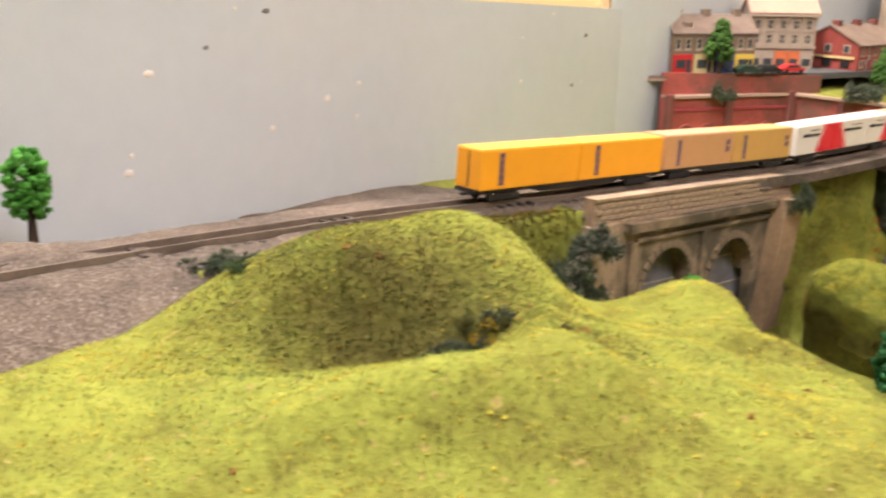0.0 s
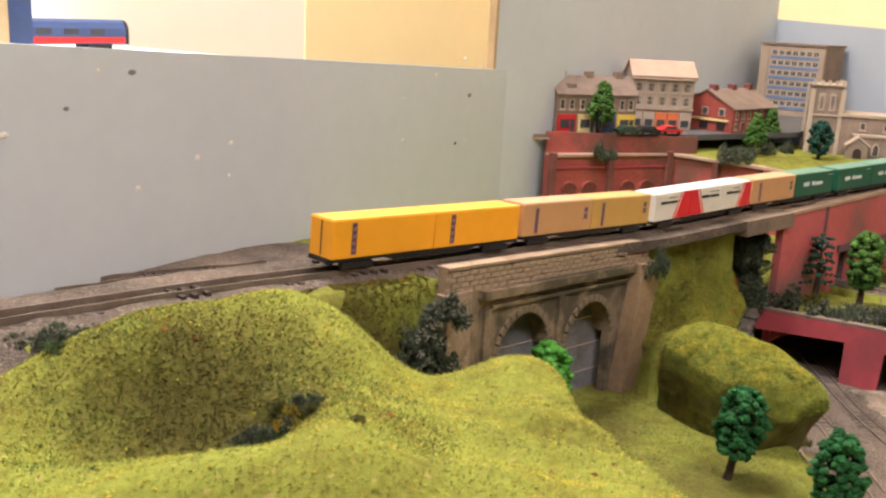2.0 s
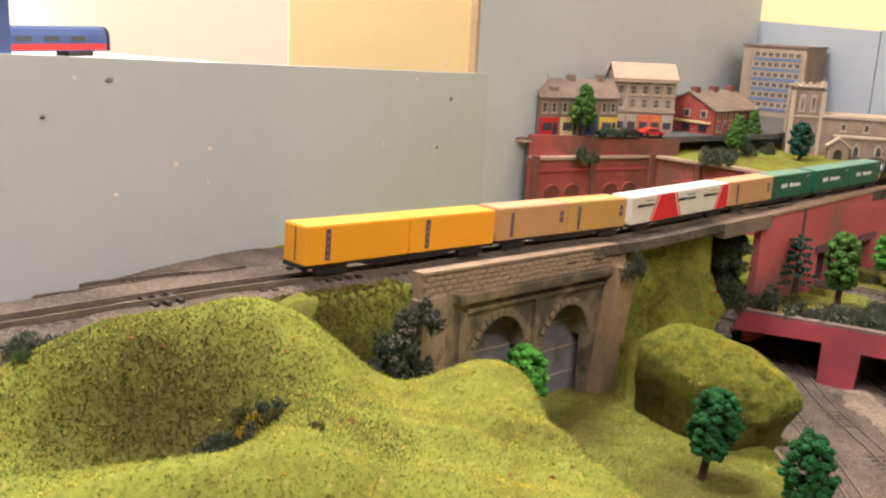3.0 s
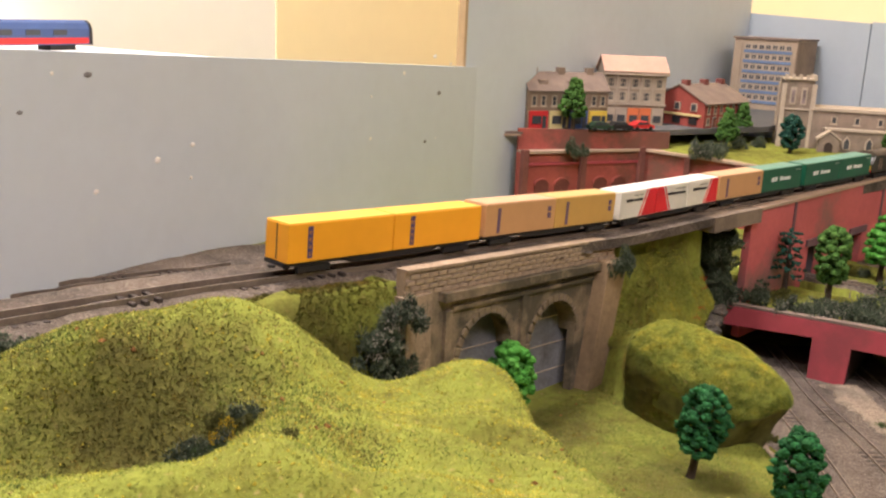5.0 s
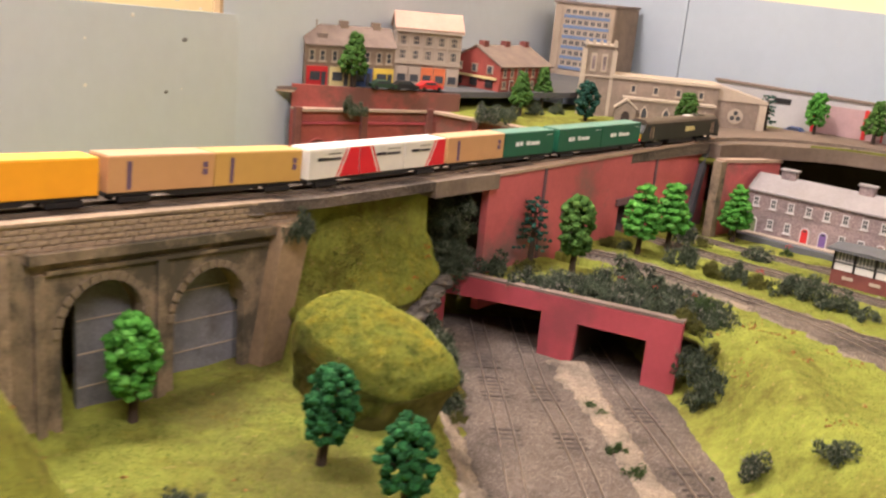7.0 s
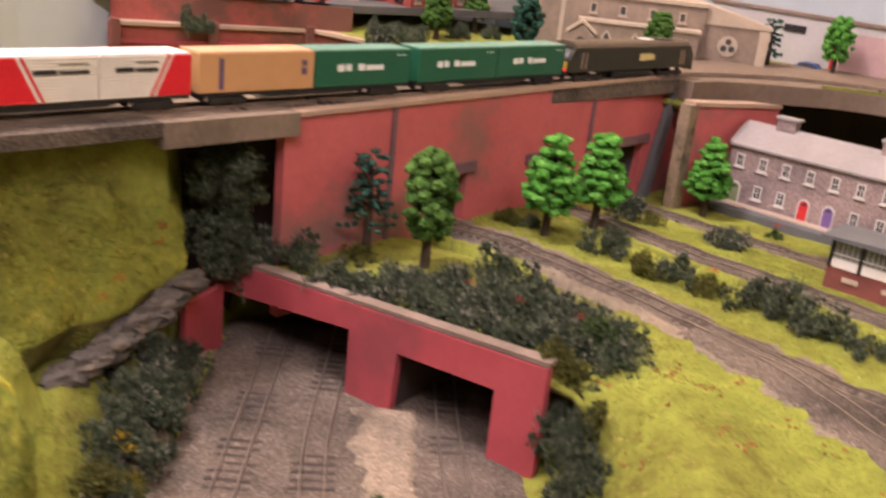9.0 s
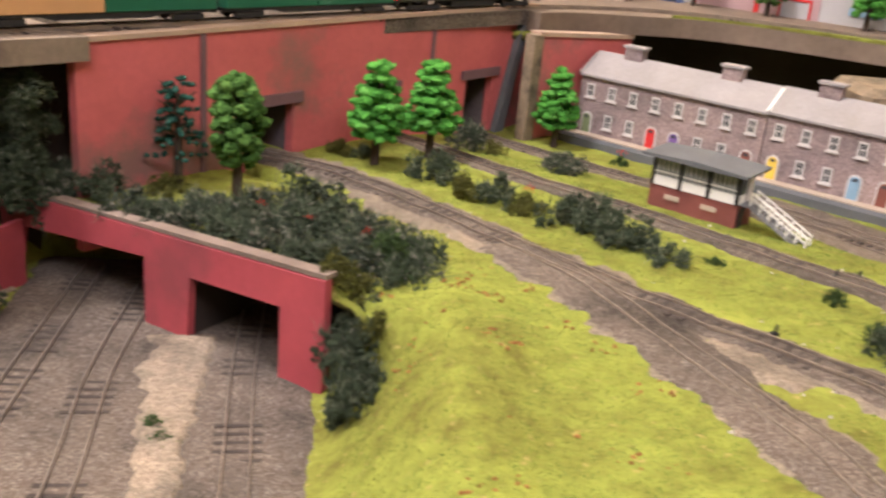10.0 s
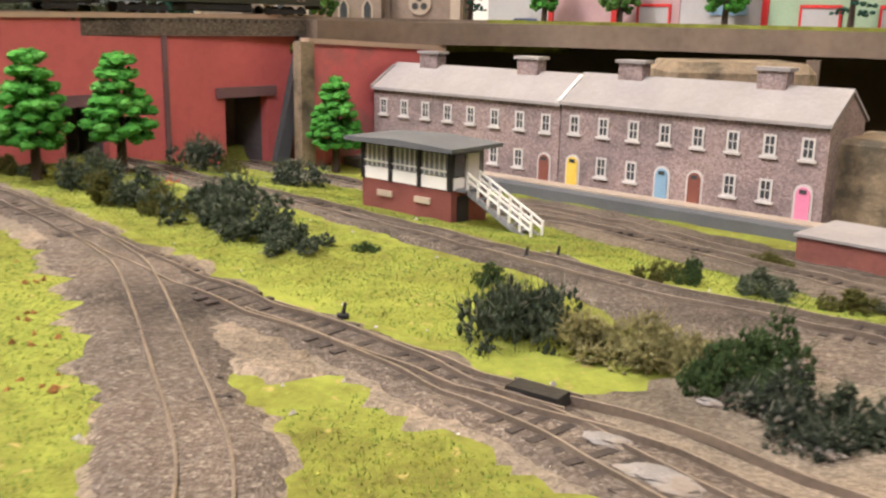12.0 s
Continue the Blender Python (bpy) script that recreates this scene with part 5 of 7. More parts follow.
def works():
    m = facing(0.800, 1.244, 1.008, 0.66, -0.75)
    t = thing("works_building", "pale grey printed works with red and pink panels", "factory", m)
    part("wall", prism(bmesh.new(), [(0, 0), (0.62, 0), (0.62, 0.043), (0.30, 0.0455), (0, 0.050)], 0, 0.008), PALEWORK, t)
    part("roof_edge", prism(bmesh.new(), [(-0.002, 0.050), (0.30, 0.0455), (0.62, 0.043), (0.62, 0.0455), (0.30, 0.048), (-0.002, 0.0525)], -0.002, 0.010), BROWNROOF, t)
    part("loading_door", boxes((0.030, 0.062, -0.0010, 0.0004, 0.0, 0.026)), WHITE, t)
    part("pink_panel", boxes((0.125, 0.235, -0.0008, 0.0003, 0.004, 0.040)), PAINTS["pinkgrey"], t)
    part("green_panel", boxes((0.300, 0.470, -0.0008, 0.0003, 0.004, 0.040)), PAINTS["palegreen"], t)
    for x in (0.125, 0.182, 0.298, 0.470):
        part("red_post", boxes((x - 0.0022, x + 0.0022, -0.0020, -0.0009, 0.0, 0.041)), PAINTS["red"], t)
    part("red_fascia", boxes((0.298, 0.470, -0.0022, -0.0009, 0.0385, 0.0415)), PAINTS["red"], t)
    for x in (0.215, 0.335, 0.385):
        d = part("bay_door", boxes((x - 0.012, x + 0.012, -0.0018, -0.0009, 0.002, 0.021)), PALEWORK, t)
        part("door_frame", boxes((x - 0.0135, x + 0.0135, -0.0024, -0.0012, 0.0212, 0.0232), (x - 0.0135, x - 0.012, -0.0024, -0.0012, 0.002, 0.0212), (x + 0.012, x + 0.0135, -0.0024, -0.0012, 0.002, 0.0212)), PAINTS["red"], d)
    part("sign_bar", boxes((0.258, 0.285, -0.0012, 0.0003, 0.016, 0.022)), PAINTS["blue"], t)
    part("sign_bar", boxes((0.412, 0.450, -0.0018, -0.0009, 0.026, 0.029)), PAINTS["pink"], t)
    part("vent", boxes((0.075, 0.095, -0.0012, 0.0003, 0.034, 0.040)), BLACK, t)
    b = thing("works_yard", "brown yard strip before the works", "yard", m)
    part("slab", boxes((-0.03, 0.64, -0.060, -0.001, -0.004, 0.0015)), TIMBER, b)


PALEWORK = plain("pale_grey_print", (0.40, 0.39, 0.385), 0.7, 0, 90, 0.12)
PAINTS["pinkgrey"] = colour("pink_grey_print", (0.42, 0.28, 0.28))
PAINTS["palegreen"] = colour("pale_green_print", (0.30, 0.40, 0.27))
works()


# ---- the container train ----
def mat_ribbed(name, rgb):
    def build(nt, b):
        tc = nt.nodes.new("ShaderNodeTexCoord")
        w = node(nt, "ShaderNodeTexWave", Scale=260.0, Distortion=0.0)
        w.bands_direction = "Z"
        nt.links.new(tc.outputs["Object"], w.inputs["Vector"])
        col = ramp(nt, noise_at(nt, 60, 4), [(0.3, tuple(c * 0.86 for c in rgb)), (0.7, rgb)])
        nt.links.new(col, b.inputs["Base Color"])
        b.inputs["Roughness"].default_value = 0.5
        bump(nt, b, w.outputs["Fac"], 0.0004, 0.8)
    return material(name, build)


BOXES = dict(
    yellow=plain("yellow_container", (0.86, 0.38, 0.022), 0.45, 0, 60, 0.08, 0.0001),
    tan=plain("tan_container", (0.52, 0.29, 0.13), 0.5, 0, 60, 0.10, 0.0001),
    ochre=plain("ochre_container", (0.53, 0.32, 0.09), 0.5, 0, 60, 0.10, 0.0001),
    white=mat_ribbed("white_ribbed_container", (0.80, 0.77, 0.68)),
    green=plain("green_container", (0.012, 0.105, 0.055), 0.45, 0, 60, 0.12, 0.0001))
# body colours made paler on top, overhead light put into the colour
ROOFS = dict(yellow=plain("yellow_container_lit_roof", (0.86, 0.44, 0.07), 0.5, 0, 60, 0.08), tan=plain("tan_container_lit_roof", (0.56, 0.34, 0.20), 0.5, 0, 60, 0.1), ochre=plain("ochre_container_lit_roof", (0.55, 0.36, 0.14), 0.5, 0, 60, 0.1), white=WHITE, green=plain("green_container_lit_roof", (0.10, 0.24, 0.19), 0.5, 0, 60, 0.12))
INK = colour("dark_ink", (0.03, 0.03, 0.035))
PURPLEINK = colour("purple_grey_ink", (0.13, 0.08, 0.14))
WHITEINK = colour("white_ink", (0.75, 0.76, 0.74))
REDINK = colour("red_stripe", (0.66, 0.02, 0.03), 0.45)
PATHQ, PATHG = along(MAIN, 0.001)
LABELS = dict(yellow="yellow freight container with a purple name strip", tan="tan freight container with purple printed marks", ochre="ochre-brown freight container with purple printed marks", white="white ribbed freight container with red slanted corner", green="dark green freight container with white lettering bars")


def rail_pose(s, half):
    """A pose on the main line, centred s metres along it, standing on points half ahead and half behind."""
    def at(d):
        i = d / 0.001
        k = int(min(max(i, 0), len(PATHQ) - 2))
        p = PATHQ[k] + (PATHQ[k + 1] - PATHQ[k]) * (i - k)
        return Vector((p[0], p[1], upper(p[0]) + 0.0036))
    a, b = at(s - half), at(s + half)
    x = (b - a).normalized()
    y = Vector((0, 0, 1)).cross(x).normalized()
    z = x.cross(y)
    m = Matrix((x, y, z)).transposed().to_4x4()
    m.translation = (a + b) / 2
    return m


def bogie(parent, x, wb=0.0062, three=False):
    b = part("bogie", boxes((x - wb - 0.0028, x + wb + 0.0028, -0.0070, -0.0056, 0.0012, 0.0040), (x - wb - 0.0028, x + wb + 0.0028, 0.0056, 0.0070, 0.0012, 0.0040), (x - 0.003, x + 0.003, -0.0056, 0.0056, 0.0020, 0.0044)), BLACK, parent)
    for dx in ((-wb, 0, wb) if three else (-wb, wb)):
        for y in (-0.0050, 0.0050):
            bm = bmesh.new()
            bmesh.ops.create_cone(bm, cap_ends=True, segments=14, radius1=0.0029, radius2=0.0029, depth=0.0012)
            bmesh.ops.transform(bm, matrix=Matrix.Translation((x + dx, y, 0.0029)) @ Matrix.Rotation(radians(90), 4, "X"), verts=bm.verts)
            part("wheel", bm, SLEEPER, b)
        tube_b = tube(bmesh.new(), (x + dx, -0.005, 0.0029), (x + dx, 0.005, 0.0029), 0.0005, 0.0005, 6)
        part("axle", tube_b, BLACK, b)


def flat_wagon(s):
    m = rail_pose(s, 0.046)
    t = thing("container_flat_wagon", "black low flat wagon carrying freight containers", "wagon", m, "flat wagons of the train")
    part("frame", boxes((-0.0625, 0.0625, -0.0074, -0.0054, 0.0046, 0.0060), (-0.0625, 0.0625, 0.0054, 0.0074, 0.0046, 0.0060), (-0.060, 0.060, -0.002, 0.002, 0.0040, 0.0059), (-0.0625, -0.0600, -0.0074, 0.0074, 0.0044, 0.0060), (0.0600, 0.0625, -0.0074, 0.0074, 0.0044, 0.0060)), BLACK, t)
    part("sole_bar", prism(bmesh.new(), [(-0.032, 0.0048), (0.032, 0.0048), (0.024, 0.0030), (-0.024, 0.0030)], -0.0073, -0.0062), BLACK, t)
    for x in (-0.046, 0.046):
        bogie(t, x)
    for x in (-0.0652, 0.0626):
        part("coupling", boxes((x, x + 0.0026, -0.0012, 0.0012, 0.0034, 0.0046)), BLACK, t)
    return m


def container(m, x0, ln, kind, marks):
    """A container whose near-side lower corner stands at x0 along its wagon."""
    t = thing("freight_container", LABELS[kind], "container", m @ Matrix.Translation((x0, 0, 0.0061)), "containers on the train")
    w, h = 0.0082, 0.0176
    part("body", boxes((0, ln, -w, w, 0, h - 0.0004), bevel=0.0003), BOXES[kind], t)
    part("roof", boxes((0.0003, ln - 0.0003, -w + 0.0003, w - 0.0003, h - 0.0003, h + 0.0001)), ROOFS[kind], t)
    f = -w - 0.00022
    bk = -w + 0.0002
    part("door_seam", boxes((-0.0002, 0.0002, -0.0003, 0.0003, 0.001, h - 0.001)), INK, t)
    def mark(name, a, b, z0, z1, mat):
        part(name, boxes((a * ln, b * ln, f, bk, z0 * h, z1 * h)), mat, t)
    if marks == "strip":
        mark("name_strip", 0.17, 0.215, 0.10, 0.90, PURPLEINK)
        for k in range(4):
            mark("lettering_bar", 0.18, 0.205, 0.16 + 0.18 * k, 0.25 + 0.18 * k, BOXES[kind])
    elif marks == "two":
        mark("name_strip", 0.16, 0.20, 0.08, 0.85, PURPLEINK)
        mark("lettering_bar", 0.88, 0.93, 0.38, 0.56, PURPLEINK)
        mark("lettering_bar", 0.88, 0.93, 0.60, 0.76, PURPLEINK)
    elif marks == "bars":
        mark("lettering_bar", 0.22, 0.29, 0.42, 0.60, WHITEINK)
        mark("lettering_bar", 0.305, 0.36, 0.43, 0.61, WHITEINK)
        mark("lettering_bar", 0.43, 0.50, 0.43, 0.61, WHITEINK)
        mark("lettering_bar", 0.515, 0.70, 0.43, 0.57, WHITEINK)
        mark("lettering_bar", 0.84, 0.95, 0.82, 0.84, WHITEINK)
    else:
        d = 1 if marks == "red_right" else -1
        c = lambda u: (u if d > 0 else 1 - u) * ln
        part("red_stripe", prism(bmesh.new(), [(c(0.60), 0.02 * h), (c(0.80), 0.97 * h), (c(0.998), 0.97 * h), (c(0.998), 0.02 * h)], f, bk), REDINK, t)
        part("thin_stripe", prism(bmesh.new(), [(c(0.53), 0.02 * h), (c(0.73), 0.97 * h), (c(0.76), 0.97 * h), (c(0.56), 0.02 * h)], f, bk), REDINK, t)
        a, b = (0.16, 0.62) if d > 0 else (0.36, 0.90)
        mark("lettering_bar", a, a + (b - a) * 0.42, 0.60, 0.70, INK)
        mark("lettering_bar", a + (b - a) * 0.46, b, 0.60, 0.68, INK)
        mark("lettering_bar", a + 0.45 * (b - a), b, 0.80, 0.82, INK)


def train():
    s0 = float(np.argmin(np.hypot(PATHQ[:, 0] - 0.098, PATHQ[:, 1] - 0.499)) * 0.001)
    pitch = 0.1295
    loads = [(("yellow", "strip", 0.0615), ("yellow", "strip", 0.0615)), (("tan", "two", 0.0615), ("ochre", "two", 0.0615)), (("white", "red_right", 0.0412), ("white", "red_left", 0.0412), ("white", "red_right", 0.0412)), (("tan", "two", 0.0615), ("green", "bars", 0.0615)), (("green", "bars", 0.0615), ("green", "bars", 0.0615))]
    for k, load in enumerate(loads):
        m = flat_wagon(s0 + 0.0625 + pitch * k)
        x = -sum(l for _, _, l in load) / 2 - 0.0004 * (len(load) - 1) / 2
        for kind, marks, ln in load:
            container(m, x, ln, kind, marks)
            x += ln + 0.0006
    # locomotive
    body = plain("dark_green_loco", (0.030, 0.031, 0.020), 0.45, 0, 90, 0.2)
    roofm = plain("brown_loco_roof", (0.075, 0.055, 0.040), 0.6, 0, 90, 0.2)
    m = rail_pose(s0 + pitch * 5 + 0.072, 0.047)
    t = thing("diesel_locomotive", "dark green diesel locomotive with a brown roof", "locomotive", m)
    L = 0.0715
    out = [(-L, 0.0065), (L, 0.0065), (L, 0.0140), (L - 0.0045, 0.0205), (L - 0.0045, 0.0215), (-L + 0.0045, 0.0215), (-L + 0.0045, 0.0205), (-L, 0.0140)]
    part("body", prism(bmesh.new(), out, -0.0088, 0.0088), body, t)
    rf = prism(bmesh.new(), [(-0.0088, 0.0216), (0.0088, 0.0216), (0.0072, 0.0236), (0.0040, 0.0249), (-0.0040, 0.0249), (-0.0072, 0.0236)], -L + 0.006, L - 0.006, Matrix(((0, 1, 0, 0), (1, 0, 0, 0), (0, 0, 1, 0), (0, 0, 0, 1))))
    roof = part("roof", rf, roofm, t)
    part("exhaust", boxes((0.016, 0.026, -0.003, 0.003, 0.0250, 0.0256)), WHITE, roof, "white patch on the roof")
    part("fan_grille", boxes((0.030, 0.046, -0.005, 0.005, 0.0250, 0.0255)), BLACK, roof)
    for d in (-1, 1):
        ends = part("end_panel", boxes((d * (L + 0.0002) - 0.0003, d * (L + 0.0002) + 0.0003, -0.0075, 0.0075, 0.0085, 0.0128)), PAINTS["yellow"], t, "yellow warning panel")
        for y in (-0.0062, 0.0062):
            part("tail_lamp", boxes((d * (L + 0.0006) - 0.0004, d * (L + 0.0006) + 0.0004, y - 0.0008, y + 0.0008, 0.0072, 0.0086)), TAILLAMP if d < 0 else GLASS, t)
        part("windscreen", prism(bmesh.new(), [(d * (L - 0.0008), 0.0150), (d * (L - 0.0038), 0.0196), (d * (L - 0.0030), 0.0200), (d * (L - 0.0001), 0.0153)], -0.0072, 0.0072), GLASS, t)
        part("cab_window", boxes((d * (L - 0.0095) - 0.0018, d * (L - 0.0095) + 0.0018, -0.0091, -0.0086, 0.0150, 0.0190)), GLASS, t)
        part("cab_door", boxes((d * (L - 0.0150) - 0.0014, d * (L - 0.0150) + 0.0014, -0.0091, -0.0086, 0.0080, 0.0195)), roofm, t)
        for dx in (0.0128, 0.0172):
            part("handrail", boxes((d * (L - dx) - 0.0002, d * (L - dx) + 0.0002, -0.0094, -0.0089, 0.0085, 0.0185)), TAN, t)
        part("buffer_beam", boxes((d * (L + 0.0015) - 0.0012, d * (L + 0.0015) + 0.0012, -0.0075, 0.0075, 0.0042, 0.0068)), BLACK, t)
        bogie(t, d * 0.047, 0.0120, True)
    part("fuel_tank", boxes((-0.022, 0.022, -0.0078, 0.0078, 0.0016, 0.0064), bevel=0.0008), BLACK, t)
    part("lettering_bar", boxes((0.004, 0.012, -0.0091, -0.0087, 0.0122, 0.0168)), PAINTS["ivory"], t)
    part("lettering_bar", boxes((0.0126, 0.0188, -0.0091, -0.0087, 0.0126, 0.0168)), PAINTS["ivory"], t)
    part("lettering_bar", boxes((0.0194, 0.0216, -0.0091, -0.0087, 0.0126, 0.0160)), PAINTS["ivory"], t)
    part("side_band", boxes((-0.052, 0.052, -0.0090, -0.0087, 0.0200, 0.0206)), roofm, t)


def glow(name, rgb, strength):
    def build(nt, b):
        b.inputs["Base Color"].default_value = (*rgb, 1)
        b.inputs["Emission Color"].default_value = (*rgb, 1)
        b.inputs["Emission Strength"].default_value = strength
    return material(name, build)


TAILLAMP = glow("red_tail_lamp", (0.9, 0.02, 0.03), 1.5)
train()

# ---- trees and bushes ----


def foliage(name, dark, lite, tips=None):
    def build(nt, b):
        geo = nt.nodes.new("ShaderNodeNewGeometry")
        col = ramp(nt, geo.outputs["Random Per Island"], [(0.0, dark), (0.75, lite), (1.0, tips or lite)] if not tips else [(0.0, dark), (0.78, lite), (0.86, tips)])
        col = mixc(nt, 0.5, col, ramp(nt, noise_at(nt, 500, 3), [(0.3, tuple(c * 0.5 for c in dark)), (0.7, lite)]))
        nt.links.new(col, b.inputs["Base Color"])
        b.inputs["Roughness"].default_value = 0.85
        b.inputs["Specular IOR Level"].default_value = 0.2
        bump(nt, b, noise_at(nt, 900, 3), 0.0006, 0.8)
    return material(name, build)


LEAF = dict(
    bright=foliage("bright_green_foam", (0.030, 0.145, 0.016), (0.085, 0.31, 0.042), (0.15, 0.40, 0.08)),
    mid=foliage("mid_green_foam", (0.026, 0.072, 0.012), (0.070, 0.165, 0.030), (0.12, 0.24, 0.05)),
    deep=foliage("deep_green_foam", (0.008, 0.045, 0.015), (0.022, 0.12, 0.032), (0.03, 0.17, 0.05)),
    spruce=foliage("blue_green_bristle", (0.008, 0.032, 0.022), (0.02, 0.085, 0.06), (0.05, 0.14, 0.10)),
    dark=foliage("dark_lichen", (0.022, 0.033, 0.017), (0.078, 0.106, 0.058), (0.22, 0.24, 0.16)),
    pale=foliage("pale_tipped_lichen", (0.025, 0.032, 0.020), (0.065, 0.085, 0.055), (0.48, 0.43, 0.35)),
    olive=foliage("olive_lichen", (0.045, 0.048, 0.010), (0.13, 0.13, 0.025), (0.20, 0.19, 0.05)),
    straw=foliage("straw_tuft", (0.22, 0.19, 0.07), (0.44, 0.40, 0.16), (0.55, 0.51, 0.26)),
    green=foliage("soft_green_lichen", (0.025, 0.05, 0.012), (0.07, 0.12, 0.035), (0.12, 0.18, 0.05)),
    cream=foliage("cream_dry_flowers", (0.30, 0.26, 0.19), (0.66, 0.60, 0.48)),
    red=foliage("red_flowers", (0.35, 0.02, 0.01), (0.70, 0.04, 0.03)),
    yellow=foliage("yellow_flowers", (0.45, 0.28, 0.01), (0.75, 0.50, 0.02)))


TWIG = foliage("dry_grey_twig", (0.034, 0.050, 0.026), (0.125, 0.160, 0.095), (0.50, 0.48, 0.38))


def clumps(centres, sizes, rng):
    """Small uneven lumps, eight faces each."""
    base = np.array([(1, 0, 0), (-1, 0, 0), (0, 1, 0), (0, -1, 0), (0, 0, 1), (0, 0, -1)], float)
    tri = np.array([(0, 2, 4), (2, 1, 4), (1, 3, 4), (3, 0, 4), (2, 0, 5), (1, 2, 5), (3, 1, 5), (0, 3, 5)])
    n = len(centres)
    r = np.random.RandomState(rng)
    q = base[None] * (0.55 + 0.75 * r.rand(n, 6, 1)) * np.array(sizes)[:, None, None] + 0.35 * np.array(sizes)[:, None, None] * (r.rand(n, 6, 3) - 0.5)
    a = r.rand(n) * 6.283
    c, sn = np.cos(a), np.sin(a)
    x, y = q[..., 0] * c[:, None] - q[..., 1] * sn[:, None], q[..., 0] * sn[:, None] + q[..., 1] * c[:, None]
    v = np.stack([x, y, q[..., 2]], -1) + np.array(centres)[:, None, :]
    f = tri[None] + 6 * np.arange(n)[:, None, None]
    return v.reshape(-1, 3), f.reshape(-1, 3)


def foam(centres, sizes, rng, flat=0.75):
    """Rounded foam lumps with a rough skin."""
    bm = bmesh.new()
    bmesh.ops.create_icosphere(bm, subdivisions=2, radius=1)
    base = np.array([v.co[:] for v in bm.verts])
    tri = np.array([[v.index for v in f.verts] for f in bm.faces])
    bm.free()
    r = np.random.RandomState(rng)
    n, m = len(centres), len(base)
    q = base[None] * (0.72 + 0.42 * r.rand(n, m, 1)) * np.array(sizes)[:, None, None] * np.array((1, 1, flat))
    v = q + np.array(centres)[:, None, :]
    return v.reshape(-1, 3), (tri[None] + m * np.arange(n)[:, None, None]).reshape(-1, 3)


def raw_mesh(name, pieces, mat):
    vs, fs, o = [], [], 0
    for v, f in pieces:
        vs.append(v)
        fs.append(f + o)
        o += len(v)
    me = bpy.data.meshes.new(name)
    me.from_pydata(np.concatenate(vs).tolist(), [], np.concatenate(fs).tolist())
    me.materials.append(mat)
    return me


def tree(x, y, z, h, kind, shape, label, seed, lean=0.0, group="model trees"):
    """A tapered trunk with limbs and a crown of foam clumps. shape: layered, round, cone or sparse."""
    t = thing("tree", label, "tree", Matrix.Translation((x, y, z)) @ Matrix.Rotation(lean, 4, "Y"), group)
    rng = random.Random(seed)
    r0 = 0.022 * h + 0.0006
    bm = tube(bmesh.new(), (0, 0, -0.003), (0.01 * h, 0, 0.42 * h), r0 * 1.5, r0, 8)
    tube(bm, (0.01 * h, 0, 0.41 * h), (0, 0, 0.86 * h), r0, r0 * 0.35, 7)
    part("trunk", bm, BARK, t)
    for k in range(7):
        a, u = k * 2.4 + rng.random(), 0.38 + 0.07 * k
        bm = tube(bmesh.new(), (0.005 * h, 0, u * h), (0.16 * h * math.cos(a), 0.16 * h * math.sin(a), (u + 0.12) * h), r0 * 0.55, r0 * 0.15, 5)
        part("limb", bm, BARK, t)
    cs, sz, fine, tiny = [], [], [], []

    def spread(a, rr, zz, size):
        rr *= 1 + 0.30 * noise.noise(Vector((math.cos(a) * 1.6, math.sin(a) * 1.6, zz * 4 + seed)))
        cs.append((rr * h * math.cos(a), rr * h * math.sin(a), zz * h))
        sz.append(h * size)
        for _ in range(9):
            e = Vector((rng.gauss(0, 1), rng.gauss(0, 1), rng.gauss(0, 1))).normalized() * h * size * 0.95
            fine.append((cs[-1][0] + e.x, cs[-1][1] + e.y, cs[-1][2] + 0.75 * e.z))
            tiny.append(h * (0.010 + 0.010 * rng.random()))

    if shape in ("layered", "sparse"):
        layers = 7
        for k in range(layers):
            u = k / (layers - 1)
            rad = (0.285 * (1 - 0.62 * max(0, u - 0.25) / 0.75) * (1 if k else 0.80)) if shape == "layered" else 0.25 * (1 - 0.5 * u)
            count = max(5, round(rad * 38)) if shape == "layered" else 5
            for j in range(count):
                a = 6.283 * (j + 0.5 * (k % 2)) / count + rng.gauss(0, 0.16)
                zz = (0.31 + 0.62 * u if shape == "layered" else 0.32 + 0.62 * u) + rng.gauss(0, 0.020)
                if shape == "layered":
                    spread(a, rad * 0.84, zz, 0.056 + 0.020 * rng.random())
                    spread(a + 0.3, rad * 0.50, zz + 0.014, 0.055 + 0.012 * rng.random())
                elif rng.random() < 0.85:
                    for f in (0.45, 0.72, 1.0):
                        spread(a + rng.gauss(0, 0.1), rad * f, zz - 0.02 * f, 0.016 + 0.014 * rng.random())
        if shape == "layered":
            spread(0.0, 0.01, 0.985, 0.05)
    else:
        wide = {"round": 0.235, "slim": 0.20, "cone": 0.25}[shape]
        for k in range(125):
            u = (k + 0.5) / 125
            zz = 0.28 + 0.70 * u
            rad = wide * (1 - 0.78 * max(0, u - 0.2) / 0.8) * (0.72 + 0.28 * min(1, u / 0.2)) if shape == "cone" else wide * math.sqrt(max(0.08, 1 - ((zz - 0.60) / 0.40) ** 2))
            if rng.random() < 0.90:
                spread(k * 2.39996 + rng.gauss(0, 0.25), rad * (0.72 + 0.28 * rng.random()), zz + rng.gauss(0, 0.012), 0.042 + 0.022 * rng.random())
        for k in range(20):
            spread(rng.random() * 6.283, wide * 0.45 * rng.random(), 0.38 + 0.5 * rng.random(), 0.05)
    me = raw_mesh("crown", [foam(cs, sz, seed, 0.62 if shape == "layered" else 0.8), clumps(fine, tiny, seed)], LEAF[kind])
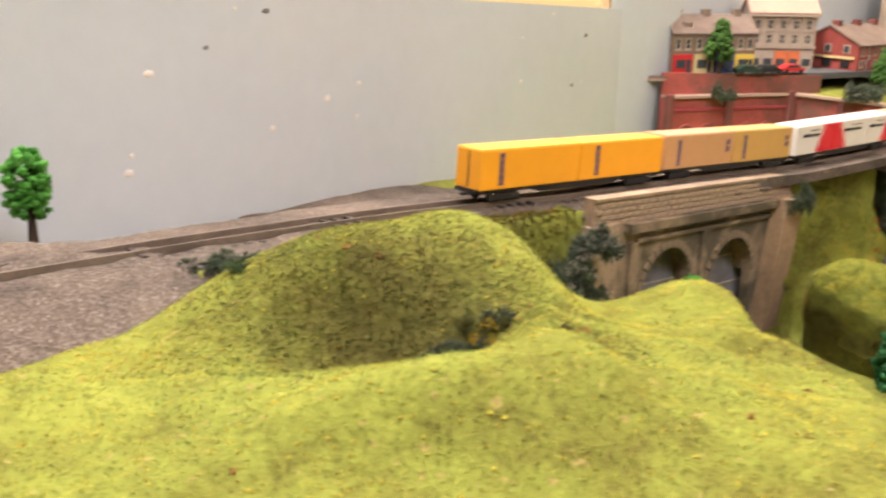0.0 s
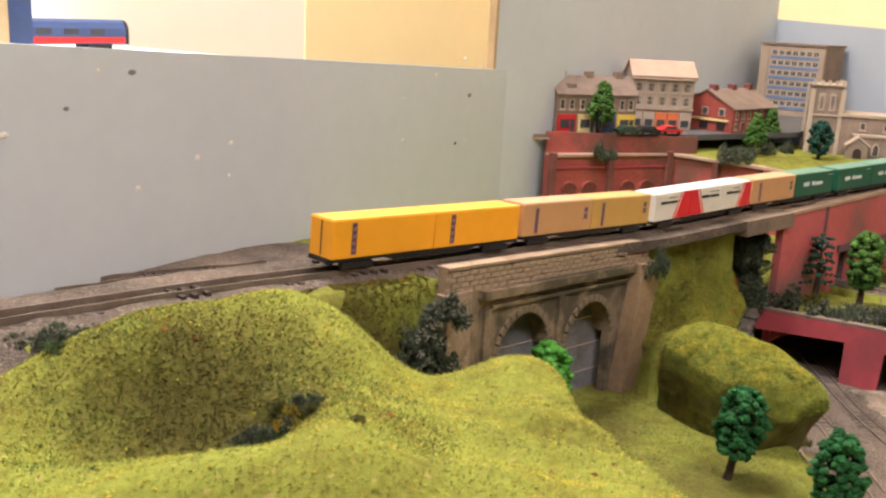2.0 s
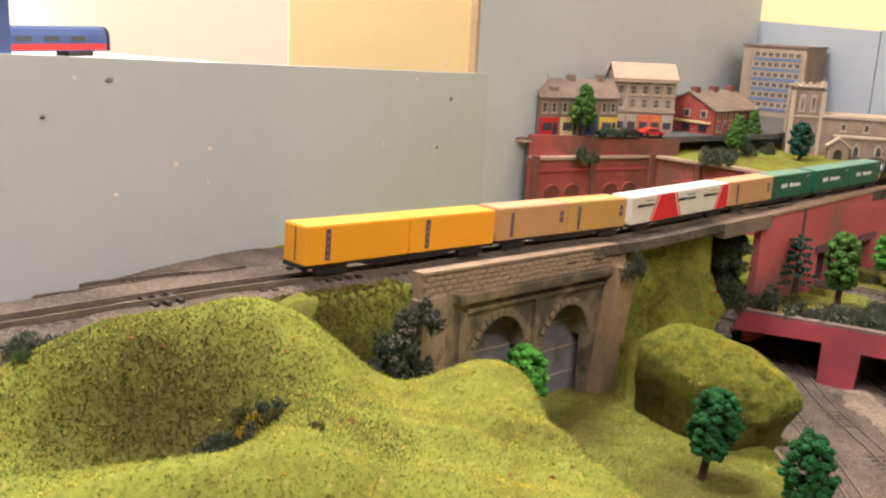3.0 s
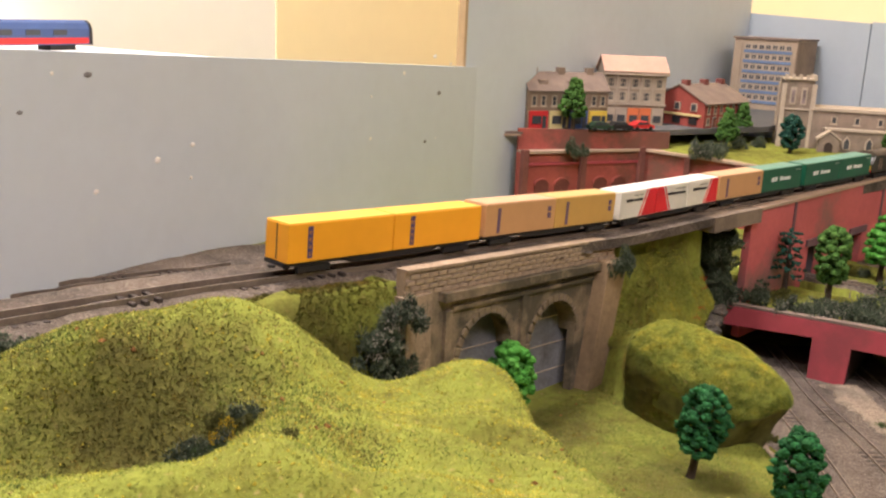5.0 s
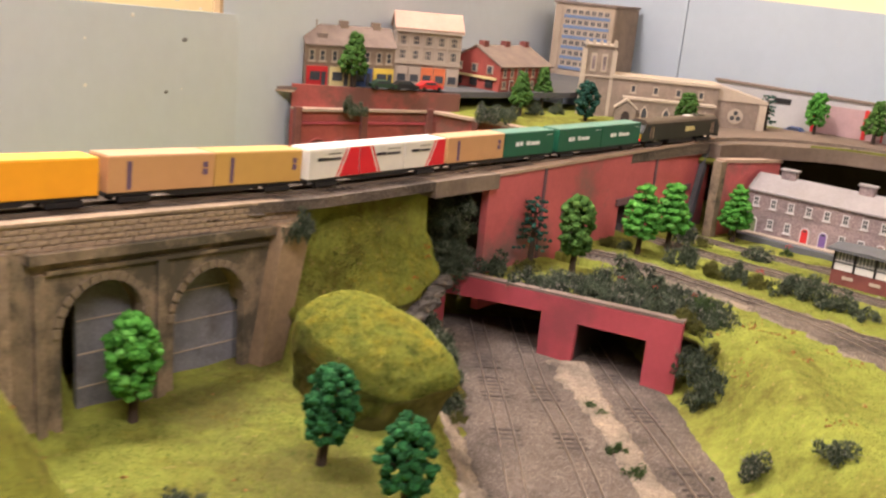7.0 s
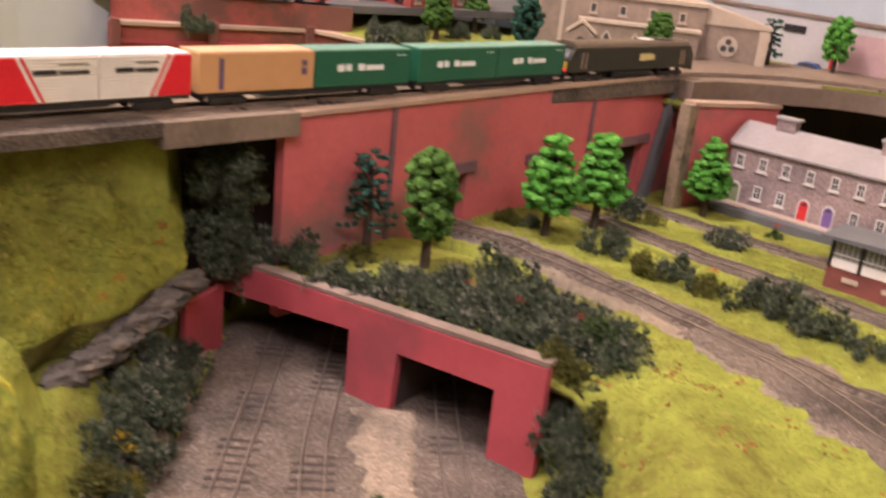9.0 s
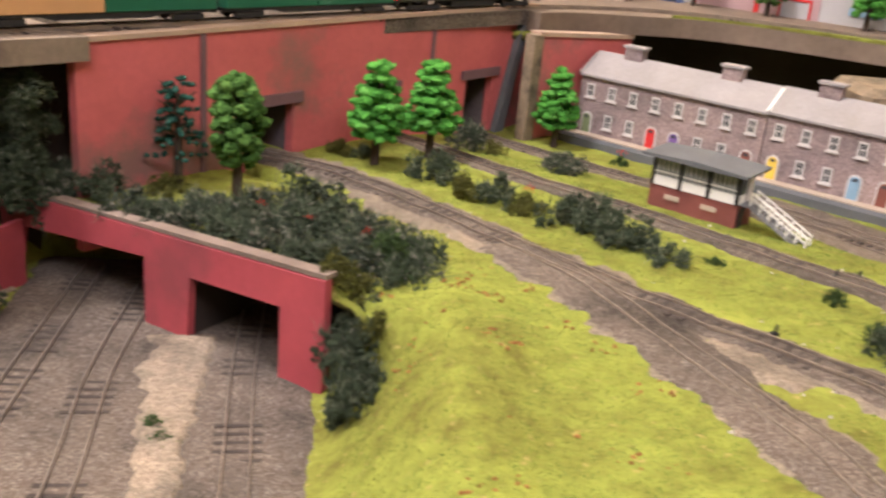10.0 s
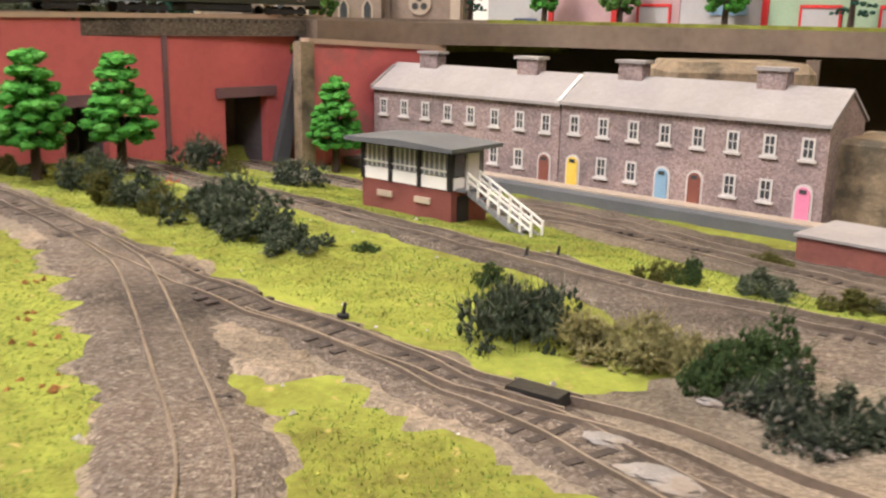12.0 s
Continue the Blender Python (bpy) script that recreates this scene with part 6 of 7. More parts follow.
    share("crown", me, t, Matrix())
    return t


TREES = [
    (0.467, 0.802, 0.056, "spruce", "sparse", "blue-green sparse conifer beside the red wall"),
    (0.496, 0.787, 0.060, "mid", "slim", "mid-green foam tree on a bare dark trunk"),
    (0.570, 0.848, 0.058, "bright", "layered", "bright green layered foam tree before the red wall"),
    (0.604, 0.868, 0.057, "bright", "layered", "bright green layered foam tree before the red wall"),
    (0.708, 0.957, 0.054, "bright", "layered", "bright green layered foam tree beside the terrace"),
    (0.215, 0.557, 0.053, "bright", "round", "bright green foam tree on the valley floor"),
    (0.302, 0.518, 0.048, "deep", "round", "deep green foam tree leaning in the valley"),
    (0.334, 0.473, 0.045, "deep", "round", "deep green foam tree near the cutting"),
]
for k, (x, y, h, kind, shape, label) in enumerate(TREES):
    zz = on_ground(x, y) if not (0.40 < x < 0.54 and y < 0.84) else 0.9425
    tree(x, y, zz, h, kind, shape, label, 20 + k, 0.10 if k in (6,) else 0.0)
TOWN_TREES = [
    (-0.067, 0.446, 1.0300, 0.036, "bright", "round", "green tree against the grey backscene board"),
    (0.345, 1.083, 1.0340, 0.055, "mid", "cone", "green tree on the town street"),
    (0.527, 1.125, 1.0125, 0.047, "mid", "cone", "dark green tree at the edge of the lawn"),
    (0.566, 1.185, 1.0150, 0.046, "mid", "cone", "dark green tree at the edge of the lawn"),
    (0.600, 1.125, 1.0050, 0.050, "spruce", "round", "slim dark tree on the church lawn"),
    (0.702, 1.095, 1.0080, 0.046, "mid", "round", "green tree before the church"),
    (0.815, 1.135, 1.0100, 0.046, "spruce", "sparse", "sparse dark tree beside the church"),
    (0.870, 1.125, 1.0120, 0.050, "bright", "round", "bright green tree before the works"),
    (0.915, 1.080, 1.0120, 0.050, "mid", "cone", "green tree before the works"),
    (0.968, 1.020, 1.0120, 0.055, "bright", "cone", "bright green tree before the works"),
    (1.020, 0.955, 1.0120, 0.050, "spruce", "sparse", "sparse dark tree before the works"),
]
for k, (x, y, z, h, kind, shape, label) in enumerate(TOWN_TREES):
    tree(x, y, z, h, kind, shape, label, 50 + k, group="town trees")


def bush_mesh(kind, seed, n=90, wild=70):
    """A mat of small leaves over several round lumps, with curling twigs that stand out every way."""
    r = np.random.RandomState(seed)
    lumps = [(0.80 * math.cos(a) * u, 0.80 * math.sin(a) * u, 0.16 + 0.62 * (1.1 - u) * r.rand() + 0.08 * r.rand(), 0.17 + 0.22 * r.rand()) for a, u in zip(np.arange(9) * 2.4 + r.rand(9), np.sqrt(r.rand(9)) * np.array([0.2] + [1.1] * 8))]
    lumps.append((0.1 * r.normal(), 0.1 * r.normal(), 0.34, 0.34))
    cs, sz, ps, ds = [], [], [], []
    for k in range(n):
        x, y, z, q = lumps[k % len(lumps)]
        d = r.normal(size=3)
        d /= np.linalg.norm(d)
        p = np.array((x, y, z)) + d * q * (0.55 + 0.5 * r.rand()) * np.array((1, 1, 0.95))
        p[2] = abs(p[2])
        cs.append(p)
        sz.append(0.035 + 0.045 * r.rand())
    leaves = raw_mesh("foliage", [clumps(cs, sz, seed)], LEAF[kind])
    if not wild:
        return leaves, None
    v, f = [], []
    for k in range(wild):
        x, y, z, q = lumps[r.randint(len(lumps))]
        d = r.normal(size=3) + np.array((0, 0, 0.35))
        d /= np.linalg.norm(d)
        p = np.array((x, y, z)) + d * q * 0.75
        p[2] = abs(p[2])
        bend = 0.8 * r.normal(size=3)
        ln = 0.10 + 0.22 * r.rand() ** 2
        side = np.cross(d, (0.3, 0.2, 0.9))
        side *= 0.011 / np.linalg.norm(side)
        upw = np.cross(side, d)
        i = len(v)
        a, b = p + d * ln * 0.55 + bend * ln * 0.12, p + d * ln + bend * ln * 0.45
        v += [p + side, p - side, p + upw, a + side, a - side, a + upw, b]
        f += [(i, i + 1, i + 4), (i, i + 4, i + 3), (i + 1, i + 2, i + 5), (i + 1, i + 5, i + 4), (i + 2, i, i + 3), (i + 2, i + 3, i + 5), (i + 3, i + 4, i + 6), (i + 4, i + 5, i + 6), (i + 5, i + 3, i + 6)]
    return leaves, raw_mesh("brushwood", [(np.array(v), np.array(f))], TWIG if kind in ("dark", "pale") else LEAF[kind])


BUSHES = {}


def bush(x, y, z, r, h, kind, label, seed, group="bushes", stretch=1.0, turn=0.0):
    key = (kind, seed % 6)
    if key not in BUSHES:
        wild = {"straw": 900, "olive": 160, "red": 0, "yellow": 0, "cream": 0, "dark": 420, "pale": 520}.get(kind, 240)
        BUSHES[key] = bush_mesh(kind, 70 + 7 * (seed % 6) + len(kind), 60 if kind in ("red", "yellow", "cream") else 520, wild)
    t = thing("bush", label, "bush", Matrix.Translation((x, y, z - 0.001)), group)
    for name, me in zip(("foliage", "brushwood"), BUSHES[key]):
        if me:
            share(name, me, t, Matrix.Rotation(turn, 4, "Z") @ Matrix.Diagonal((r * stretch, r, h, 1)) @ Matrix.Rotation(seed * 1.7, 4, "Z"))
    return t


WORDS = dict(dark="dark green lichen bush", pale="dark bush with pale dry tips", olive="olive green lichen bush", straw="straw-coloured grass tuft", green="soft green lichen bush", red="cluster of small red flowers", cream="cluster of pale cream dry flowers", yellow="cluster of small yellow flowers", deep="deep green foam bush", mid="mid-green foam bush")
PLACES = dict(deck="on the red bridge deck", meadow="on the flat meadow grass", low="on sandy soil between low tracks", bank="on the steep cutting bank", hill="on the near grassy hill", stone="against the stone bridge", town="below the town houses", gap="in the dark gap beside the wall", valley="on the valley floor")
PLANTED = []


def grow(place, *plants):
    """Plants of one stretch: x, y, z (0: on the ground), radius, height, kind."""
    for x, y, z, r, h, kind in plants:
        k = len(PLANTED)
        if place == "deck" and kind == "dark" and k % 2:
            kind = "pale"
        if place == "meadow" and 0.59 < x < 0.70:
            r, h = 1.15 * r, 1.15 * h
        if place == "bank" and x < 0.39 and r > 0.009:
            r, h = 1.35 * r, 1.15 * h
        if place == "stone" and x < 0.2:
            x, y, r, h = x - 0.003, y - 0.005, 1.35 * r, 1.25 * h
        PLANTED.append(bush(x, y, z or on_ground(x, y), r, h, kind, WORDS[kind] + " " + PLACES[place], k, place + " bushes", 1.0, 0.7 * k))


grow("deck",
     (0.402, 0.79, 0.943, 0.014, 0.02, "dark"), (0.418, 0.783, 0.943, 0.015, 0.022, "dark"), (0.434, 0.776, 0.943, 0.015, 0.02, "dark"), (0.452, 0.752, 0.943, 0.015, 0.018, "pale"),
     (0.47, 0.738, 0.943, 0.014, 0.017, "pale"), (0.478, 0.76, 0.943, 0.015, 0.016, "dark"), (0.492, 0.722, 0.944, 0.016, 0.02, "dark"), (0.507, 0.742, 0.944, 0.018, 0.024, "pale"),
     (0.525, 0.752, 0.944, 0.018, 0.026, "dark"), (0.513, 0.71, 0.945, 0.016, 0.022, "dark"), (0.534, 0.722, 0.945, 0.019, 0.024, "dark"), (0.553, 0.722, 0.942, 0.017, 0.022, "dark"))
grow("deck",
     (0.528, 0.69, 0.946, 0.014, 0.018, "dark"), (0.545, 0.694, 0.942, 0.017, 0.022, "dark"), (0.562, 0.697, 0.94, 0.016, 0.022, "green"), (0.536, 0.672, 0.946, 0.01, 0.016, "olive"),
     (0.548, 0.672, 0.938, 0.012, 0.016, "olive"), (0.552, 0.655, 0.932, 0.01, 0.014, "olive"))
grow("bank",
     (0.541, 0.652, 0.918, 0.014, 0.028, "dark"), (0.546, 0.635, 0.912, 0.014, 0.026, "dark"), (0.538, 0.64, 0.902, 0.01, 0.022, "dark"), (0.549, 0.662, 0.928, 0.013, 0.022, "dark"))
grow("deck",
     (0.574, 0.706, 0.938, 0.015, 0.022, "dark"), (0.566, 0.722, 0.94, 0.015, 0.02, "pale"), (0.56, 0.682, 0.938, 0.015, 0.022, "dark"), (0.572, 0.69, 0.938, 0.013, 0.018, "dark"),
     (0.54, 0.745, 0.942, 0.016, 0.022, "pale"), (0.522, 0.73, 0.944, 0.016, 0.022, "dark"), (0.5, 0.732, 0.944, 0.014, 0.02, "dark"), (0.487, 0.742, 0.944, 0.014, 0.018, "pale"),
     (0.462, 0.745, 0.943, 0.013, 0.017, "dark"), (0.508, 0.716, 0.964, 0.003, 0.003, "red"), (0.55, 0.69, 0.962, 0.003, 0.003, "red"), (0.527, 0.703, 0.963, 0.0025, 0.003, "red"))
grow("deck",
     (0.462, 0.792, 0.943, 0.012, 0.012, "olive"))
grow("meadow",
     (0.552, 0.868, 0, 0.01, 0.012, "olive"), (0.566, 0.864, 0, 0.009, 0.011, "dark"), (0.6, 0.822, 0, 0.014, 0.02, "dark"), (0.611, 0.792, 0, 0.011, 0.015, "olive"),
     (0.626, 0.786, 0, 0.012, 0.018, "dark"), (0.638, 0.77, 0, 0.01, 0.013, "olive"), (0.64, 0.774, 0.955, 0.0035, 0.004, "red"), (0.655, 0.757, 0, 0.014, 0.02, "dark"),
     (0.668, 0.742, 0, 0.015, 0.022, "dark"), (0.679, 0.724, 0, 0.013, 0.015, "dark"), (0.69, 0.708, 0, 0.011, 0.009, "dark"), (0.712, 0.708, 0, 0.006, 0.005, "green"))
grow("meadow",
     (0.634, 0.908, 0, 0.013, 0.021, "pale"), (0.652, 0.902, 0, 0.008, 0.01, "olive"), (0.686, 0.866, 0, 0.014, 0.015, "pale"), (0.742, 0.915, 0, 0.007, 0.008, "green"),
     (0.74, 0.91, 0.94, 0.005, 0.005, "red"), (0.746, 0.665, 0, 0.006, 0.009, "green"), (0.742, 0.612, 0, 0.012, 0.021, "dark"), (0.753, 0.62, 0, 0.011, 0.019, "dark"),
     (0.745, 0.626, 0, 0.008, 0.018, "green"), (0.758, 0.602, 0, 0.012, 0.012, "straw"), (0.769, 0.595, 0, 0.012, 0.013, "straw"), (0.779, 0.588, 0, 0.009, 0.012, "straw"))
grow("meadow",
     (0.778, 0.577, 0, 0.01, 0.015, "green"), (0.793, 0.586, 0, 0.012, 0.017, "green"), (0.787, 0.572, 0, 0.008, 0.013, "green"), (0.783, 0.56, 0, 0.01, 0.014, "pale"),
     (0.792, 0.553, 0, 0.01, 0.014, "dark"), (0.801, 0.549, 0, 0.011, 0.014, "dark"), (0.785, 0.549, 0, 0.008, 0.01, "pale"), (0.812, 0.553, 0, 0.011, 0.013, "dark"),
     (0.799, 0.667, 0, 0.009, 0.01, "olive"), (0.807, 0.663, 0, 0.007, 0.01, "green"), (0.826, 0.652, 0, 0.011, 0.01, "dark"), (0.845, 0.638, 0, 0.01, 0.009, "olive"))
grow("meadow",
     (0.857, 0.63, 0, 0.008, 0.007, "pale"), (0.858, 0.71, 0, 0.009, 0.008, "olive"))
grow("low",
     (0.474, 0.672, 0, 0.006, 0.007, "green"), (0.472, 0.64, 0, 0.01, 0.008, "green"), (0.475, 0.632, 0, 0.008, 0.007, "green"), (0.476, 0.625, 0, 0.006, 0.006, "olive"),
     (0.469, 0.585, 0, 0.008, 0.011, "green"), (0.471, 0.56, 0, 0.008, 0.011, "green"), (0.466, 0.53, 0, 0.007, 0.009, "olive"))
grow("bank",
     (0.529, 0.545, 0, 0.013, 0.018, "pale"), (0.512, 0.556, 0, 0.004, 0.005, "dark"), (0.553, 0.515, 0, 0.012, 0.014, "dark"))
grow("valley",
     (0.245, 0.48, 0, 0.01, 0.012, "dark"), (0.256, 0.47, 0, 0.008, 0.008, "dark"))
grow("bank",
     (0.386, 0.715, 0.904, 0.011, 0.02, "dark"), (0.384, 0.69, 0.904, 0.012, 0.022, "dark"), (0.383, 0.66, 0.904, 0.011, 0.016, "pale"), (0.38, 0.63, 0.906, 0.01, 0.014, "dark"),
     (0.382, 0.645, 0.922, 0.004, 0.004, "yellow"), (0.386, 0.632, 0.918, 0.003, 0.004, "yellow"), (0.384, 0.612, 0.908, 0.006, 0.008, "olive"), (0.378, 0.704, 0.918, 0.013, 0.022, "pale"),
     (0.376, 0.68, 0.916, 0.013, 0.02, "dark"), (0.376, 0.654, 0.914, 0.012, 0.018, "dark"), (0.386, 0.738, 0.906, 0.01, 0.016, "dark"), (0.377, 0.632, 0.913, 0.01, 0.013, "olive"))
grow("bank",
     (0.38, 0.64, 0.93, 0.004, 0.004, "yellow"))
grow("gap",
     (0.402, 0.784, 0.93, 0.015, 0.02, "dark"), (0.404, 0.788, 0.934, 0.012, 0.017, "dark"), (0.407, 0.782, 0.939, 0.016, 0.015, "dark"), (0.4, 0.773, 0.943, 0.014, 0.017, "dark"),
     (0.392, 0.773, 0.948, 0.013, 0.019, "dark"), (0.404, 0.772, 0.952, 0.015, 0.015, "dark"), (0.402, 0.771, 0.957, 0.012, 0.019, "dark"), (0.395, 0.773, 0.961, 0.016, 0.019, "dark"),
     (0.397, 0.789, 0.965, 0.014, 0.018, "dark"), (0.395, 0.789, 0.97, 0.015, 0.02, "dark"), (0.406, 0.775, 0.974, 0.013, 0.015, "dark"), (0.394, 0.769, 0.979, 0.013, 0.018, "dark"))
grow("gap",
     (0.392, 0.783, 0.983, 0.013, 0.016, "dark"), (0.405, 0.779, 0.988, 0.013, 0.017, "dark"), (0.403, 0.769, 0.992, 0.016, 0.014, "dark"))
grow("stone",
     (0.156, 0.506, 0.962, 0.0078, 0.015, "dark"), (0.151, 0.503, 0.967, 0.008, 0.012, "pale"), (0.149, 0.507, 0.973, 0.0086, 0.015, "dark"), (0.159, 0.507, 0.978, 0.0091, 0.013, "dark"),
     (0.153, 0.505, 0.984, 0.0088, 0.015, "pale"), (0.157, 0.506, 0.989, 0.0089, 0.016, "dark"), (0.147, 0.5, 0.994, 0.0102, 0.016, "dark"), (0.151, 0.507, 1, 0.0099, 0.013, "pale"),
     (0.15, 0.498, 1.005, 0.0088, 0.013, "dark"), (0.156, 0.508, 1.011, 0.0087, 0.012, "dark"), (0.16, 0.502, 1.016, 0.009, 0.013, "pale"), (0.15, 0.494, 1.01, 0.005, 0.006, "cream"))
grow("stone",
     (0.154, 0.497, 1.015, 0.0042, 0.005, "cream"), (0.147, 0.493, 1.003, 0.0036, 0.004, "cream"), (0.158, 0.5, 1.006, 0.003, 0.004, "cream"), (0.29, 0.636, 1.002, 0.008, 0.02, "dark"),
     (0.295, 0.64, 1.006, 0.005, 0.014, "pale"))
grow("hill",
     (0.105, 0.318, 0, 0.007, 0.006, "green"), (0.112, 0.324, 0, 0.005, 0.005, "olive"), (0.094, 0.314, 0, 0.006, 0.005, "olive"), (0.078, 0.312, 0, 0.006, 0.004, "green"),
     (0.1075, 0.3165, 1.05, 0.0026, 0.005, "yellow"), (0.1045, 0.315, 1.0465, 0.0026, 0.005, "yellow"), (0.1085, 0.318, 1.0455, 0.0022, 0.004, "yellow"), (0.099, 0.321, 0, 0.007, 0.01, "dark"),
     (0.105, 0.32, 0, 0.006, 0.009, "dark"), (0.111, 0.329, 0, 0.006, 0.007, "dark"), (0.103, 0.331, 0, 0.006, 0.006, "olive"), (0.09, 0.312, 0, 0.006, 0.005, "green"))
grow("hill",
     (0.084, 0.3115, 0, 0.006, 0.005, "olive"), (0.072, 0.31, 0, 0.007, 0.005, "green"), (0.064, 0.309, 0, 0.006, 0.004, "olive"), (0.098, 0.324, 0, 0.006, 0.005, "olive"),
     (0.124, 0.296, 0, 0.004, 0.003, "olive"), (0.038, 0.352, 0, 0.006, 0.0035, "green"), (-0.022, 0.498, 0, 0.008, 0.006, "straw"), (0.02, 0.395, 0, 0.012, 0.01, "dark"),
     (0.034, 0.402, 0, 0.01, 0.009, "pale"))
grow("bank",
     (0.3774, 0.7373, 0.9725, 0.0032, 0.005, "red"), (0.3777, 0.7324, 0.9675, 0.0026, 0.004, "red"), (0.3663, 0.7060, 0.9612, 0.0030, 0.0045, "red"), (0.3616, 0.6988, 0.9558, 0.0026, 0.004, "red"))
grow("town",
     (0.444, 1.062, 0, 0.014, 0.016, "pale"), (0.456, 1.05, 0, 0.012, 0.013, "dark"), (0.3, 1.045, 0, 0.01, 0.012, "dark"), (0.342, 1.058, 1.012, 0.01, 0.02, "dark"),
     (0.352, 1.06, 1.012, 0.009, 0.016, "dark"), (0.478, 1.07, 1.013, 0.013, 0.024, "pale"), (0.494, 1.075, 1.013, 0.013, 0.022, "dark"), (0.51, 1.095, 1.013, 0.012, 0.02, "dark"),
     (0.548, 1.14, 1.013, 0.012, 0.018, "dark"), (0.575, 1.155, 1.013, 0.011, 0.016, "dark"), (0.618, 1.085, 1.003, 0.009, 0.009, "dark"), (0.65, 1.075, 1.003, 0.008, 0.008, "dark"))


def rock(x, y, z, r, seed):
    t = thing("rock", "grey carved rock outcrop on the grassy mound", "rock", Matrix.Translation((x, y, z)), "rocks of the mound")
    bm = bmesh.new()
    bmesh.ops.create_icosphere(bm, subdivisions=3, radius=1)
    for v in bm.verts:
        k = 1 + 0.55 * noise.noise(v.co * 1.4 + Vector((seed, 0, 0))) + 0.30 * noise.noise(v.co * 3.5 + Vector((0, seed, 0)))
        v.co = Matrix.Rotation(0.76, 3, "Z") @ (Vector((v.co.x * 1.7, v.co.y * 0.85, v.co.z * 0.75)) * r * k)
    part("outcrop", bm, ROCK, t)


for k, (x, y, z, r) in enumerate(((0.389, 0.733, 0.9505, 0.0062), (0.382, 0.721, 0.946, 0.0060), (0.3745, 0.7095, 0.942, 0.0068), (0.367, 0.698, 0.938, 0.0066), (0.3595, 0.687, 0.934, 0.0070), (0.352, 0.676, 0.931, 0.0066), (0.2965, 0.611, 0.968, 0.0042))):
    rock(x, y, z, r, 3.7 * k)


# ---- small things ----
def car(x, y, z, tx, ty, mat, label):
    t = thing("parked_car", label, "car", facing(x, y, z, tx, ty), "cars in the town street")
    out = [(-0.0135, 0.0022), (0.0135, 0.0022), (0.0138, 0.0050), (0.0085, 0.0060), (0.0050, 0.0092), (-0.0070, 0.0092), (-0.0110, 0.0062), (-0.0138, 0.0056)]
    part("body", prism(bmesh.new(), out, -0.0056, 0.0056), mat, t)
    for y0, y1 in ((-0.0059, -0.0054), (0.0054, 0.0059)):
        part("side_window", prism(bmesh.new(), [(-0.0085, 0.0063), (0.0065, 0.0063), (0.0043, 0.0086), (-0.0064, 0.0086)], y0, y1), GLASS, t)
    for x0 in (-0.0085, 0.0085):
        for y0 in (-0.0050, 0.0050):
            bm = bmesh.new()
            bmesh.ops.create_cone(bm, cap_ends=True, segments=12, radius1=0.0022, radius2=0.0022, depth=0.0014)
            bmesh.ops.transform(bm, matrix=Matrix.Translation((x0, y0, 0.0022)) @ Matrix.Rotation(radians(90), 4, "X"), verts=bm.verts)
            part("wheel", bm, BLACK, t)


car(0.425, 1.108, 1.0347, 0.9, 0.3, PAINTS["red"], "small red car parked before the shops")
car(0.398, 1.095, 1.0347, 0.9, 0.25, BLACK, "small black car parked before the shops")
car(0.375, 1.088, 1.0347, 0.9, 0.25, PAINTS["deepgreen"], "small dark green car parked before the shops")
car(0.862, 1.150, 1.0100, 0.66, -0.75, PAINTS["deepblue"], "small dark blue van before the works")


def platform():
    t = thing("loading_platform", "low red brick platform with a pale top", "platform", facing(0.876, 0.728, 0.9305, 0.60, -0.80))
    part("wall", boxes((0, 0.20, 0, 0.035, 0, 0.011)), OLDRED, t)
    part("top", boxes((-0.001, 0.201, -0.001, 0.036, 0.0111, 0.0122)), SLATE, t, "pale grey card platform top")


platform()


def lineside():
    """Turnout fittings and spilt plaster by the meadow lines."""
    b = thing("point_motor", "black plastic turnout fitting between the rails", "turnout", facing(0.7395, 0.5745, on_ground(0.7395, 0.5745) + 0.0012, 0.72, -0.69))
    part("frog", prism(bmesh.new(), [(-0.007, 0.0), (0.0065, 0.0), (0.0058, 0.0022), (-0.0062, 0.0022)], -0.0026, 0.0026), BLACK, b)
    part("check_rail", boxes((-0.008, 0.008, -0.0042, -0.0036, 0.0, 0.0016), (-0.008, 0.008, 0.0036, 0.0042, 0.0, 0.0016)), RAIL, b)
    for x, y in LEVERS:
        p = thing("point_lever", "tiny black turnout lever on a stub base", "lever", Matrix.Translation((x, y, on_ground(x, y))), "turnout levers")
        part("base", boxes((-0.0016, 0.0016, -0.0011, 0.0011, -0.001, 0.0014), bevel=0.0003), BLACK, p)
        part("arm", tube(bmesh.new(), (0, 0, 0.001), (0.0007, 0.0003, 0.0042), 0.0007, 0.0004, 6), BLACK, p)
    for k, (x, y, r) in enumerate(((0.7480, 0.5535, 0.0032), (0.7530, 0.5385, 0.0048), (0.7850, 0.5462, 0.0026), (0.7735, 0.5690, 0.0018))):
        p = thing("plaster_splash", "dried white plaster spilt on the ballast", "plaster", Matrix.Translation((x, y, on_ground(x, y) + 0.0016)), "plaster splashes")
        bm = bmesh.new()
        bmesh.ops.create_icosphere(bm, subdivisions=3, radius=1)
        for v in bm.verts:
            q = 1 + 0.6 * noise.noise(v.co * 1.7 + Vector((5.0 * k, 0, 0)))
            v.co = Matrix.Rotation(-0.75, 3, "Z") @ Vector((v.co.x * 1.5 * r * q, v.co.y * 0.7 * r * q, v.co.z * 0.0011))
        part("splash", bm, PLASTER, p)


LEVERS = ((0.7020, 0.6340), (0.7630, 0.6920), (0.7730, 0.6900))
lineside()


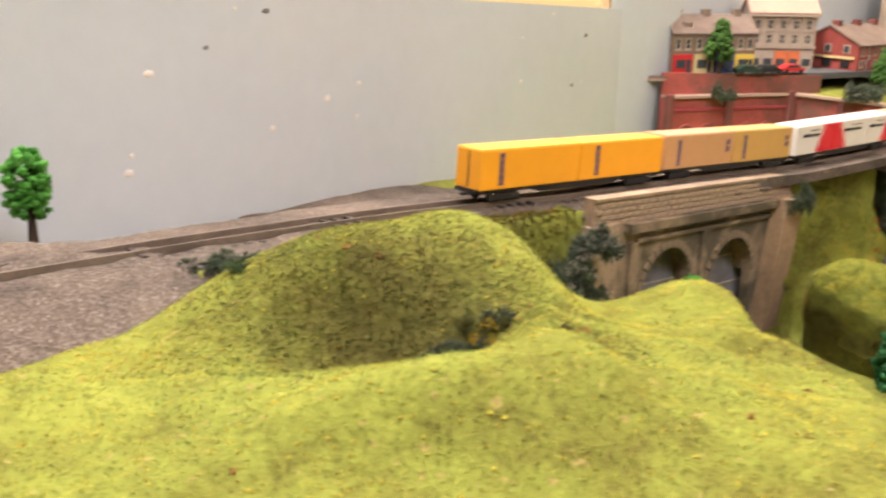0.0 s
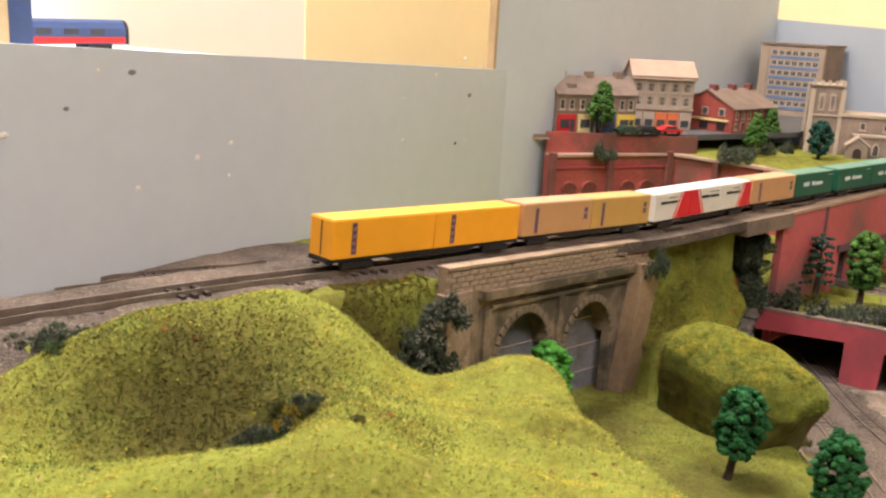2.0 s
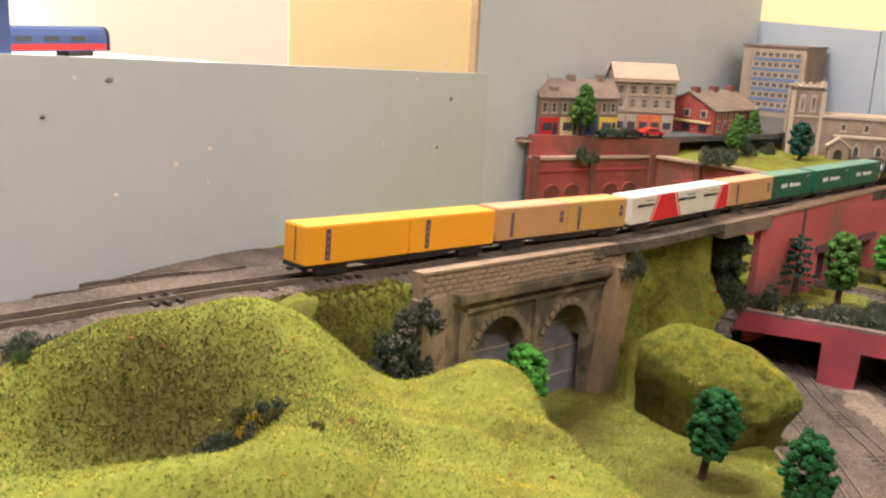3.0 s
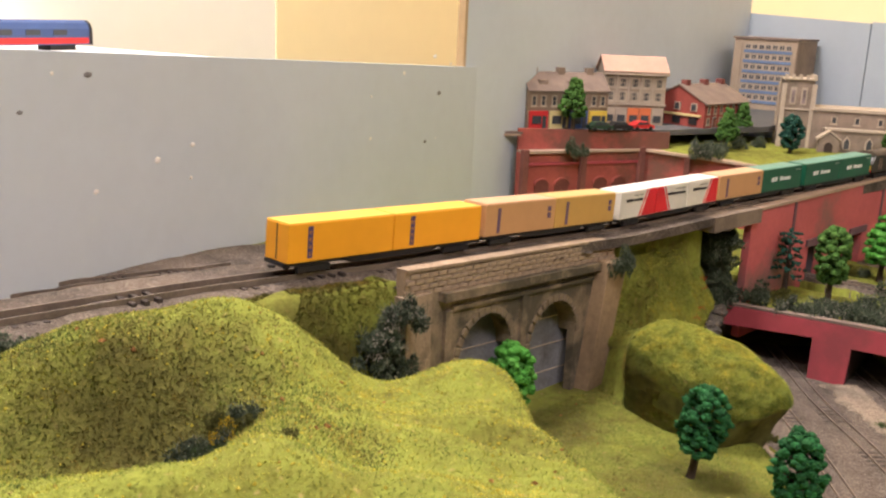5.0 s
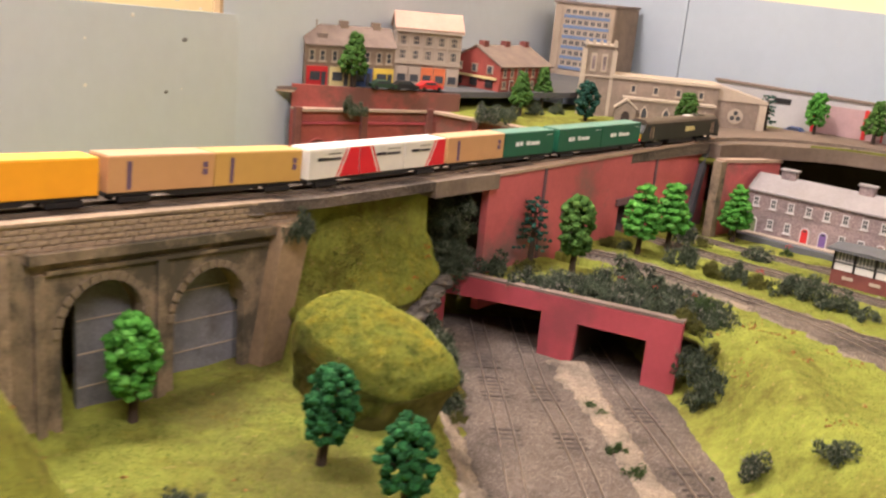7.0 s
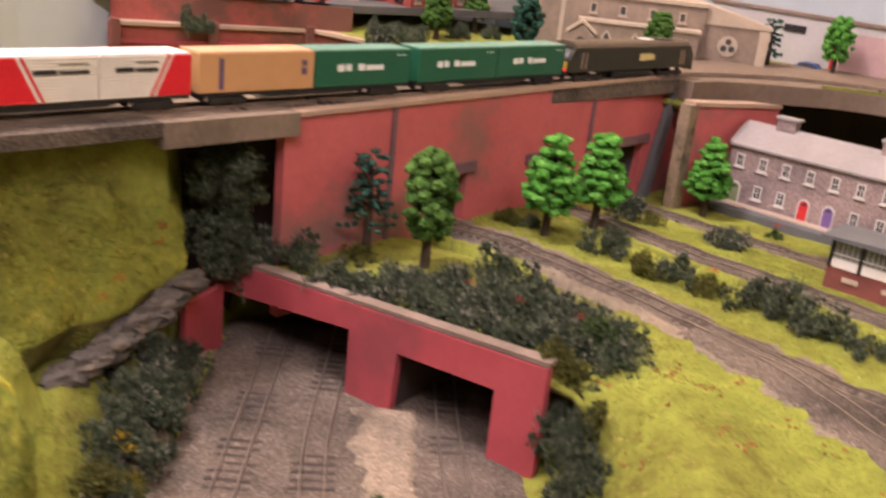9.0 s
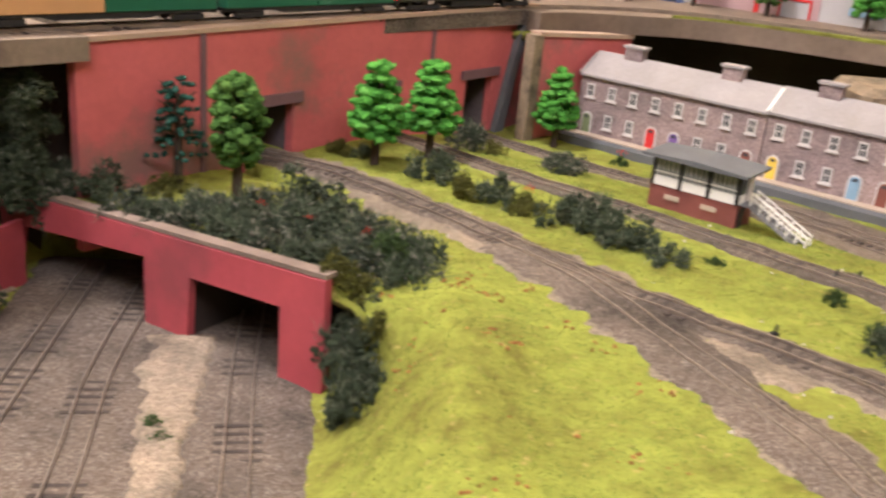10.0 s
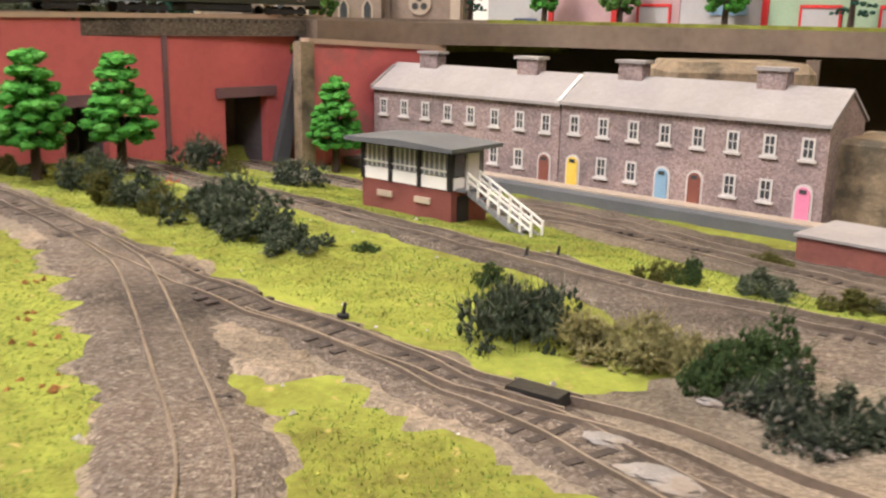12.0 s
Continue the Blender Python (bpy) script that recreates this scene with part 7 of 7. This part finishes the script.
def shelf_things():
    m = Matrix.Translation((-0.051, 0.547, 0)) @ Matrix.Rotation(math.atan2(0.856, 0.517), 4, "Z")
    sh = thing("wall_shelf", "plain white shelf behind the backscene board", "shelf", m)
    part("board", boxes((-0.55, 0.30, 0.05, 0.315, 1.096, 1.108)), WHITEPAINT, sh)
    for x in (-0.45, 0.2):
        part("bracket", boxes((x, x + 0.012, 0.06, 0.315, 1.04, 1.0958)), WHITEPAINT, sh)
    c = thing("model_coach", "blue and red model railway coach with a rounded roof", "coach", m @ Matrix.Translation(COACH))
    ring = [(-0.0085, 0.004), (0.0085, 0.004), (0.0085, 0.016), (0.0065, 0.0205), (0.003, 0.0225), (-0.003, 0.0225), (-0.0065, 0.0205), (-0.0085, 0.016)]
    swap = Matrix(((0, 1, 0, 0), (1, 0, 0, 0), (0, 0, 1, 0), (0, 0, 0, 1)))
    part("body", prism(bmesh.new(), ring, -0.14, 0.105, swap), PAINTS["deepblue"], c)
    part("red_band", boxes((-0.139, 0.104, -0.0088, 0.0088, 0.005, 0.0095)), PAINTS["red"], c)
    for k in range(9):
        part("window", boxes((-0.13 + 0.025 * k, -0.117 + 0.025 * k, -0.0089, -0.0083, 0.0115, 0.0155)), GLASS, c)
    part("end_cap", prism(bmesh.new(), [(x * 1.02, z) for x, z in ring], 0.1052, 0.108, swap), BLACK, c)
    for x in (-0.11, 0.08):
        part("bogie", boxes((x - 0.012, x + 0.012, -0.007, 0.007, 0.0, 0.0039)), BLACK, c)
    b = thing("cardboard_carton", "cream printed carton with a blue and red edge", "box", m @ Matrix.Translation(CARTON))
    part("carton", boxes((-0.12, 0.055, 0, 0.09, 0, 0.09), bevel=0.001), plain("carton_cream", (0.62, 0.50, 0.30), 0.7, 0, 60, 0.08), b)
    part("blue_corner", boxes((0.040, 0.0556, -0.0008, 0.0003, 0.0, 0.05)), PAINTS["deepblue"], b)
    part("red_corner", boxes((0.040, 0.0556, -0.0008, 0.0003, 0.0505, 0.09)), PAINTS["red"], b)
    for k in range(6):
        a = k * 1.047
        bm = bmesh.new()
        bmesh.ops.create_cone(bm, cap_ends=True, segments=8, radius1=0.0035, radius2=0.0035, depth=0.0008)
        bmesh.ops.transform(bm, matrix=Matrix.Translation((-0.02 + 0.006 * math.cos(a), -0.0002, 0.045 + 0.006 * math.sin(a))) @ Matrix.Rotation(radians(90), 4, "X"), verts=bm.verts)
        part("petal_mark", bm, INK, b)


shelf_things()


def flecks(name, n, x0, x1, y0, y1, mat, size, seed, label, keep=None):
    """Loose foam crumbs scattered over the grass."""
    r = np.random.RandomState(seed)
    cs, sz = [], []
    for k in range(n):
        x, y = x0 + (x1 - x0) * r.rand(), y0 + (y1 - y0) * r.rand()
        w = r.rand()
        if keep and not keep(x, y):
            continue
        cs.append((x, y, on_ground(x, y) + size * 0.15))
        sz.append(size * (0.5 + w))
    return tagged(new(name, raw_mesh(name, [clumps(cs, sz, seed)], mat)), label, "grass", "", "stuff")


MEADOW_LINES = [np.array(l) for l in (M1_LINE, M1B_LINE, M2_LINE, M3_LINE)]


def off_lines(x, y):
    best = 9.0
    for l in MEADOW_LINES:
        a, b = l[:-1], l[1:]
        d = b - a
        t = np.clip(((x - a[:, 0]) * d[:, 0] + (y - a[:, 1]) * d[:, 1]) / (d * d).sum(1), 0, 1)
        best = min(best, float(np.hypot(x - a[:, 0] - t * d[:, 0], y - a[:, 1] - t * d[:, 1]).min()))
    return best




def turf_material(name, dark, lite, tips):
    def build(nt, b):
        geo = nt.nodes.new("ShaderNodeNewGeometry")
        col = ramp(nt, geo.outputs["Random Per Island"], [(0.0, dark), (0.7, lite), (0.95, tips)])
        big = ramp(nt, noise_at(nt, 30, 5, 0.65), [(0.32, (0.62, 0.78, 0.95)), (0.46, (0.96, 1.0, 1.0)), (0.58, (1.04, 1.0, 0.95)), (0.72, (1.22, 1.0, 0.72))])
        mid = ramp(nt, noise_at(nt, 95, 5, 0.7), [(0.34, (0.52, 0.56, 0.60)), (0.46, (0.90, 0.95, 0.95)), (0.56, (1.05, 1.02, 0.95)), (0.68, (1.34, 1.08, 0.66))])
        col = mixc(nt, 1.0, col, mid, "MULTIPLY")
        grain = ramp(nt, noise_at(nt, 230, 4, 0.7), [(0.34, (0.60, 0.64, 0.62)), (0.5, (1.0, 1.0, 1.0)), (0.66, (1.20, 1.14, 1.0))])
        nt.links.new(mixc(nt, 1.0, mixc(nt, 1.0, col, big, "MULTIPLY"), grain, "MULTIPLY"), b.inputs["Base Color"])
        b.inputs["Roughness"].default_value = 0.9
        b.inputs["Specular IOR Level"].default_value = 0.1
    return material(name, build)


TURF = dict(
    lime=turf_material("yellow_static_grass", (0.195, 0.205, 0.030), (0.300, 0.308, 0.050), (0.44, 0.40, 0.10)),
    meadow=turf_material("lime_static_grass", (0.096, 0.150, 0.020), (0.160, 0.232, 0.038), (0.27, 0.30, 0.09)),
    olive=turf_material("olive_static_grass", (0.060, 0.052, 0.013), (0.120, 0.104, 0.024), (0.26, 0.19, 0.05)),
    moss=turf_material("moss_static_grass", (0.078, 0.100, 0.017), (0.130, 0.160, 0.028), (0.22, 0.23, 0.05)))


def far_from(lines, x, y):
    best = np.full(len(x), 9.0)
    for l in lines:
        for a, b in zip(l[:-1], l[1:]):
            d = b - a
            t = np.clip(((x - a[0]) * d[0] + (y - a[1]) * d[1]) / (d * d).sum(), 0, 1)
            best = np.minimum(best, np.hypot(x - a[0] - t * d[0], y - a[1] - t * d[1]))
    return best


def ground_at(x, y):
    g = GRID
    z = np.array(g["z"])
    u, v = (x - g["x"][0]) / g["step"], (y - g["y"][0]) / g["step"]
    i, j = u.astype(int), v.astype(int)
    fu, fv = u - i, v - j
    a, b, c, d = z[j, i], z[j, i + 1], z[j + 1, i], z[j + 1, i + 1]
    slope = np.hypot(b - a, c - a) / g["step"]
    return (a * (1 - fu) + b * fu) * (1 - fv) + (c * (1 - fu) + d * fu) * fv, slope


def patches(x, y, seed):
    """Slow uneven waves between 0 and 1."""
    r = np.random.RandomState(seed)
    w = np.zeros(len(x))
    for f in (22, 37, 61, 90, 140, 210):
        a, p = r.rand() * 6.283, r.rand() * 6.283
        b, q = r.rand() * 6.283, r.rand() * 6.283
        w += (np.sin(f * (x * math.cos(a) + y * math.sin(a)) + p) * np.sin(f * (x * math.cos(b) + y * math.sin(b)) + q)) * (60 / (f + 40))
    return np.clip(0.5 + 0.33 * w, 0, 1)


def bells(x, y, cx, cy, sx, sy):
    return np.exp(-((x - cx) / sx) ** 2 - ((y - cy) / sy) ** 2)


def blades(name, base, heading, mix, r, label, tall, wide, lime):
    """Static-grass fibres, one slim blade each; mix gives each one's share of olive and moss."""
    olive, moss = mix
    pick = 0.45 * r.rand(len(base)) + 0.55 * patches(base[:, 0] * 3.1, base[:, 1] * 3.1 + base[:, 2], 31)
    for kind, sel in (("olive", pick < olive), ("moss", (pick >= olive) & (pick < olive + moss)), (lime, pick >= olive + moss)):
        m = int(sel.sum())
        if not m:
            continue
        a, lean = r.rand(m) * 6.283, 0.7 + 1.5 * r.rand(m)
        d = np.stack([np.cos(a) * lean, np.sin(a) * lean, np.zeros(m)], 1) + heading[sel]
        d *= (tall * (0.55 + 0.7 * r.rand(m)) / np.linalg.norm(d, axis=1))[:, None]
        side = np.stack([-np.sin(a), np.cos(a), np.zeros(m)], 1) * wide
        b = base[sel]
        v = np.stack([b + side, b - side, b + d], 1).reshape(-1, 3)
        me = bpy.data.meshes.new(kind + "_" + name)
        me.from_pydata(v.tolist(), [], np.arange(3 * m).reshape(-1, 3).tolist())
        me.materials.append(TURF[kind])
        tagged(new(kind + "_" + name, me), label, "grass", "", "stuff")


def turf(name, n, x0, x1, y0, y1, keep, share_of, seed, label, tall=0.0017, wide=0.00019, lime="lime"):
    """Grass over a stretch of the ground sheet."""
    r = np.random.RandomState(seed)
    x, y = x0 + (x1 - x0) * r.rand(n), y0 + (y1 - y0) * r.rand(n)
    z, slope = ground_at(x, y)
    ok = keep(x, y, z, slope)
    x, y, z, slope = x[ok], y[ok], z[ok], slope[ok]
    blades(name, np.stack([x, y, z - 0.0002], 1), np.tile((0.0, 0.0, 1.0), (len(x), 1)), share_of(x, y, z, slope), r, label, tall, wide, lime)


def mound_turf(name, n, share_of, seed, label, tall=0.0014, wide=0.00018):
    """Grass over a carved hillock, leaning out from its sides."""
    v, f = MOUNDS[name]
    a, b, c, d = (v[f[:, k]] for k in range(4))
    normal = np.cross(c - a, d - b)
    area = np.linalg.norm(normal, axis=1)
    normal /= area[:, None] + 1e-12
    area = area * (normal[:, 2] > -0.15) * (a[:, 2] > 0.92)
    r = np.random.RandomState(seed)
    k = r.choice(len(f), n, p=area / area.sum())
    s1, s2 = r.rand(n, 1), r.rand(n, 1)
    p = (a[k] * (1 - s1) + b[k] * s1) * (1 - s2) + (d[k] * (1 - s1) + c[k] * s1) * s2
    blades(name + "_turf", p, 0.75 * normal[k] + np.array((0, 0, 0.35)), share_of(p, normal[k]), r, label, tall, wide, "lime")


RUST = foliage("brown_fleck", (0.16, 0.07, 0.02), (0.34, 0.16, 0.05))
UPPER_LINES = [np.array(MAIN)]
# olive scrub in the hollow; the slope term colours the shaded hillsides darker
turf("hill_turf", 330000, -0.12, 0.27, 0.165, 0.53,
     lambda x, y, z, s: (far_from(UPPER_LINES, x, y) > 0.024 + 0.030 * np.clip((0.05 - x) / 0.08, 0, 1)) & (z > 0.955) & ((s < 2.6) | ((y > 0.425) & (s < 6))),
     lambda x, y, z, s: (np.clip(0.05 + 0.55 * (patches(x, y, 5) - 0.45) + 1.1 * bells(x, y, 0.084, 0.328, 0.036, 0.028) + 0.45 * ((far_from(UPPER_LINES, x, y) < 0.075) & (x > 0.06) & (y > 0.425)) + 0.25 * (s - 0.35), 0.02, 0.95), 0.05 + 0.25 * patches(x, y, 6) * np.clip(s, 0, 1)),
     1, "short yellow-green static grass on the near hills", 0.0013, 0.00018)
# moss, plus valley and buttress-foot shade put into the blade colours
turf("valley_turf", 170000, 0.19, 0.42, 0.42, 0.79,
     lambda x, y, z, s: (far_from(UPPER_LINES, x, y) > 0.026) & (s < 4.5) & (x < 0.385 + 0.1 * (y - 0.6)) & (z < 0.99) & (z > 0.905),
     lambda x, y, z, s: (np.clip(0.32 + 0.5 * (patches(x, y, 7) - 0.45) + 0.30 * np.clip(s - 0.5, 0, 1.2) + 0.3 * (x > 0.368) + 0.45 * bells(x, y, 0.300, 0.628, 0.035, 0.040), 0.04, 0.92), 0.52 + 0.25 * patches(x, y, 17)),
     2, "short mossy static grass on the valley floor, with shade in its colour", 0.0013, 0.00023)
# sides get darker blades by their normal: moss, and side shade in the colour
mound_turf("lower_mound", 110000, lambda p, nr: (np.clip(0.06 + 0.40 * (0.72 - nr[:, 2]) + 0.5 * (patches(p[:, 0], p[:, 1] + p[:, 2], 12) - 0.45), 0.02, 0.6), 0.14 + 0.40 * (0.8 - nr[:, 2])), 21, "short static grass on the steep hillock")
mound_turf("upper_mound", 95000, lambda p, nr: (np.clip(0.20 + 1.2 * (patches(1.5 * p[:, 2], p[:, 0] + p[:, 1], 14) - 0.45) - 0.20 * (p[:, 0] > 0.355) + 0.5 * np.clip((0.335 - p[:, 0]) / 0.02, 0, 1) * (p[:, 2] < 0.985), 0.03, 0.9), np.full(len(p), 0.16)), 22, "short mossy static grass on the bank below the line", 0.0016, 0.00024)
turf("meadow_turf", 240000, 0.515, 0.86, 0.44, 0.90,
     lambda x, y, z, s: (far_from(MEADOW_LINES, x, y) > 0.0165) & (z > 0.908) & (s < 2.0) & ~((x > 0.735) & (np.abs(y - 0.55) < 0.055)) & ~((np.abs(x - 0.682) < 0.02) & (np.abs(y - 0.607) < 0.03)),
     lambda x, y, z, s: (np.clip(0.02 + 0.10 * (patches(x, y, 8) - 0.6) + 0.12 * (x < 0.60), 0.0, 0.3), 0.28 + 0.14 * patches(x, y, 9) + 0.22 * np.clip((0.66 - x) / 0.08, 0, 1)),
     3, "short lime static grass on the flat meadow", 0.0012, 0.00020, "meadow")
YELLOWCRUMB = foliage("yellow_foam_crumb", (0.30, 0.25, 0.03), (0.52, 0.44, 0.06))
flecks("yellow_crumbs", 3600, -0.10, 0.26, 0.17, 0.47, YELLOWCRUMB, 0.00045, 41, "fine yellow foam crumbs strewn on the hills", lambda x, y: off_main(x, y) < -0.03)
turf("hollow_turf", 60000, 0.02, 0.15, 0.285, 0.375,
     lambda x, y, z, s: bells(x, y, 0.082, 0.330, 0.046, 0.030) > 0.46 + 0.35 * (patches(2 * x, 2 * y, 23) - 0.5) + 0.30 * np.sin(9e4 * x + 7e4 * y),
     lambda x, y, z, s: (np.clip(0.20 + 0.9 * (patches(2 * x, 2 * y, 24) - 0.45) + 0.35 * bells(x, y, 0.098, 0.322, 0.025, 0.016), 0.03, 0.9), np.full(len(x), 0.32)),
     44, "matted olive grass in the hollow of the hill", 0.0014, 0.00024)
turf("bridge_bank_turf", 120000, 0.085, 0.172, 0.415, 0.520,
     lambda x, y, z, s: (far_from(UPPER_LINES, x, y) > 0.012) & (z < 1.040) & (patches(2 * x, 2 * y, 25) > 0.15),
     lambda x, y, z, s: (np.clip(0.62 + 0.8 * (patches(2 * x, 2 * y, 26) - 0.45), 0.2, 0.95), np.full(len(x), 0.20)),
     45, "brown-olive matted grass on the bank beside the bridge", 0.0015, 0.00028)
flecks("leaf_litter", 330, -0.08, 0.40, 0.17, 0.72, RUST, 0.0008, 4, "scattered brown leaf litter on the grass", lambda x, y: off_main(x, y) < -0.03)
flecks("meadow_leaves", 900, 0.55, 0.66, 0.54, 0.70, RUST, 0.00085, 6, "orange leaf flecks in loose clusters on the meadow", lambda x, y: off_lines(x, y) > 0.02 and wob(x, y, 60, 9) > 0.24)
CHALK = foliage("pale_loose_stone", (0.30, 0.27, 0.23), (0.62, 0.58, 0.52))
GRIT = foliage("dark_loose_grit", (0.035, 0.028, 0.024), (0.11, 0.09, 0.075))
flecks("pale_stones", 380, 0.56, 0.84, 0.46, 0.78, CHALK, 0.00075, 11, "few pale stones loose on the track edge", lambda x, y: 0.006 < off_lines(x, y) < 0.022)
flecks("track_grit", 42000, 0.54, 0.90, 0.46, 0.90, GRIT, 0.00062, 12, "dark grit loose between the sleepers", lambda x, y: off_lines(x, y) < 0.0075 + 0.004 * wob(x, y, 60, 3))
flecks("yard_stones", 1500, 0.378, 0.515, 0.40, 0.78, CHALK, 0.00060, 13, "pale stones loose across the low yard", lambda x, y: wob(x, y, 30, 3) > 0.12 and on_ground(x, y) < 0.906)
flecks("yard_grit", 4200, 0.378, 0.515, 0.40, 0.78, GRIT, 0.00060, 14, "dark grit loose across the low yard", lambda x, y: wob(x, y, 24, 6) > 0.0 and on_ground(x, y) < 0.906)
flecks("strip_crumbs", 2600, 0.452, 0.498, 0.42, 0.73, SAND, 0.0006, 15, "sandy crumbs strewn beside the pale strip", lambda x, y: abs(x - 0.474 + 0.006 * wob(x, y, 40, 2)) < 0.020)
